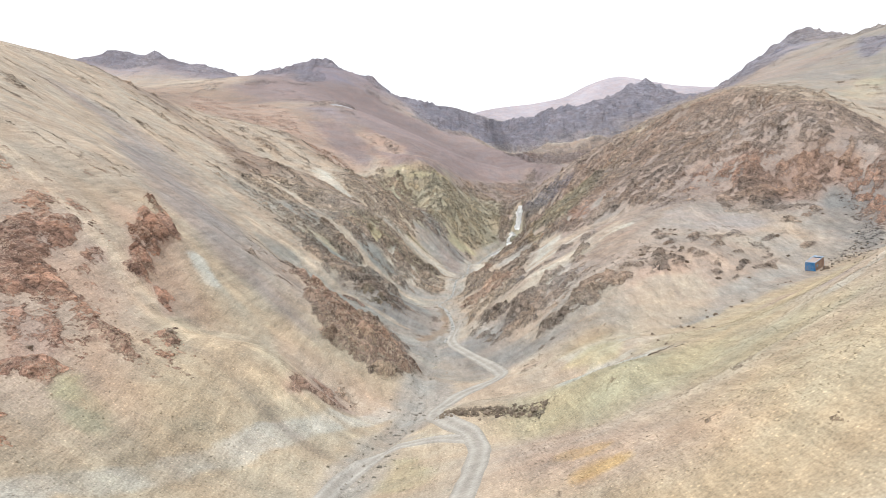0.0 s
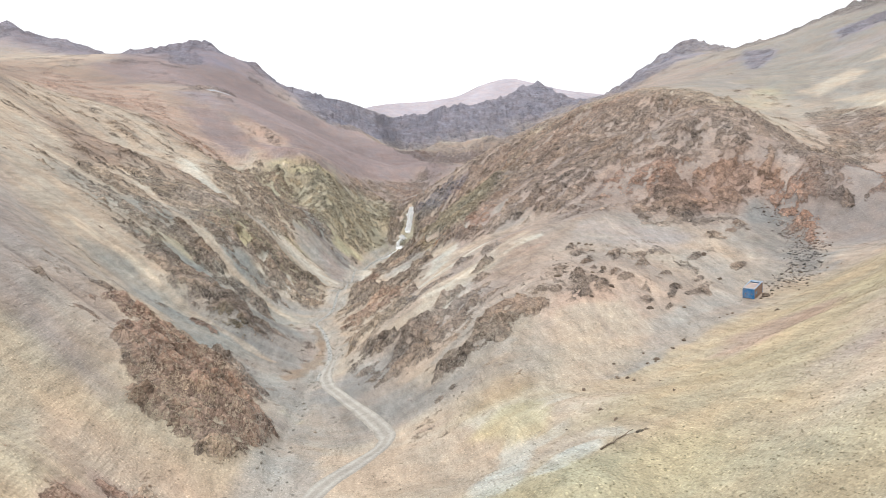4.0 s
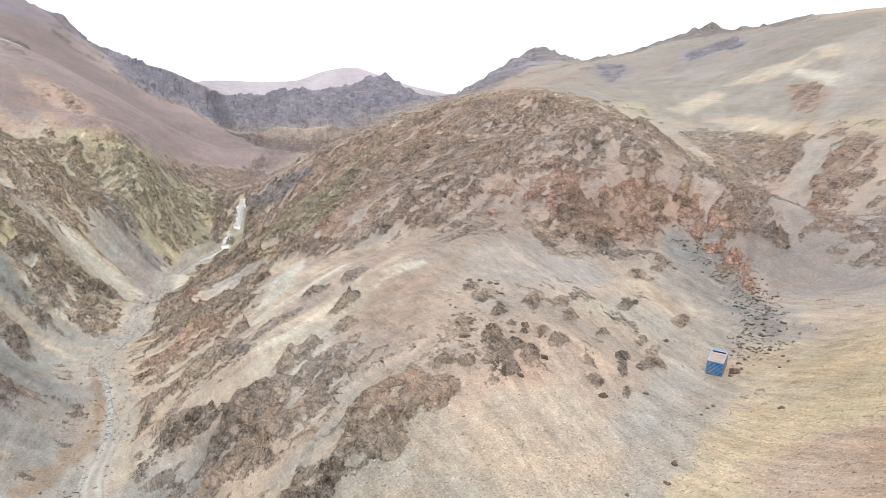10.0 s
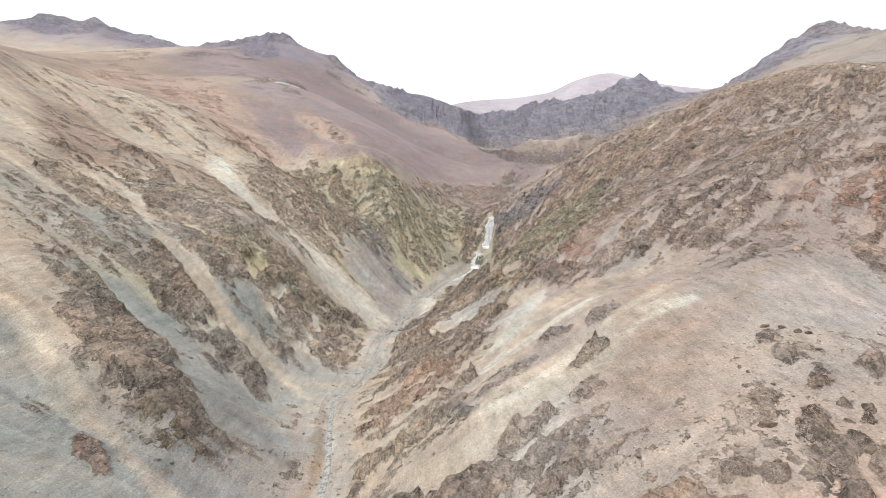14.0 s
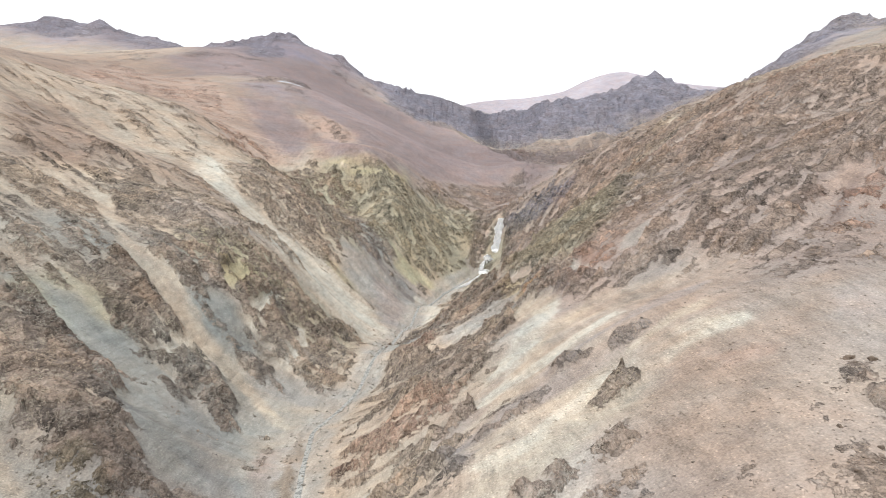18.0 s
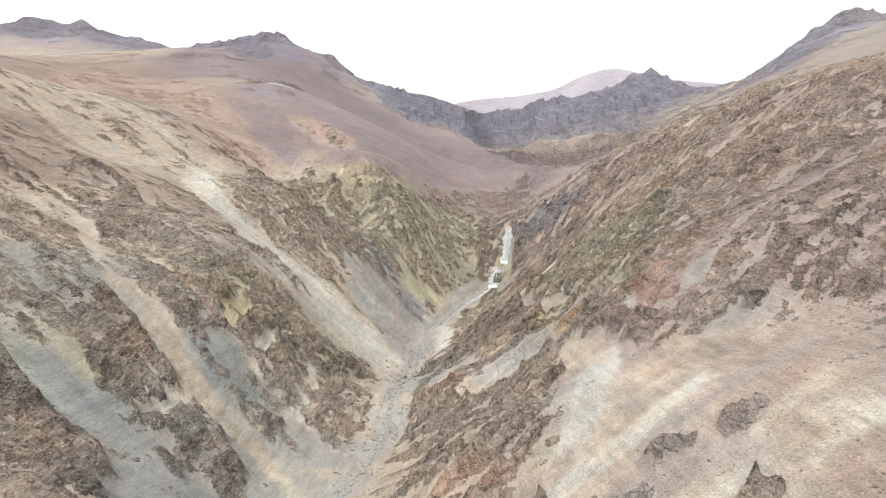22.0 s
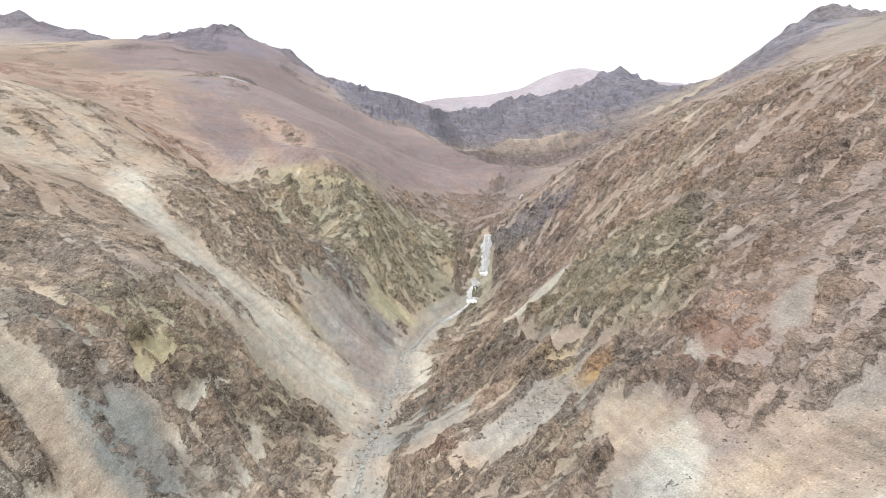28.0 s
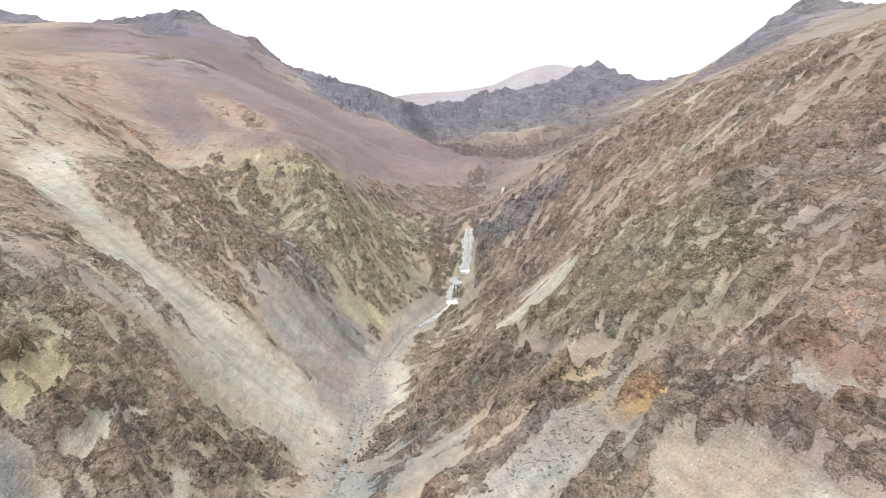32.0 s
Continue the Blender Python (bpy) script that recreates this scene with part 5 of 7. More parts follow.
OUTCROPS_A = [
    (1, "", "umber", 74.8, 165.5, 77.6, 168, 79, 167.4, 77.7, 165, 75.1, 163.1, 73.8, 163.5),
    (1, "", "umber", 90.3, 177.4, 93.4, 179.7, 95.1, 179, 93.5, 176.3, 90.8, 174.7, 89.5, 175.5),
    (1, "", "umber", 60.2, 145.9, 63.3, 149.1, 64.9, 149, 63.1, 146.1, 60.4, 143.8, 59.3, 144.1),
    (1, "", "umber", 65.2, 147.5, 70.1, 152.4, 71.7, 151.9, 68.8, 147.7, 64.6, 143.9, 63.3, 144.4),
    (1, "", "umber", 56.2, 146.9, 58.3, 149, 59.5, 148.9, 58.5, 146.8, 56.6, 145.3, 55.7, 145.6),
    (1, "", "umber", 69.5, 154.3, 71.9, 156.6, 72.9, 156.4, 71.7, 154.4, 69.6, 152.6, 68.6, 152.7),
    (1, "", "umber", 63.8, 154.3, 66, 156.7, 67, 156.6, 66, 154.7, 64, 152.8, 63, 152.8),
]
OUTCROPS_B = [
    (1, "", "umber", 65.3, 165.2, 68.3, 168.7, 69.6, 168.4, 68, 165.3, 65.3, 162.5, 64.1, 162.7),
    (1, "", "umber", 53.6, 142.9, 55.1, 143.8, 56.5, 143.7, 56.3, 142.7, 54.8, 141.9, 53.5, 142.1),
    (1, "", "umber", 81.3, 159.9, 84.1, 161.5, 86.1, 160.5, 85, 158.4, 82.4, 157.4, 80.7, 158.3),
    (1, "", "umber", 57.6, 140.7, 58.7, 141.6, 59.3, 141.4, 58.9, 140.5, 57.9, 139.9, 57.4, 140.1),
    (1, "", "umber", 53.2, 150, 55.7, 152.5, 57.3, 152.2, 56.1, 149.5, 54, 147.9, 52.7, 148.3),
    (1, "", "umber", 48.3, 147.8, 49.8, 149.2, 50.9, 148.8, 50.4, 147.3, 49, 146.2, 48.1, 146.6),
    (1, "", "umber", 50.9, 161.7, 52.8, 163.9, 53.9, 163.2, 53.1, 160.7, 51.3, 159.1, 50.4, 159.8),
]
OUTCROPS_C = [
    (1, "", "umber", 56.7, 162.2, 58.9, 164.9, 60.3, 164.6, 59.2, 162, 57, 159.9, 56, 160.3),
    (1, "", "umber", 60.2, 157.7, 62.6, 160.4, 63.9, 160.4, 62.7, 158, 60.4, 155.7, 59.4, 155.8),
    (1, "", "umber", 45.8, 154, 47.5, 155.7, 48.6, 154.9, 48, 152.9, 46.5, 151.7, 45.5, 152.4),
    (1, "", "umber", 39.6, 148, 40.6, 148.9, 41.5, 148.2, 41.3, 147, 40.3, 146.4, 39.5, 147),
    (1, "", "umber", 43.9, 144.7, 45.2, 145.6, 46.4, 145.2, 46.3, 144.2, 45, 143.5, 43.9, 143.9),
    (1, "", "umber", 53.2, 153.1, 54.6, 154.7, 55.5, 154.4, 54.8, 152.7, 53.5, 151.6, 52.8, 152),
    (1, "", "umber", 84.7, 175.8, 86.6, 177.1, 87.8, 176.4, 87.1, 174.8, 85.3, 173.9, 84.2, 174.5),
]
OUTCROPS_D = [
    (1, "", "umber", 50.5, 166.9, 52, 168.7, 52.9, 167.9, 52.2, 165.8, 50.8, 164.4, 50.1, 165.2),
    (1, "", "umber", 51.1, 171.4, 52.8, 173.3, 53.8, 172.4, 53, 170.1, 51.4, 168.7, 50.6, 169.5),
    (1, "", "umber", 50.5, 153.1, 51.7, 154.2, 52.4, 153.9, 52, 152.7, 50.9, 151.9, 50.2, 152.2),
    (1, "", "umber", 45.8, 152.5, 46.7, 153.3, 47.2, 153, 46.9, 152, 46.1, 151.3, 45.6, 151.7),
    (1, "", "umber", 62.4, 164.1, 65.3, 166.6, 67.6, 166.7, 66.8, 164.7, 63.9, 162.6, 61.9, 162.5),
    (1, "", "umber", 53.1, 149.6, 54.8, 151.1, 56.1, 150.8, 55.3, 149.2, 53.7, 148.1, 52.7, 148.4),
    (1, "", "umber", 48, 148.4, 49, 149.3, 49.7, 149, 49.3, 148, 48.4, 147.3, 47.7, 147.6),
]
OUTCROPS_E = [
    (1, "", "umber", 40.3, 147.6, 41.2, 148.5, 41.9, 148.1, 41.6, 147, 40.8, 146.4, 40.2, 146.8),
    (1, "", "umber", 37.6, 149.3, 38.5, 150.1, 39.3, 149.4, 39, 148.2, 38.1, 147.7, 37.5, 148.3),
    (1, "", "umber", 52.1, 151.4, 53, 152.2, 53.7, 152, 53.3, 151.1, 52.5, 150.5, 51.9, 150.7),
    (1, "", "umber", 50.5, 156.1, 51.3, 156.8, 51.8, 156.6, 51.5, 155.8, 50.7, 155.2, 50.3, 155.4),
]
AREAS_GULLY_A = [
    (-0.2, "slate", "soot", 104, 189, 108, 188, 107, 179, 101, 166, 98, 158, 90, 147, 87, 149, 90, 157, 92, 166, 98, 181),
    (-0.3, "pale_olive", "", 332, 560, 413, 552, 433, 455, 461, 406, 237, 239, 225, 267, 204, 290, 215, 349),
    (0.55, "hazy_bluegrey", "hazy_bluegrey", 332, 552, 328, 498, 269, 443, 292, 488),
    (0.5, "hazy_bluegrey", "hazy_bluegrey", 362, 491, 405, 480, 382, 445, 346, 460),
    (-0.2, "sand", "", 217, 327, 265, 351, 261, 335, 216, 311),
    (-0.2, "sand", "", 276, 355, 315, 371, 334, 354, 322, 340, 284, 341),
    (-0.2, "pale", "", 309, 346, 305, 307, 288, 283, 283, 304),
    (-0.2, "sand", "", 350, 365, 354, 333, 331, 315, 326, 341),
]
AREAS_GULLY_B = [
    (-0.2, "mauve", "", 321, 442, 369, 434, 394, 411, 341, 401, 282, 386),
    (0.55, "red", "red", 281, 321, 293, 313, 269, 281, 237, 268, 248, 287),
    (-0.3, "grey", "", 371, 360, 398, 358, 335, 311, 269, 276, 218, 245, 192, 229, 172, 219, 176, 225, 199, 237, 249, 273),
    (-0.2, "sand", "", 215, 300, 235, 296, 224, 262, 208, 252, 213, 283),
]
AREAS_HIGH_A = [
    (0.42, "peach", "rust", -234, 670, -154, 628, -114, 561, -77, 461, -54, 444, -53, 408, -69, 406, -120, 508, -170, 528, -145, 382),
    (0.3, "tan", "", -139, 372, -166, 520, -88, 417, -62, 382, -65, 350, -85, 354, -107, 368, -123, 346),
    (-0.3, "purple", "", -95, 780, -22, 799, 33, 786, 82, 658, 65, 537, 26, 496, -1, 435, -27, 435, -50, 512),
    (-0.3, "purple", "", -104, 551, -78, 557, -50, 512, -42, 442, -55, 448, -78, 499),
    (0.25, "peach", "red", -65, 536, -48, 541, -25, 513, -14, 449, -34, 491, -53, 515),
    (0.55, "hazy_plum", "hazy_bluegrey", -167, 836, -79, 819, -122, 810, -156, 770),
]
AREAS_HIGH_B = [
    (0.35, "dusk", "", -119, 340, -108, 359, -73, 315, -69, 295, -74, 278, -76, 270),
]
AREAS_FRONT_A = [
    (-0.1, "grey", "", -8, 110, -0, 118, 1, 107, -2, 89, -5, 84, -8, 83, -8, 101),
    (-0.2, "mauve", "", -92, 198, -87, 210, -67, 186, -39, 136, -29, 123, -21, 115, -23, 111, -31, 114, -38, 118, -50, 127, -68, 153),
    (1.15, "pink", "rust", -53, 84.5, -52.5, 90.7, -49.8, 95.3, -48.1, 90.5, -47.9, 83.9, -45.3, 81.3, -45.5, 76, -46.1, 73.2),
    (1.15, "pink", "rust", -47.8, 104.7, -47.5, 115.7, -43.9, 114, -42, 102.3, -40.5, 96.6, -42.6, 92.3, -44.4, 100.3),
    (0.95, "pink", "rust", -45.4, 72, -42.5, 72.9, -41.1, 75.7, -38.9, 72.7, -39, 66.9, -40.4, 63.7),
    (0.85, "pink", "rust", -46.8, 92.1, -45.1, 94.9, -43.5, 91.6, -44.7, 87.8),
]
AREAS_FRONT_B = [
    (0.8, "pink", "rust", -39.9, 96.6, -37.3, 98.8, -35.1, 93.5, -36.6, 90.8),
    (1.2, "", "sienna", -23, 123, -21, 141, -17, 159, -11, 145, -8, 127, -7, 113, -10, 111, -13, 108, -17, 111, -20, 113),
    (0.85, "pink", "rust", -20.4, 87.6, -18.6, 100.7, -15.4, 100.5, -13.4, 98.3, -14.2, 92.3, -17.3, 89.4, -19.2, 85.1),
    (0.2, "olive", "moss", -35.1, 64.7, -32.7, 66.8, -31.4, 65, -32.4, 62.5, -34.5, 63.2),
    (0.1, "yellow", "", -38.2, 68.1, -36.6, 70.4, -34.8, 66.2, -36.1, 64.6),
    (0.9, "", "umber", -35.3, 86.5, -34.5, 90.1, -31.5, 84.1, -32.6, 82.4),
    (0.8, "", "umber", -37.8, 77.6, -36.6, 79, -35.2, 77.4, -36.7, 75.8),
]
AREAS = [*AREAS_LEFT_MID_A, *AREAS_LEFT_MID_B, *AREAS_LEFT_MID_C, *AREAS_LEFT_RIBS_A, *AREAS_LEFT_RIBS_B, *AREAS_LEFT_RIBS_C, *AREAS_LEFT_HEAD_A, *AREAS_LEFT_HEAD_B, *AREAS_LEFT_END_A, *AREAS_LEFT_END_B, *AREAS_LEFT_TOP_A, *AREAS_RIGHT_BANK_A, *AREAS_RIGHT_BANK_B, *AREAS_HILL_A, *AREAS_HILL_B, *AREAS_RIGHT_MID_A, *AREAS_RIGHT_MID_B, *AREAS_RIGHT_MID_C, *AREAS_RIGHT_END_A, *AREAS_RIGHT_END_B, *AREAS_FALL_A, *AREAS_RIGHT_LAST_A, *AREAS_RIGHT_LAST_B, *AREAS_SLOPE_A, *AREAS_SLOPE_B, *AREAS_BOX_A, *AREAS_BOX_B, *OUTCROPS_A, *OUTCROPS_B, *OUTCROPS_C, *OUTCROPS_D, *OUTCROPS_E, *AREAS_GULLY_A, *AREAS_GULLY_B, *AREAS_HIGH_A, *AREAS_HIGH_B, *AREAS_FRONT_A, *AREAS_FRONT_B]
# single crags on the ridges: x, y, size, height
TORS = [(281, 944, 13, 6), (262, 938, 10, 3), (372, 703, 11, 8), (360, 696, 8, 5), (470, 577, 9, 7), (455, 582, 7, 4), (-140, 880, 12, 7), (-456, 999, 14, 6), (-404, 1009, 12, 6), (103, 238, 4, 3), (135, 900, 9, 6)]
# bare rock of the far heights: half-width, amount, line
CLIFFS = [
    (60, 1.0, 54, 929, 97, 909, 194, 915, 279, 944, 330, 905), (75, 1.0, 50, 860, 200, 860, 320, 880), (50, 0.75, 60, 690, 140, 680, 220, 730), (60, 0.65, 100, 450, 160, 520, 240, 610), (32, 0.8, -190, 849, -140, 879, -75, 889), (22, 0.7, -75, 889, -12, 929),
    (60, 0.6, -520, 999, -430, 999, -284, 1059), (26, 0.9, 239, 664, 313, 677, 368, 698), (14, 0.9, 368, 698, 389, 668), (30, 0.6, 385, 605, 472, 580, 502, 513),
    (20, 0.5, -60, 720, -100, 640), (16, 0.6, -30, 760, 30, 790), (40, 0.4, 90, 660, 200, 640), (30, 0.35, -180, 470, -120, 520), (60, 0.5, 60, 600, 150, 640, 210, 580), (40, 0.45, 20, 520, 70, 600), (90, 0.55, 260, 360, 340, 420, 430, 540),
]


# the plum, lilac and blue-grey tones include distance haze; there is no fog
COLOURS = {
    "tan": (0.378, 0.316, 0.243), "sand": (0.389, 0.335, 0.261), "ochre": (0.372, 0.306, 0.196), "peach": (0.356, 0.266, 0.210), "pink": (0.370, 0.270, 0.215), "red": (0.272, 0.192, 0.152),
    "brown": (0.221, 0.167, 0.146), "brown_tan": (0.283, 0.228, 0.194), "mauve": (0.272, 0.240, 0.218), "purple": (0.200, 0.158, 0.152), "hazy_plum": (0.205, 0.184, 0.212),
    "hazy_lilac": (0.355, 0.322, 0.342), "hazy_bluegrey": (0.205, 0.195, 0.228), "slate": (0.206, 0.196, 0.180), "grey": (0.277, 0.257, 0.226), "greengrey": (0.236, 0.238, 0.214),
    "olive": (0.265, 0.251, 0.177), "olive_tan": (0.345, 0.316, 0.209), "pale_olive": (0.226, 0.208, 0.180), "cream": (0.459, 0.428, 0.355), "pale": (0.410, 0.390, 0.335),
    "yellow": (0.385, 0.340, 0.215), "orange": (0.405, 0.282, 0.140), "rust": (0.385, 0.225, 0.160), "umber": (0.240, 0.180, 0.141), "dusk": (0.240, 0.180, 0.140), "straw": (0.370, 0.310, 0.202), "hill_tan": (0.300, 0.243, 0.196), "dim": (0.215, 0.190, 0.174), "mint": (0.430, 0.430, 0.380), "moss": (0.235, 0.208, 0.145), "coal": (0.185, 0.176, 0.205), "dry_grass": (0.255, 0.198, 0.146), "sienna": (0.300, 0.195, 0.140), "khaki": (0.305, 0.268, 0.192), "soot": (0.165, 0.155, 0.145), "white": (0.530, 0.558, 0.595),
}
warp_x, warp_y = fractal(X, Y, 5, 4, 110), fractal(X, Y, 5, 4, 120)
warp_big_x, warp_big_y = fractal(X, Y, 45, 4, 130), fractal(X, Y, 45, 4, 140)


shred = fractal(X, Y, 4.0, 4, 170)


def stroke(line, half):
    """The part of the grid near a line, and how deep inside its stroke each vertex lies (1 on the line, 0 outside)."""
    line = np.array(line, float).reshape(-1, 2)
    lo, hi = line.min(0) - 2.2 * half - 4, line.max(0) + 2.2 * half + 4
    xs, ys = np.searchsorted(GX, (lo[0], hi[0])), np.searchsorted(GY, (lo[1], hi[1]))
    cut = (slice(ys[0], ys[1] + 1), slice(xs[0], xs[1] + 1))
    bend_small, bend_big = min(half * 0.6, 2.2), half * 0.45
    x = X[cut] + bend_small * warp_x[cut] + bend_big * warp_big_x[cut]
    y = Y[cut] + bend_small * warp_y[cut] + bend_big * warp_big_y[cut]
    return cut, smooth(1.45, 0.35, near_line(x, y, line) / half)


slide = 1.4 * rill + 0.8 * shred


def inside(points):
    """The part of the grid round an outline, and how far inside it each vertex lies, against the width of its edge; its edges run out in fingers along the fall line."""
    ring = np.array(points, float).reshape(-1, 2)
    turn = np.roll(ring, -1, 0)
    area = 0.5 * abs(float((ring[:, 0] * turn[:, 1] - ring[:, 1] * turn[:, 0]).sum()))
    ease = min(max(0.8 * area / float(np.hypot(*(turn - ring).T).sum()), 0.45), 9.0)
    lo, hi = ring.min(0) - 4 - 2 * ease, ring.max(0) + 4 + 2 * ease
    xs, ys = np.searchsorted(GX, (lo[0], hi[0])), np.searchsorted(GY, (lo[1], hi[1]))
    cut = (slice(ys[0], ys[1] + 1), slice(xs[0], xs[1] + 1))
    wob = min(1.1, 1.4 * ease)
    x = X[cut] + wob * (warp_x[cut] + dx[cut] * slide[cut]) + 0.5 * ease * warp_big_x[cut]
    y = Y[cut] + wob * (warp_y[cut] + dy[cut] * slide[cut]) + 0.5 * ease * warp_big_y[cut]
    within = np.zeros(x.shape, bool)
    closed = np.vstack([ring, ring[:1]])
    for (ax, ay), (bx, by) in zip(closed[:-1], closed[1:]):
        if ay != by:
            within ^= ((ay > y) != (by > y)) & (x < ax + (y - ay) * (bx - ax) / (by - ay))
    return cut, np.where(within, 1, -1) * near_line(x, y, closed) / ease


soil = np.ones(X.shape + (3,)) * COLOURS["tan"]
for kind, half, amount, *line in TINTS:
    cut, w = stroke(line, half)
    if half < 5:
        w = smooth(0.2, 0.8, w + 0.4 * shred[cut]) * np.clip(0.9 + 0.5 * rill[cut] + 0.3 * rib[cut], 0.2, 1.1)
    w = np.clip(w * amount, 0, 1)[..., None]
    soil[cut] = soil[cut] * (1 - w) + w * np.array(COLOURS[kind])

LAID = [(*row[:3], *inside(row[3:])) for row in AREAS]
for _, kind, _, cut, depth in LAID:
    if kind:
        w = 0.8 * smooth(-0.6, 0.8, depth)[..., None]
        soil[cut] = soil[cut] * (1 - w) + w * np.array(COLOURS[kind])

road_line = [(-1, 42), (0.8, 56), (2.3, 64), (3.3, 74), (2.6, 79), (0.4, 83.5), (-2.0, 91), (-1.6, 100), (0.9, 107), (5.2, 113.5), (8.7, 120), (10, 126), (9.5, 132), (7, 143), (4, 152), (1.9, 158), (1.1, 167), (2.5, 182)]
branch_line = [(2.5, 77), (-1.6, 80.4), (-6.0, 82), (-9.0, 77.7), (-11.3, 71.7), (-13, 60)]
ROAD_D = np.minimum(near_line(X, Y, np.array(road_line, float)), near_line(X, Y, np.array(branch_line, float)))
bed_width = 0.72 - 0.45 * smooth(112, 122, Y) * smooth(165, 155, Y) + 0.28 * smooth(165, 200, Y)
BED = smooth(5.0, 2.0, (STREAM_D + 1.6 * fractal(X, Y, 6, 3, 70)) / bed_width) * (1 - smooth(408, 416, Y))
level = np.clip(np.maximum(BED, smooth(4.5, 2.2, ROAD_D)), 0, 1)
rocky = 0.0 * X
for half, amount, *line in ROCKY:
    cut, w = stroke(line, half)
    rocky[cut] = np.maximum(rocky[cut], w * amount) + 0.25 * np.minimum(rocky[cut], w * amount)
for half, amount, *line in SMOOTH + [row[1:] for row in TINTS if row[1] < 5 and row[0] in ("sand", "cream", "pale", "grey", "greengrey") and math.dist(row[3:5], row[-2:]) > 5 * row[1]]:
    cut, w = stroke(line, half)
    w = smooth(0.15, 0.85, w + 0.35 * shred[cut]) if half < 5 else w
    rocky[cut] = rocky[cut] * (1 - 0.75 * amount * w) - 0.38 * amount * w
# broken rock: blocks drawn out along the fall line stand out of the scree
east_bank = X > np.interp(Y, stream_xy[:, 1], stream_xy[:, 0])
slope = (steep > 0.25) & (far < 0.1)
ALONG, ACROSS = 0.0 * X, 0.0 * X
for bank in (east_bank, ~east_bank):
    down = math.atan2(float(dy[slope & bank].mean()), float(dx[slope & bank].mean()))
    along, across = WX * math.cos(down) + WY * math.sin(down), WY * math.cos(down) - WX * math.sin(down)
    ALONG, ACROSS = np.where(bank, along, ALONG), np.where(bank, across, ACROSS)
big_top, big_own = facets(ALONG / 6.4, ACROSS / 3.6, 200)
small_top, small_own = facets(ALONG / 2.7 + 0.25 * warp_x, ACROSS / 1.6 + 0.25 * warp_y, 210)
blocks = 0.6 * big_top + 0.42 * small_top
far_top, far_own = facets(X / 22 + 0.4 * warp_big_x, Y / 22 + 0.4 * warp_big_y, 220)
far_bit, far_bit_own = facets(X / 8.5, Y / 8.5, 230)
far_blocks = 0.6 * far_top + 0.42 * far_bit
rocky = 0.72 * rocky - 0.48

def lay_rock(field):
    for amount, _, _, cut, depth in LAID:
        w = smooth(-0.8, 0.9, depth)
        field[cut] = field[cut] * (1 - w) + w * (0.9 if amount > 0.5 else 1.15) * (amount - 0.5)


lay_rock(rocky)
rocky = rocky - 0.20 * smooth(0.3, 0.55, steep) * (0.6 * trail + wide_trail) + 0.22 * rib + 0.28 * rill + 0.26 * CRAG + 0.30 * fractal(X, Y, 3.0, 3, 150) + 0.48 * blocks
cliff = 0.0 * X
for half, amount, *line in CLIFFS:
    cut, w = stroke(line, half)
    cliff[cut] = np.maximum(cliff[cut], w * amount)
cliff_far = cliff - 0.46
lay_rock(cliff_far)
rocky_far = cliff_far + 0.4 * CRAG_FAR + 0.3 * wide_rib + 0.6 * far_blocks - 0.6 * smooth(1080, 1200, Y)
rocky = rocky * (1 - far) + far * rocky_far - 1.2 * level
ROCK = np.clip(rocky, -0.8, 0.8)
body = smooth(-0.05, 0.42, rocky)
near = 1 - far
loose = 1 - level
spine, splinter = 1 - 2 * np.abs(streaks(5.5, 26, 23)), 1 - 2 * np.abs(streaks(2.2, 9, 27))
Z = BASE + near * loose * (0.75 * rib * smooth(0.25, 0.6, steep) + 0.16 * rill * smooth(0.2, 0.5, steep) + 0.08 * fractal(X, Y, 2.2, 3, 80))
Z = Z + near * (1 - 0.65 * smooth(112, 92, Y)) * (0.35 + 0.65 * smooth(0.38, 0.72, steep)) * (1.5 * np.clip(rocky, 0, 0.9) + body * (0.2 + 0.5 * CRAG + 0.6 * spine + 0.35 * splinter + (0.4 + 1.5 * smooth(0.1, 0.8, rocky)) * blocks + 0.3 * fractal(WX, WY, 2.6, 3, 160, True)))
Z = Z + far * (smooth(0.0, 0.4, rocky) * (0.12 + 0.88 * smooth(0.35, 0.75, cliff)) * (7.0 * CRAG_FAR - 1.0 + 6.0 * far_blocks) + 2.2 * wide_rib + 1.5 * fractal(X, Y, 30, 4, 90))
Z = Z + far * cliff * 4.5 * fractal(X, Y, 18, 4, 180, True)
Z = Z - 0.5 * smooth(1.8, 0.5, STREAM_D + 0.6 * warp_x) * near * (1 - smooth(408, 416, Y))
# dust and fine scree gather in the hollows between the blocks
hollow = 0.0 * Z
for k in (2, 4):
    around = (np.roll(Z, k, 0) + np.roll(Z, -k, 0) + np.roll(Z, k, 1) + np.roll(Z, -k, 1)) / 4
    hollow = hollow + (around - Z) / 2
ROCK = np.clip(rocky - near * np.clip(0.8 * hollow, -0.2, 0.45), -0.8, 0.8)
# a spur of the purple slope and two brown knolls at the foot of the far ridge
spur = near_line(X, Y, np.array([(38, 775), (68, 670), (77, 560)], float)) + 6 * warp_big_x
Z = Z + 9 * np.exp(-(spur / 24) ** 2) * smooth(500, 560, Y)
for cx, cy, size, tall in ((122, 742, 34, 12), (163, 738, 26, 13)):
    Z = Z + tall * np.exp(-((X - cx) ** 2 + (Y - cy) ** 2) / size ** 2) * (1 + 0.5 * CRAG_FAR)
for cx, cy, size, tall in TORS:
    Z = Z + tall * np.exp(-(((X - cx) ** 2 + (Y - cy) ** 2) / size ** 2) ** 1.3) * (1 + 0.5 * CRAG_FAR)
w = (BED * (0.75 + 0.25 * warp_x))[..., None]
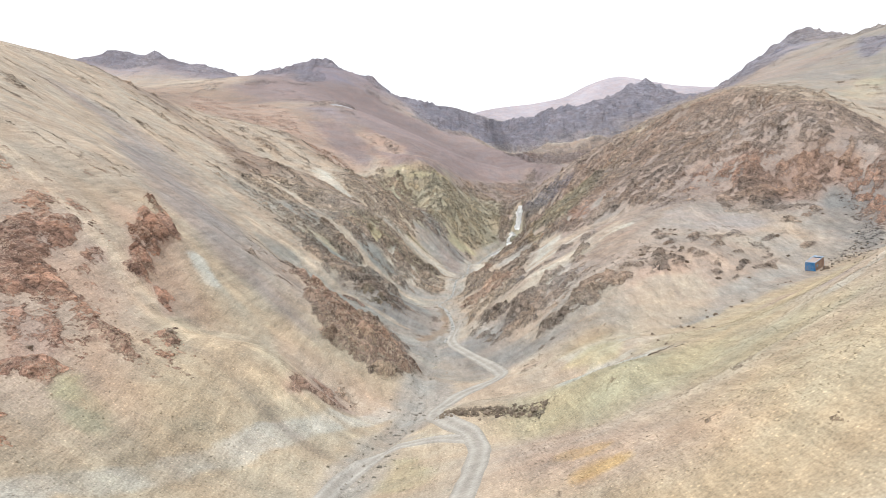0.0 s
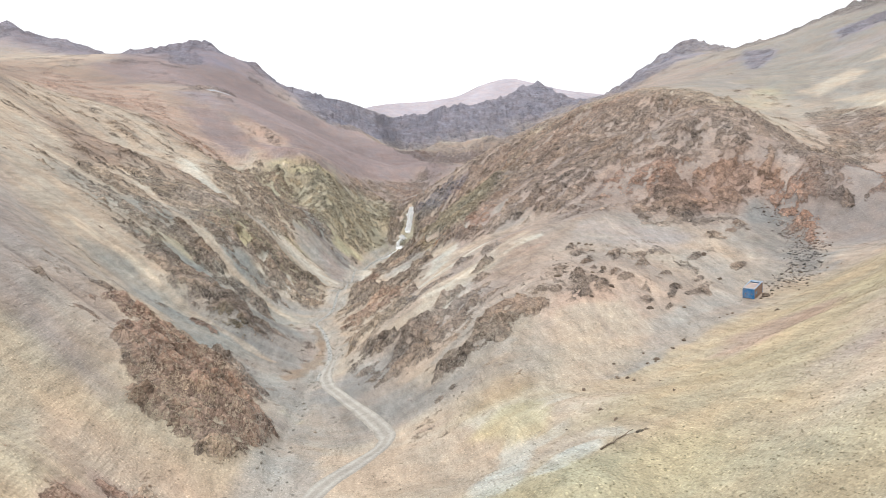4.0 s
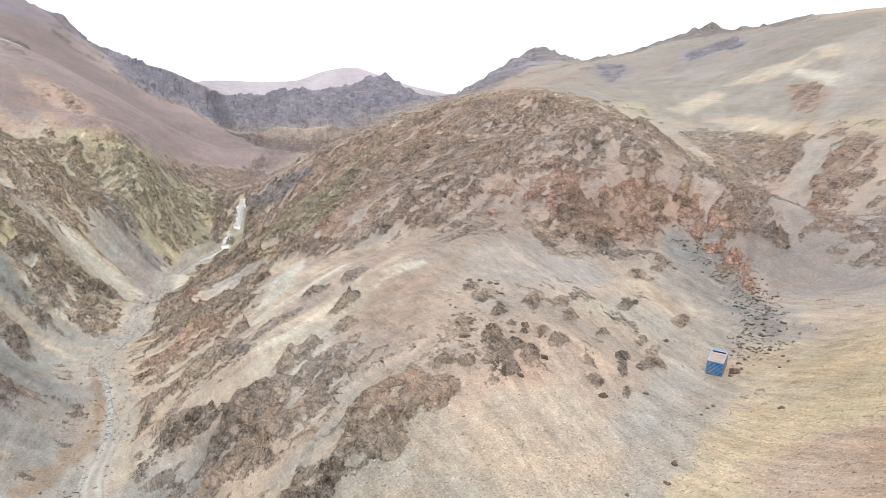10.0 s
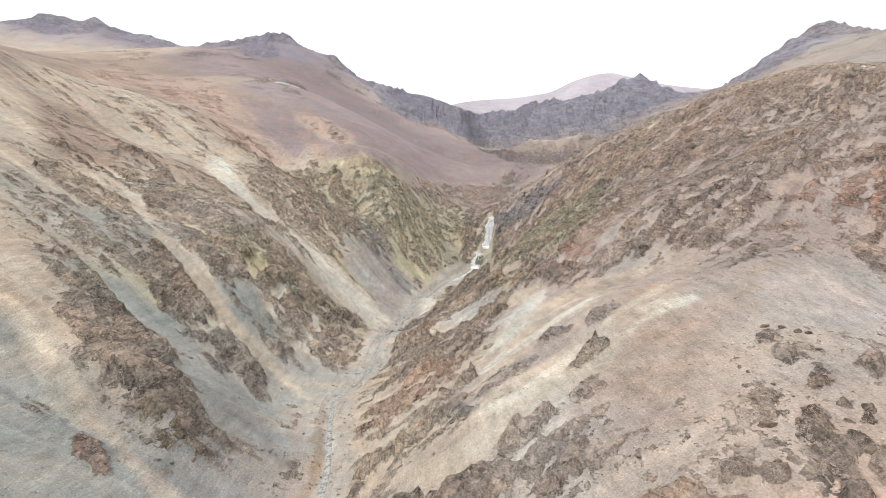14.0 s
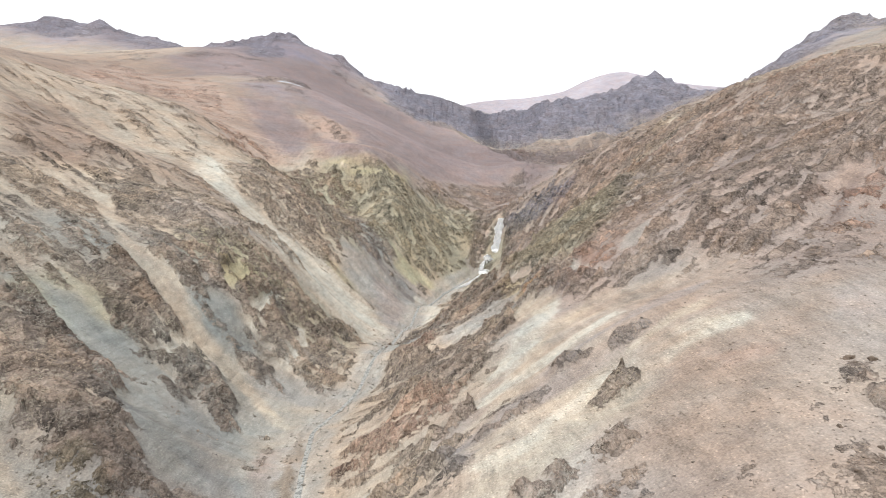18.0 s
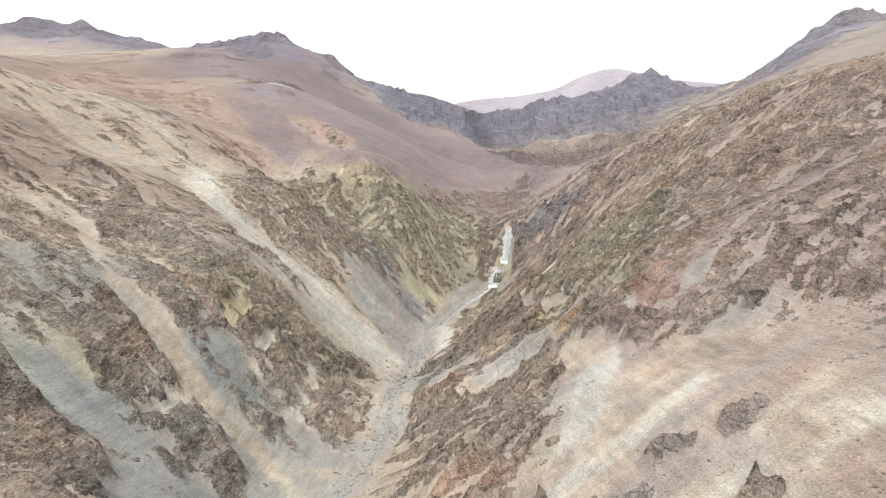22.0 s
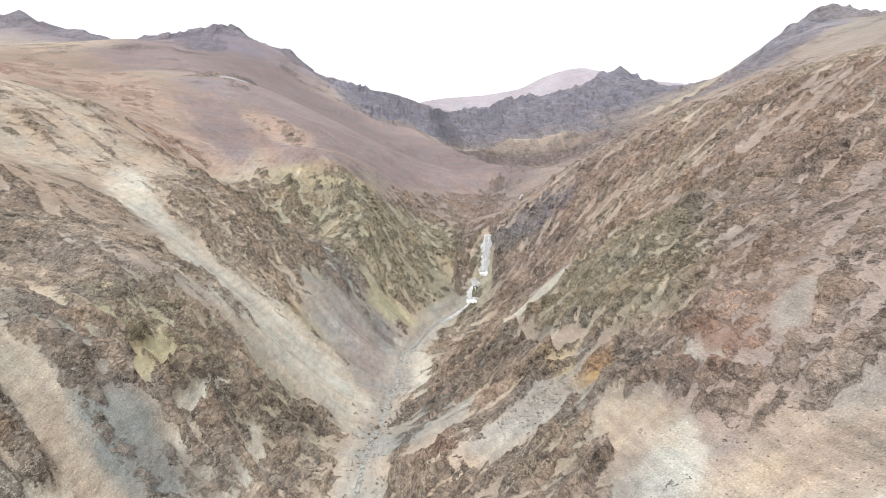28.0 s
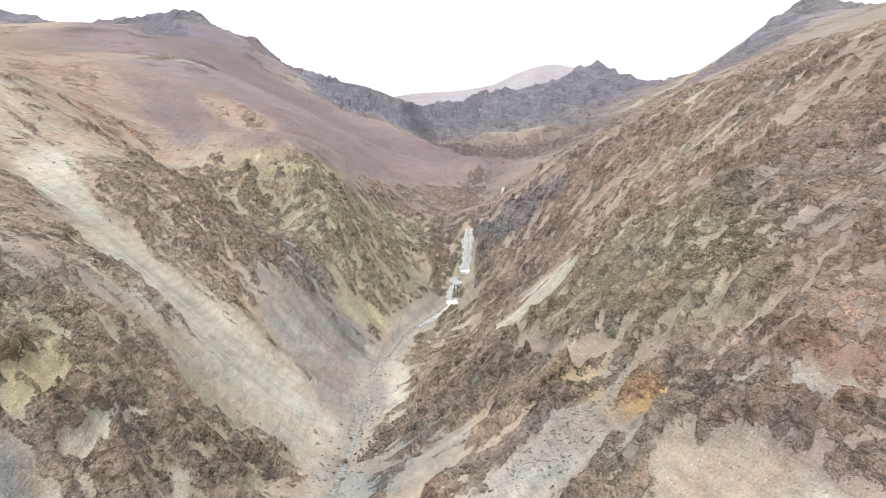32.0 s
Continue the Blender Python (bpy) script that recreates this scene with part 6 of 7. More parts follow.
soil = soil * (1 - w) + w * np.array((0.315, 0.295, 0.258))
for _, kind, _, cut, depth in LAID:
    if kind == "dry_grass":
        w = 0.75 * smooth(-0.6, 0.8, depth)[..., None]
        soil[cut] = soil[cut] * (1 - w) + w * np.array(COLOURS[kind])
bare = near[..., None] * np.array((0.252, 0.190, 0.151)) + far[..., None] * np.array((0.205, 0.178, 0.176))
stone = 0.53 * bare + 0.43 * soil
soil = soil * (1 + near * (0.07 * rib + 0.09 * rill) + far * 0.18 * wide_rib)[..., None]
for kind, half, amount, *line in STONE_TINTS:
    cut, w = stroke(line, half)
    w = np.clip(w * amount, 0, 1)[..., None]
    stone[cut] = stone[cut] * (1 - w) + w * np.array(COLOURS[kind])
for _, _, kind, cut, depth in LAID:
    if kind:
        w = 0.45 * smooth(-0.6, 0.8, depth)[..., None]
        stone[cut] = stone[cut] * (1 - w) + w * np.array(COLOURS[kind])
stone = stone * (1 + near * (0.16 * big_own + 0.18 * small_own) + far * (0.14 * far_own + 0.14 * far_bit_own))[..., None]
warm = (near * (0.6 * big_own + 0.5 * small_own) + far * 0.6 * far_own)[..., None]
stone = stone * (1 + warm * np.array((0.05, 0.0, -0.06)))
# scree runs down the steep slopes in pale and dull trails
open_slope = np.maximum(smooth(16, 8, X), smooth(-4, 8, Y - 101 - 0.67 * (X - 20)))
run = (near * loose * open_slope * smooth(0.14, 0.4, steep))[..., None]
pale_run, dull_run = smooth(0.25, 0.9, trail + 0.7 * wide_trail)[..., None], smooth(0.25, 0.9, -trail - 0.7 * wide_trail)[..., None]
soil = soil * (1 + run * (pale_run * (0.30, 0.30, 0.27) - dull_run * (0.24, 0.25, 0.23)))
side = smooth(-12, 12, X - np.interp(Y, stream_xy[:, 1], stream_xy[:, 0]))

slant = (1 - far) * (1 - 0.75 * smooth(95, 125, X))
soil, stone = soil * (0.968, 1.0, 1.055), stone * (0.95, 1.0, 1.055)


def mesh_sheet():
    ny, nx = X.shape
    co = np.stack([X, Y, Z], -1).reshape(-1, 3).astype(np.float32)
    i = (np.arange(ny - 1)[:, None] * nx + np.arange(nx - 1)[None]).ravel()
    quads = np.stack([i, i + 1, i + nx + 1, i + nx], -1).astype(np.int32)
    me = bpy.data.meshes.new("ground")
    me.vertices.add(len(co))
    me.vertices.foreach_set("co", co.ravel())
    me.loops.add(quads.size)
    me.loops.foreach_set("vertex_index", quads.ravel())
    me.polygons.add(len(quads))
    me.polygons.foreach_set("loop_start", np.arange(0, quads.size, 4, dtype=np.int32))
    me.polygons.foreach_set("use_smooth", (np.maximum(body, level)[:-1, :-1] < 0.35).ravel() | (level[:-1, :-1] > 0.2).ravel())
    me.update(calc_edges=True)
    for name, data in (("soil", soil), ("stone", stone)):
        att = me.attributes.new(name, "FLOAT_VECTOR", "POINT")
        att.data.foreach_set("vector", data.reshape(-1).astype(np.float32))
    for name, data in (("rock", ROCK), ("side", side), ("slant", slant)):
        att = me.attributes.new(name, "FLOAT", "POINT")
        att.data.foreach_set("value", data.ravel().astype(np.float32))
    return me


ground = new("ground", mesh_sheet())
ground.data.materials.append(GROUND)
tagged(ground, "dry mountain valley of tan and grey scree with brown rock ribs", "ground", kind="structure")


def land(x, y):
    """The height of the finished sheet at one place."""
    i, j = min(max(int(np.searchsorted(GX, x)) - 1, 0), len(GX) - 2), min(max(int(np.searchsorted(GY, y)) - 1, 0), len(GY) - 2)
    u, v = (x - GX[i]) / (GX[i + 1] - GX[i]), (y - GY[j]) / (GY[j + 1] - GY[j])
    return float((Z[j, i] * (1 - u) + Z[j, i + 1] * u) * (1 - v) + (Z[j + 1, i] * (1 - u) + Z[j + 1, i + 1] * u) * v)

# ---- things ----


def part(name, bm, material, parent, label=""):
    """Links a bmesh as one mesh object under a thing or under a part."""
    me = bpy.data.meshes.new(name)
    bm.to_mesh(me)
    bm.free()
    me.materials.append(material)
    ob = new(name, me)
    ob.parent = parent
    return tagged(ob, label)


def slab(bm, x0, x1, y0, y1, z0, z1, bevel=0.0):
    """A box between two corners, its edges rounded a little."""
    made = bmesh.ops.create_cube(bm, size=1.0)["verts"]
    for v in made:
        v.co = Vector((x0 + (v.co.x + 0.5) * (x1 - x0), y0 + (v.co.y + 0.5) * (y1 - y0), z0 + (v.co.z + 0.5) * (z1 - z0)))
    if bevel:
        edges = {e for v in made for e in v.link_edges}
        bmesh.ops.bevel(bm, geom=list(edges), offset=bevel, segments=2, affect="EDGES", clamp_overlap=True)
    return bm


def ripple(bm, start, along, up, out, length, height, ribs, depth):
    """A corrugated sheet: ribs run along its length and are stacked up its height."""
    rows, n = [], ribs * 6 + 1
    for i in range(n):
        s = i / (n - 1)
        wave = 0.5 - 0.5 * math.cos(2 * math.pi * ribs * s)
        wave = min(max((wave - 0.25) * 2, 0), 1)
        base = start + up * (s * height) + out * (depth * wave)
        rows.append([bm.verts.new(base + along * (length * k / 6)) for k in range(7)])
    for a, b in zip(rows[:-1], rows[1:]):
        for k in range(6):
            bm.faces.new((a[k], a[k + 1], b[k + 1], b[k]))
    return bm


def ribbon(name, line, half, lift, spacing, seed, ragged, cross=9):
    """A strip that lies on the land along a line."""
    line = np.array(line, float)
    length = np.r_[0, np.cumsum(np.hypot(*np.diff(line, axis=0).T))]
    n = int(length[-1] / spacing) + 1
    s = np.linspace(0, length[-1], n)
    xs, ys = np.interp(s, length, line[:, 0]), np.interp(s, length, line[:, 1])
    for _ in range(int(6 / spacing)):
        xs[1:-1], ys[1:-1] = (xs[:-2] + 2 * xs[1:-1] + xs[2:]) / 4, (ys[:-2] + 2 * ys[1:-1] + ys[2:]) / 4
    tx, ty = np.gradient(xs), np.gradient(ys)
    size = np.hypot(tx, ty)
    nx, ny = -ty / size, tx / size
    left, right = (half * (1 + ragged * fractal(s, s * 0 + edge_no * 31.0, 5, 3, seed)) for edge_no in (1, 2))
    verts, ruts = [], []
    for i in range(n):
        for k in range(cross):
            u = 2 * k / (cross - 1) - 1
            w = u * (left[i] if u < 0 else right[i])
            x, y = xs[i] + nx[i] * w, ys[i] + ny[i] * w
            verts.append((x, y, land(x, y) + lift * (1 if abs(u) < 0.95 else -0.6)))
            ruts.append(math.exp(-((abs(u) - 0.5) / 0.22) ** 2))
    faces = [(i * cross + k, i * cross + k + 1, (i + 1) * cross + k + 1, (i + 1) * cross + k) for i in range(n - 1) for k in range(cross - 1)]
    me = bpy.data.meshes.new(name)
    me.from_pydata(verts, [], faces)
    me.attributes.new("rut", "FLOAT", "POINT").data.foreach_set("value", np.array(ruts, np.float32))
    me.polygons.foreach_set("use_smooth", np.ones(len(faces), bool))
    return new(name, me)


# the road and the brook on the valley floor
road = tagged(ribbon("road", road_line, 1.35, 0.10, 0.7, 7, 0.18, 13), "pale graded gravel road with two wheel ruts", "road", kind="structure")
road.data.materials.append(ROAD)
branch = tagged(ribbon("road_branch", branch_line, 1.1, 0.09, 0.7, 17, 0.3, 9), "faint pale gravel track branching off the road", "road", kind="structure")
branch.data.materials.append(ROAD)
brook = tagged(ribbon("water", [(-0.5, 166), (2, 180), (2, 195), (-2, 231), (3, 256), (7, 301), (11, 335), (14, 366), (22, 392), (33, 407)], 0.45, 0.10, 0.8, 9, 0.6),
               "narrow shallow brook with icy stones on the valley floor", "brook", kind="structure")
brook.data.materials.append(BROOK)


def truck_box():
    """An old metal truck body, left tilted on the slope: its front end is at the origin, its length runs along +y."""
    w, l, h = 2.04, 4.1, 1.95
    box = tagged(new("truck_box"), "abandoned blue corrugated metal truck box tilted on scree", "truck box")
    X1, Y1, Z1 = Vector((1, 0, 0)), Vector((0, 1, 0)), Vector((0, 0, 1))
    part("floor_pan", slab(bmesh.new(), -w / 2 + 0.03, w / 2 - 0.03, 0.03, l - 0.03, -0.12, 0.08, 0.02), RUSTY, box, "rusty steel floor pan")
    for name, x, y0, y1 in (("skid", -0.5, 0.1, l - 0.1), ("skid", 0.5, 0.1, l - 0.1)):
        part(name, slab(bmesh.new(), x - 0.06, x + 0.06, y0, y1, -0.30, -0.121, 0.015), RUSTY, box)
    front = part("front_wall", ripple(slab(bmesh.new(), -w / 2 + 0.06, w / 2 - 0.06, 0.03, 0.07, 0.083, h - 0.083), Vector((-w / 2 + 0.07, 0.026, 0.1)), X1, Z1, -Y1, w - 0.14, h - 0.2, 9, 0.045), BLUE, box)
    for x in (-0.55, 0.5):
        part("hinge", slab(bmesh.new(), x, x + 0.12, -0.045, -0.022, 0.9, 1.0, 0.006), RUSTY, front)
    part("rear_wall", ripple(slab(bmesh.new(), -w / 2 + 0.06, w / 2 - 0.06, l - 0.07, l - 0.03, 0.083, h - 0.083), Vector((w / 2 - 0.07, l - 0.026, 0.1)), -X1, Z1, Y1, w - 0.14, h - 0.2, 9, 0.045), BLUE, box)
    part("side_wall", ripple(slab(bmesh.new(), -w / 2 + 0.03, -w / 2 + 0.07, 0.08, l - 0.08, 0.083, h - 0.083), Vector((-w / 2 + 0.026, l - 0.09, 0.1)), -Y1, Z1, -X1, l - 0.18, h - 0.2, 9, 0.04), BLUE, box)
    worn = part("side_wall", ripple(slab(bmesh.new(), w / 2 - 0.07, w / 2 - 0.03, 0.08, l - 0.08, 0.083, h - 0.083), Vector((w / 2 - 0.026, 0.09, 0.1)), Y1, Z1, X1, l - 0.18, h - 0.2, 7, 0.04), RUSTY, box, "rust-brown worn side wall")
    part("patch", slab(bmesh.new(), w / 2 + 0.02, w / 2 + 0.032, 0.5, 1.3, 0.7, 1.3, 0.004), LIGHT_BLUE, worn)
    for x in (-w / 2, w / 2 - 0.09):
        for y in (0.0, l - 0.09):
            part("corner_post", slab(bmesh.new(), x, x + 0.09, y, y + 0.09, -0.05, h - 0.02, 0.012), BLUE, box)
    rim = 0.17
    for x0, x1, y0, y1 in ((-w / 2 - 0.01, w / 2 + 0.01, -0.03, rim + 0.06), (-w / 2 - 0.01, w / 2 + 0.01, l - rim - 0.05, l + 0.02), (-w / 2 - 0.01, -w / 2 + rim, rim + 0.063, l - rim - 0.053), (w / 2 - rim, w / 2 + 0.01, rim + 0.063, l - rim - 0.053)):
        part("roof_rail", slab(bmesh.new(), x0, x1, y0, y1, h - 0.08, h + 0.02, 0.02), LIGHT_BLUE, box, "faded pale blue roof rail")
    roof = part("roof", slab(bmesh.new(), -w / 2 + rim + 0.003, w / 2 - rim - 0.003, rim + 0.066, l - 1.05, h - 0.07, h - 0.035, 0.008), DUSTY, box, "dusty tan roof sheet")
    for k in range(4):
        y = 0.55 + 0.62 * k
        part("roof_seam", slab(bmesh.new(), -w / 2 + rim + 0.02, w / 2 - rim - 0.02, y, y + 0.03, h - 0.034, h - 0.02, 0.004), DUSTY, roof)
    part("roof_strip", slab(bmesh.new(), -w / 2 + rim + 0.003, w / 2 - rim - 0.003, l - 0.62, l - rim - 0.056, h - 0.07, h - 0.03, 0.008), LIGHT_BLUE, box)
    # a near-black sheet below the roof opening paints the shade inside
    part("opening_shade", slab(bmesh.new(), -w / 2 + rim + 0.05, w / 2 - rim - 0.05, l - 1.04, l - 0.63, 0.4, 0.45, 0.01), INSIDE_SHADE, box, "near-black sheet for the shade inside the roof opening")
    return box


box = truck_box()
box.matrix_basis = pose(75.39, 144.95, -6.19 , 17.6, 7.1, -51)


def boulder_mesh(name, seed, flat):
    """One angular, weathered boulder about a metre wide."""
    rng = random.Random(seed)
    bm = bmesh.new()
    bmesh.ops.create_icosphere(bm, subdivisions=3, radius=0.5)
    cuts = [(Vector((rng.gauss(0, 1), rng.gauss(0, 1), rng.gauss(0, 0.8))).normalized(), rng.uniform(0.26, 0.42)) for _ in range(11)]
    for v in bm.verts:
        for normal, far_out in cuts:
            over = v.co.dot(normal) - far_out
            if over > 0:
                v.co -= normal * over * 0.92
        n = noise.fractal(v.co * 3.2 + Vector((seed, 0, 0)), 0.6, 2.0, 4)
        v.co += v.co.normalized() * 0.13 * n
        v.co.z *= flat
        v.co.x *= 1.12
    me = bpy.data.meshes.new(name)
    bm.to_mesh(me)
    bm.free()
    return me


def set_boulders(spots_here, name, label, group, material, seed, flat=0.72):
    rng = random.Random(seed)
    shapes = [boulder_mesh(name, seed * 10 + k, flat * rng.uniform(0.85, 1.15)) for k in range(5)]
    for me in shapes:
        me.materials.append(material)
    for x, y, size in spots_here:
        ob = tagged(new(name, rng.choice(shapes)), label, "rock", group)
        low = min(land(x + size * 0.3 * a, y + size * 0.3 * b) for a in (-1, 1) for b in (-1, 1))
        ob.matrix_basis = pose(x, y, low + 0.12 * size * flat, rng.uniform(-14, 14), rng.uniform(-14, 14), rng.uniform(0, 360)) @ Matrix.Diagonal((size * 0.62, size * rng.uniform(0.4, 0.62), size * 0.75, 1))


STREAM_STONES = [(6.6, 299.6, 2.2), (5.5, 304.6, 1.2), (7.6, 310.2, 1.0), (9.5, 311.9, 1.0), (5.1, 292.0, 1.3), (6.5, 289.0, 1.4), (10.6, 319.3, 0.9), (11.5, 312.6, 0.9), (9.5, 329.1, 0.8), (4.3, 307.9, 0.8), (7.1, 315.7, 0.7), (8.3, 303.6, 1.0), (4.1, 287.5, 1.0), (5.1, 334.5, 0.6), (9.7, 340.3, 0.6)]
HILL_ROCKS = [(43.5, 154.1, 2.4), (52.4, 154.6, 2.6), (45.7, 151.0, 1.0), (47.0, 151.4, 1.3), (46.7, 150.0, 1.1), (49.7, 153.1, 1.4), (49.1, 148.8, 2.0), (41.6, 148.2, 2.6), (38.9, 149.5, 3.0), (38.3, 144.0, 1.3), (45.8, 143.8, 1.8), (50.7, 146.8, 2.2), (55.0, 166.7, 1.4), (54.4, 172.9, 1.6), (55.4, 171.5, 1.9), (52.9, 173.7, 1.7), (56.3, 170.9, 1.3), (47.3, 160.6, 1.0), (44.5, 158.5, 1.1), (52.1, 159.8, 1.3), (60.7, 164.7, 1.2), (37.7, 149.1, 1.2), (48.1, 154.8, 0.9), (46.5, 164.1, 0.9)]
GULLY_ROCKS = [(53.6, 126.8, 1.5), (50.4, 123.9, 0.9), (46.3, 120.6, 1.5), (44.5, 119.6, 0.9), (40.6, 121.7, 0.9), (45.9, 123.9, 0.8), (54.5, 140.0, 2.2), (60.8, 140.3, 1.2), (58.9, 141.2, 1.0), (52.3, 154.4, 1.6), (47.8, 152.4, 1.2), (46.5, 150.1, 0.9), (41.5, 148.6, 1.5), (78.8, 166.1, 2.2), (75.7, 154.8, 1.5), (85.3, 142.8, 1.2), (91.8, 145.9, 1.1), (89.5, 145.0, 0.9), (93.5, 144.7, 0.8), (70.8, 130.0, 1.3), (86.9, 146.4, 1.2), (84.8, 148.0, 0.9)]
BOX_ROCKS = [(78.2, 144.0, 2.6), (77.0, 143.7, 1.2), (79.6, 144.4, 1.0), (82.1, 146.2, 0.9), (84.7, 146.7, 1.0), (87.0, 148.5, 1.0), (89.4, 150.1, 1.2), (91.5, 151.7, 0.9), (82.0, 140.4, 0.9), (84.0, 140.8, 0.8), (66.8, 135.8, 0.9), (65.6, 135.5, 0.7), (63.6, 134.3, 0.6), (88.3, 151.6, 1.0), (90.7, 152.8, 0.9), (90.3, 154.4, 0.8)]
LOW_ROCKS = [(50.3, 124.2, 0.8), (45.8, 120.0, 0.8), (39.0, 116.7, 1.2), (40.3, 114.4, 0.9), (41.9, 110.7, 0.6), (33.2, 113.4, 1.0), (37.8, 99.1, 0.7), (59.8, 113.0, 0.6), (29.7, 95.1, 1.0), (30.1, 100.1, 0.8), (40.0, 115.9, 0.9), (26.1, 99.0, 0.5)]
FRONT_ROCKS = [(0.5, 85.7, 1.2), (1.9, 85.4, 1.5), (3.2, 84.9, 1.6), (4.6, 83.3, 1.4), (5.7, 81.8, 1.2), (7.3, 81.9, 1.4), (8.6, 81.1, 1.2), (9.9, 81.1, 1.0), (3.7, 82.0, 1.0), (-13.7, 99.2, 1.2), (-15.1, 100.6, 0.9), (-37.9, 91.5, 0.8), (-36.3, 78.9, 1.6), (-33.8, 86.3, 1.8), (-41.2, 69.6, 2.0), (-40.4, 65.9, 2.2), (-41.4, 88.1, 1.1), (-51.2, 96.4, 1.6), (-21.0, 112.2, 0.9), (-14.4, 88.5, 0.6)]
set_boulders(STREAM_STONES, "stream_boulder", "dark angular boulder lying on pale stream gravel", "boulders in the stream bed", BOULDER, 11)
set_boulders(HILL_ROCKS, "rock_outcrop", "low dark brown rock outcrop breaking through hillside scree", "outcrops on the hillside", BOULDER, 12, 0.6)
set_boulders(GULLY_ROCKS, "gully_rock", "brown weathered rock half buried in a scree gully", "rocks of the gully", BOULDER, 13)
set_boulders(BOX_ROCKS, "fallen_rock", "grey-brown fallen rock beside the abandoned blue box", "rocks round the blue box", BOULDER, 14)
set_boulders(LOW_ROCKS, "small_boulder", "small dark boulder on smooth ochre soil", "boulders on the ochre slope", BOULDER, 15)
set_boulders(FRONT_ROCKS, "roadside_rock", "rough brown rock on the slope above the road", "rocks above the road", BOULDER, 16)


def dead_branch(x, y):
    """A grey forked branch lying on the slope."""
    rng = random.Random(5)
    thing = tagged(new("dead_branch"), "thin grey dead branch lying on tan gravel", "branch")
    thing.matrix_basis = pose(x, y, land(x, y) + 0.1, 0, 0, 10)

    def limb(points, r0, r1):
        bm, rings = bmesh.new(), []
        for i, p in enumerate(points):
            r = r0 + (r1 - r0) * i / (len(points) - 1)
            rings.append([bm.verts.new((p[0], p[1] + r * math.cos(k * math.pi / 3), p[2] + r * math.sin(k * math.pi / 3))) for k in range(6)])
        for a, b in zip(rings[:-1], rings[1:]):
            for k in range(6):
                bm.faces.new((a[k], a[(k + 1) % 6], b[(k + 1) % 6], b[k]))
        return bm

    def on(px, py):
        return (px, py, land(x + px, y + py) - land(x, y) + rng.uniform(0.0, 0.12))

    part("stem", limb([on(0.55 * k - 2.6, 0.25 * k - 1 + rng.uniform(-0.1, 0.1)) for k in range(9)], 0.09, 0.03), WOOD, thing)
    part("twig", limb([on(-1.0 + 0.35 * k, -0.3 + 0.42 * k) for k in range(5)], 0.05, 0.02), WOOD, thing)
    part("twig", limb([on(0.3 + 0.4 * k, 0.3 - 0.1 * k) for k in range(4)], 0.04, 0.015), WOOD, thing)


dead_branch(27.0, 87.5)


def ice_fall(name, label, top, bottom, width, seed, lips, gap=False):
    """A frozen waterfall: a lumpy curtain down the cliff, hanging columns and an apron at its foot."""
    rng = random.Random(seed)
    thing = tagged(new(name), label, "frozen waterfall")
    top, bottom = Vector(top), Vector(bottom)
    thing.matrix_basis = Matrix.Translation(bottom)
    down = top - bottom
    across = Vector((down.y, -down.x, 0)).normalized()
    out = across.cross(down).normalized()
    if out.y > 0:
        out = -out
    if out.z < 0:
        out.z = abs(out.z)
    nu, nv = 22, 34
    bm = bmesh.new()
    rows = []
    for j in range(nv + 1):
        v = j / nv
        edges = [width * (0.40 - 0.10 * v + 0.34 * noise.fractal(Vector((seed + 9.0 * k, v * 3.4, 0.0)), 0.8, 2.0, 3)) for k in (0, 1)]
        row = []
        for i in range(nu + 1):
            u = 2 * i / nu - 1
            p = down * v + across * (u * edges[u > 0])
            flute = noise.fractal(Vector((u * 3.2, v * 1.3, seed)), 0.9, 2.0, 4)
            ledge = noise.fractal(Vector((u * 0.9, v * 4.5, seed + 5.0)), 0.8, 2.0, 3)
            p += out * (0.75 * (1 - abs(u) ** 3) + 0.45 * flute + 0.45 * ledge)
            p += across * (0.35 * ledge)
            row.append(bm.verts.new(p))
        rows.append(row)
    for j, (a, b) in enumerate(zip(rows[:-1], rows[1:])):
        for i in range(nu):
            if gap and 0.05 < j / nv < 0.62 and noise.noise(Vector((i * 0.22, j * 0.06, seed))) + (i / nu - 0.45) * 1.5 > 0.15:
                continue
            bm.faces.new((a[i], a[i + 1], b[i + 1], b[i]))
    bmesh.ops.solidify(bm, geom=bm.faces[:], thickness=0.4)
    part("curtain", bm, ICE, thing)
    for k in range(lips):
        bm = bmesh.new()
        u, v, size = rng.uniform(-0.3, 0.3), rng.uniform(0.25, 0.95), rng.uniform(0.2, 0.45)
        long = rng.uniform(1.2, 3.2) * min(1, down.z / 9)
        bmesh.ops.create_cone(bm, cap_ends=True, segments=8, radius1=0.05, radius2=size, depth=long)
        bmesh.ops.subdivide_edges(bm, edges=[e for e in bm.edges if abs(e.verts[0].co.z - e.verts[1].co.z) > 0.5], cuts=5)
        at = down * v + across * (u * width) + out * 0.75
        for q in bm.verts:
            q.co += 0.12 * noise.noise_vector(q.co * 2 + Vector((k, seed, 0)))
            q.co += at - Vector((0, 0, long * 0.4))
        part("ice_column", bm, ICE, thing)
    bm = bmesh.new()
    bmesh.ops.create_icosphere(bm, subdivisions=4, radius=1.0)
    for q in bm.verts:
        q.co *= 1 + 0.35 * noise.fractal(q.co * 1.6 + Vector((seed, 2, 0)), 0.8, 2.0, 4)
        q.co = across * (q.co.x * width * 0.34) + Vector((0, -1, -0.5)).normalized() * (q.co.y * width * 0.3) + Vector((0, 0, q.co.z * 0.8 - 0.35))
    part("apron", bm, ICE, thing)
    return thing


def down_to(x, y, lift):
    return (x, y, land(x, y) + lift)


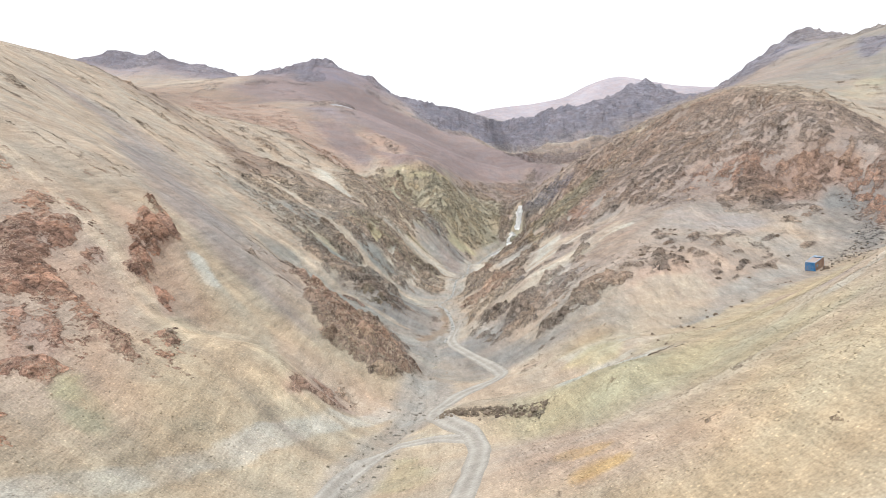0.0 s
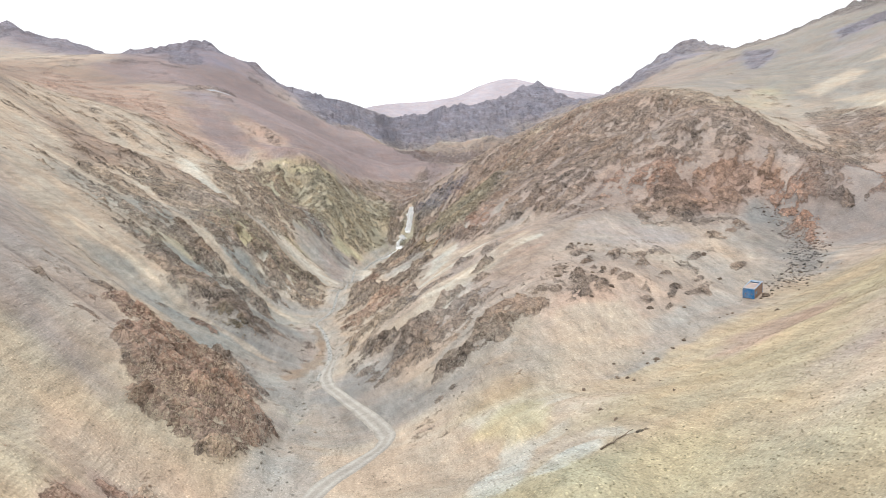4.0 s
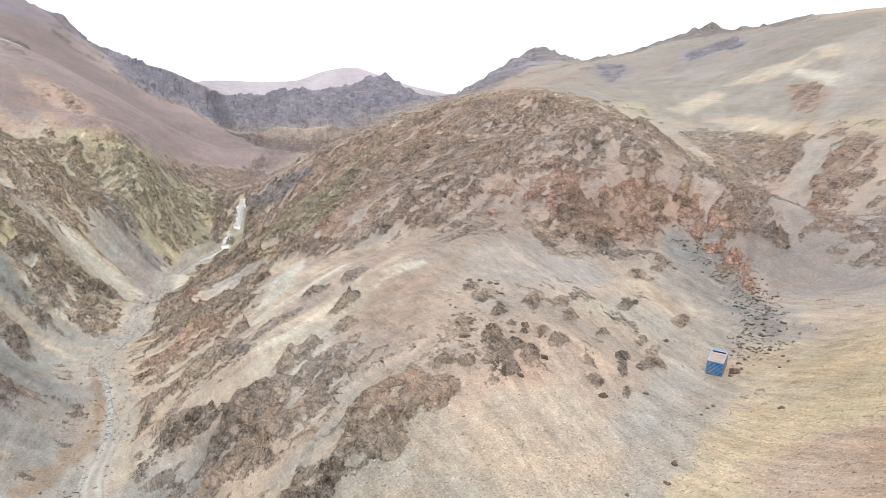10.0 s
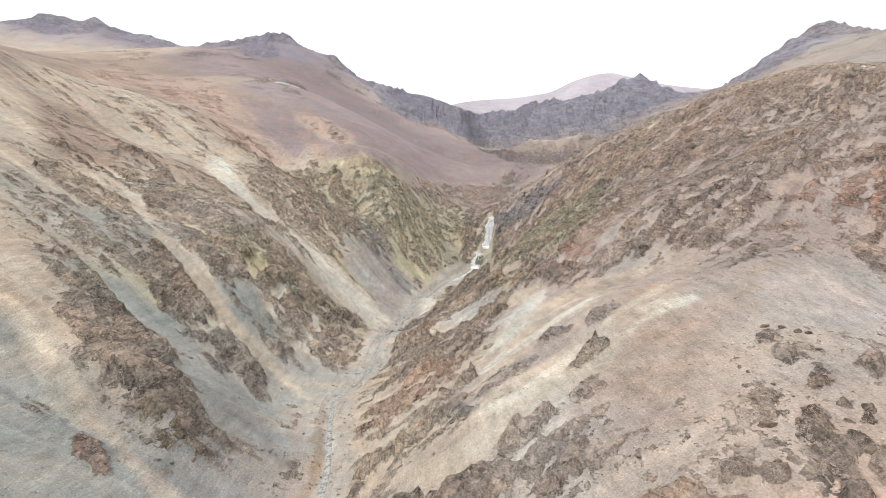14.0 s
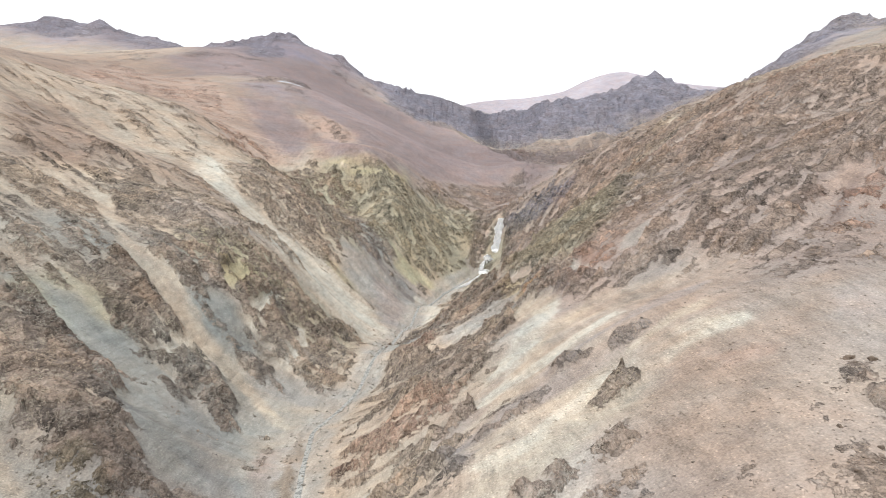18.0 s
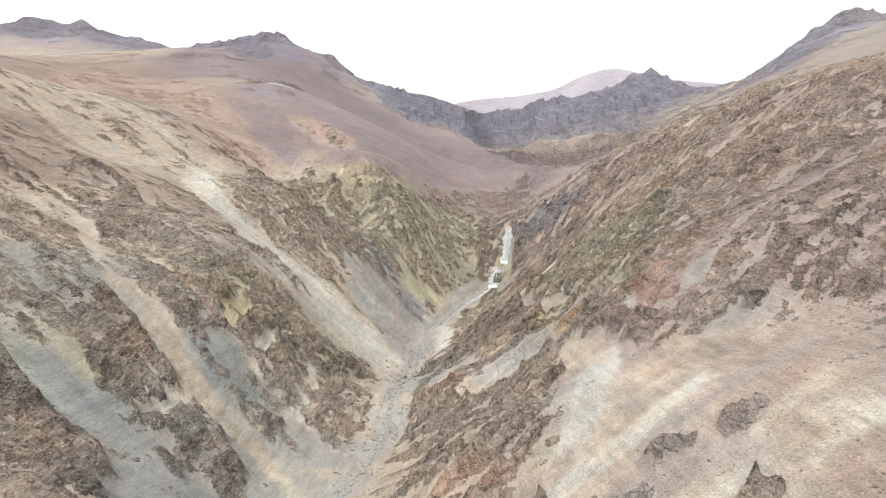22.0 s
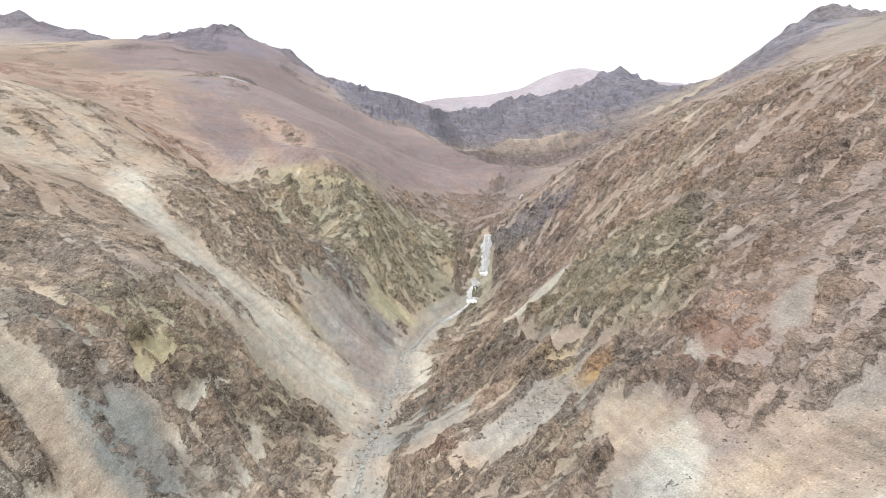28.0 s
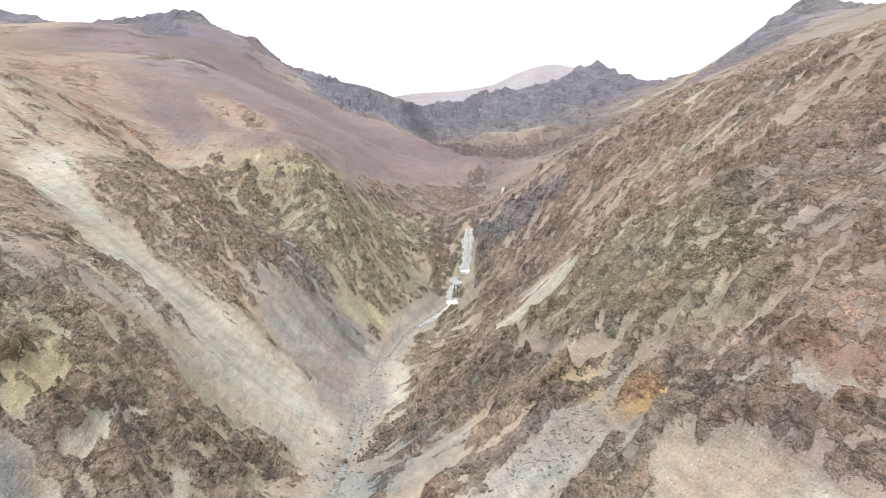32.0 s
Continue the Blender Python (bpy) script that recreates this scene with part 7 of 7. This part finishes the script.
ice_fall("ice_fall", "tall white frozen waterfall in a dark rock cleft", down_to(48.6, 433.5, 0.5), down_to(45.0, 420.5, 0.4), 5.2, 3, 9)
ice_fall("ice_fall", "lower broken frozen waterfall with a dark gap behind the ice", down_to(41.5, 418.5, 0.8), down_to(38.8, 409.5, 0.3), 5.6, 8, 4, True)
def frozen_brook(line, half):
    """A thin lumpy sheet of ice on the stones of the brook below the falls."""
    bm, rows = bmesh.new(), []
    for i in range(41):
        s = i / 40 * (len(line) - 1)
        k = min(int(s), len(line) - 2)
        p, q = Vector(line[k]), Vector(line[k + 1])
        c, along = p.lerp(q, s - k), (q - p).normalized()
        wide = half * (0.55 + 0.45 * math.sin(math.pi * i / 40)) * (1 + 0.7 * noise.noise(Vector((i * 0.3, 4.0, 0.0))))
        row = []
        for j in range(9):
            u = j / 4 - 1
            x, y = c.x - along.y * u * wide, c.y + along.x * u * wide
            rise = 0.45 * (1 - u * u) * (1 + 0.8 * noise.noise(Vector((i * 0.5, j * 0.6, 2.0)))) - 0.1
            row.append(bm.verts.new((x, y, land(x, y) + rise)))
        rows.append(row)
    for a, b in zip(rows[:-1], rows[1:]):
        for j in range(8):
            bm.faces.new((a[j], a[j + 1], b[j + 1], b[j]))
    bmesh.ops.solidify(bm, geom=bm.faces[:], thickness=0.25)
    me = bpy.data.meshes.new("frozen_brook")
    bm.to_mesh(me)
    bm.free()
    me.materials.append(ICE)
    return tagged(new("frozen_brook", me), "white sheet of ice on the brook below the falls", "ice")


frozen_brook([(38.5, 409.0), (35.0, 405.5), (31.5, 402.0), (27.0, 397.0)], 0.9)
ice_fall("ice_fall", "small far frozen cascade high in the rocky gully", down_to(73.5, 492, 0.6), down_to(72.0, 485, 0.2), 2.6, 21, 3)

# ---- loose stones, beyond counting ----


def scatter(name, label, count, x0, x1, y0, y1, size_lo, size_hi, seed, wanted, tint, blocky):
    """Many small stones on the land, in one mesh; wanted(rows, columns) says how likely a stone is there, from 0 to 1."""
    rng = np.random.RandomState(seed)
    x, y = rng.uniform(x0, x1, count), rng.uniform(y0, y1, count)
    i, j = np.searchsorted(GX, x).clip(1, len(GX) - 1) - 1, np.searchsorted(GY, y).clip(1, len(GY) - 1) - 1
    keep = rng.uniform(0, 1, count) < wanted(j, i)
    x, y, i, j = x[keep], y[keep], i[keep], j[keep]
    n = len(x)
    u, v = (x - GX[i]) / (GX[i + 1] - GX[i]), (y - GY[j]) / (GY[j + 1] - GY[j])
    z = (Z[j, i] * (1 - u) + Z[j, i + 1] * u) * (1 - v) + (Z[j + 1, i] * (1 - u) + Z[j + 1, i + 1] * u) * v
    size = size_lo * (size_hi / size_lo) ** (rng.uniform(0, 1, n) ** 1.8)
    shape = np.array([(1, 0, 0), (-1, 0, 0), (0, 1, 0), (0, -1, 0), (0, 0, 1), (0, 0, -1)], float)
    tris = np.array([(0, 2, 4), (2, 1, 4), (1, 3, 4), (3, 0, 4), (2, 0, 5), (1, 2, 5), (3, 1, 5), (0, 3, 5)])
    p = shape[None] + rng.uniform(-0.38, 0.38, (n, 6, 3))
    p[:, :, 2] *= blocky
    turn = rng.uniform(0, 2 * math.pi, n)
    c, s = np.cos(turn)[:, None], np.sin(turn)[:, None]
    p = np.stack([p[..., 0] * c - p[..., 1] * s, p[..., 0] * s + p[..., 1] * c, p[..., 2]], -1) * (size * 0.5)[:, None, None]
    p += np.stack([x, y, z + 0.10 * size], -1)[:, None]
    faces = (tris[None] + 6 * np.arange(n)[:, None, None]).reshape(-1, 3).astype(np.int32)
    me = bpy.data.meshes.new(name)
    me.vertices.add(6 * n)
    me.vertices.foreach_set("co", p.reshape(-1).astype(np.float32))
    me.loops.add(faces.size)
    me.loops.foreach_set("vertex_index", faces.ravel())
    me.polygons.add(len(faces))
    me.polygons.foreach_set("loop_start", np.arange(0, faces.size, 3, dtype=np.int32))
    me.update(calc_edges=True)
    colour = tint(j, i) * rng.uniform(0.7, 1.3, n)[:, None]
    me.attributes.new("stone", "FLOAT_VECTOR", "POINT").data.foreach_set("vector", np.repeat(colour, 6, 0).reshape(-1).astype(np.float32))
    me.materials.append(LOOSE)
    return tagged(new(name, me), label, "stones", kind="stuff")


scatter("broken_rocks", "broken brown rocks strewn over the rocky ribs", 130000, -75, 125, 60, 345, 0.16, 0.6, 1, lambda j, i: 0.4 * smooth(-0.25, 0.25, ROCK[j, i]) * near[j, i], lambda j, i: stone[j, i], 0.8)
scatter("gravel", "coarse tan gravel strewn over the scree", 110000, -65, 120, 50, 260, 0.08, 0.30, 2, lambda j, i: 0.5 * loose[j, i], lambda j, i: 0.15 * stone[j, i] + 1.0 * soil[j, i], 0.5)
scatter("slope_gravel", "fine ochre gravel of the near hillside", 90000, -5, 105, 42, 135, 0.07, 0.2, 3, lambda j, i: 0.8 * loose[j, i], lambda j, i: 1.12 * soil[j, i], 0.45)
scatter("stream_stones", "pale stones and rubble along the stream bed", 60000, -25, 50, 60, 412, 0.12, 0.65, 4, lambda j, i: 0.55 * BED[j, i], lambda j, i: 0.1 * stone[j, i] + 0.95 * soil[j, i], 0.6)
FAN_D = near_line(X, Y, np.array([(39.6, 270.4), (33.7, 265.5), (27.2, 262.6)]))
scatter("fan_stones", "pale grey rubble on a scree fan below the rocks", 9000, 18, 50, 252, 282, 0.12, 0.5, 6, lambda j, i: 0.6 * smooth(5.5, 2.0, FAN_D[j, i]), lambda j, i: 1.15 * soil[j, i], 0.7)

RUBBLE_D = near_line(X, Y, np.array([(109, 189), (106, 178), (102, 166), (93, 153), (84, 147)]))
scatter("gully_rubble", "dark slate boulders tumbled down the gully above the blue box", 22000, 74, 122, 138, 196, 0.15, 0.85, 8, lambda j, i: 0.45 * smooth(5.0, 1.0, RUBBLE_D[j, i] + 1.5 * shred[j, i]), lambda j, i: 0.95 * stone[j, i] * (0.95, 1.0, 1.04), 0.75)
DARK_D = near_line(X, Y, np.array([(10.5, 300), (13.5, 308), (17.5, 313)]))
scatter("stream_rubble", "dark brown rubble heaped beside the stream bed", 5000, 4, 26, 292, 322, 0.25, 1.1, 9, lambda j, i: 0.7 * smooth(3.2, 1.0, DARK_D[j, i] + 0.8 * shred[j, i]), lambda j, i: np.ones((len(j), 1)) * (0.19, 0.165, 0.145), 0.75)
ROADSIDE_D = near_line(X, Y, np.array([(-0.3, 87.5), (3.5, 84.5), (7.0, 82.5), (10.3, 81.3)]))
scatter("roadside_rubble", "band of dark brown rubble beside the gravel road", 5000, -4, 14, 76, 92, 0.18, 0.8, 10, lambda j, i: 0.75 * smooth(1.9, 0.7, ROADSIDE_D[j, i] + 0.5 * shred[j, i]), lambda j, i: np.ones((len(j), 1)) * (0.20, 0.165, 0.13), 0.8)
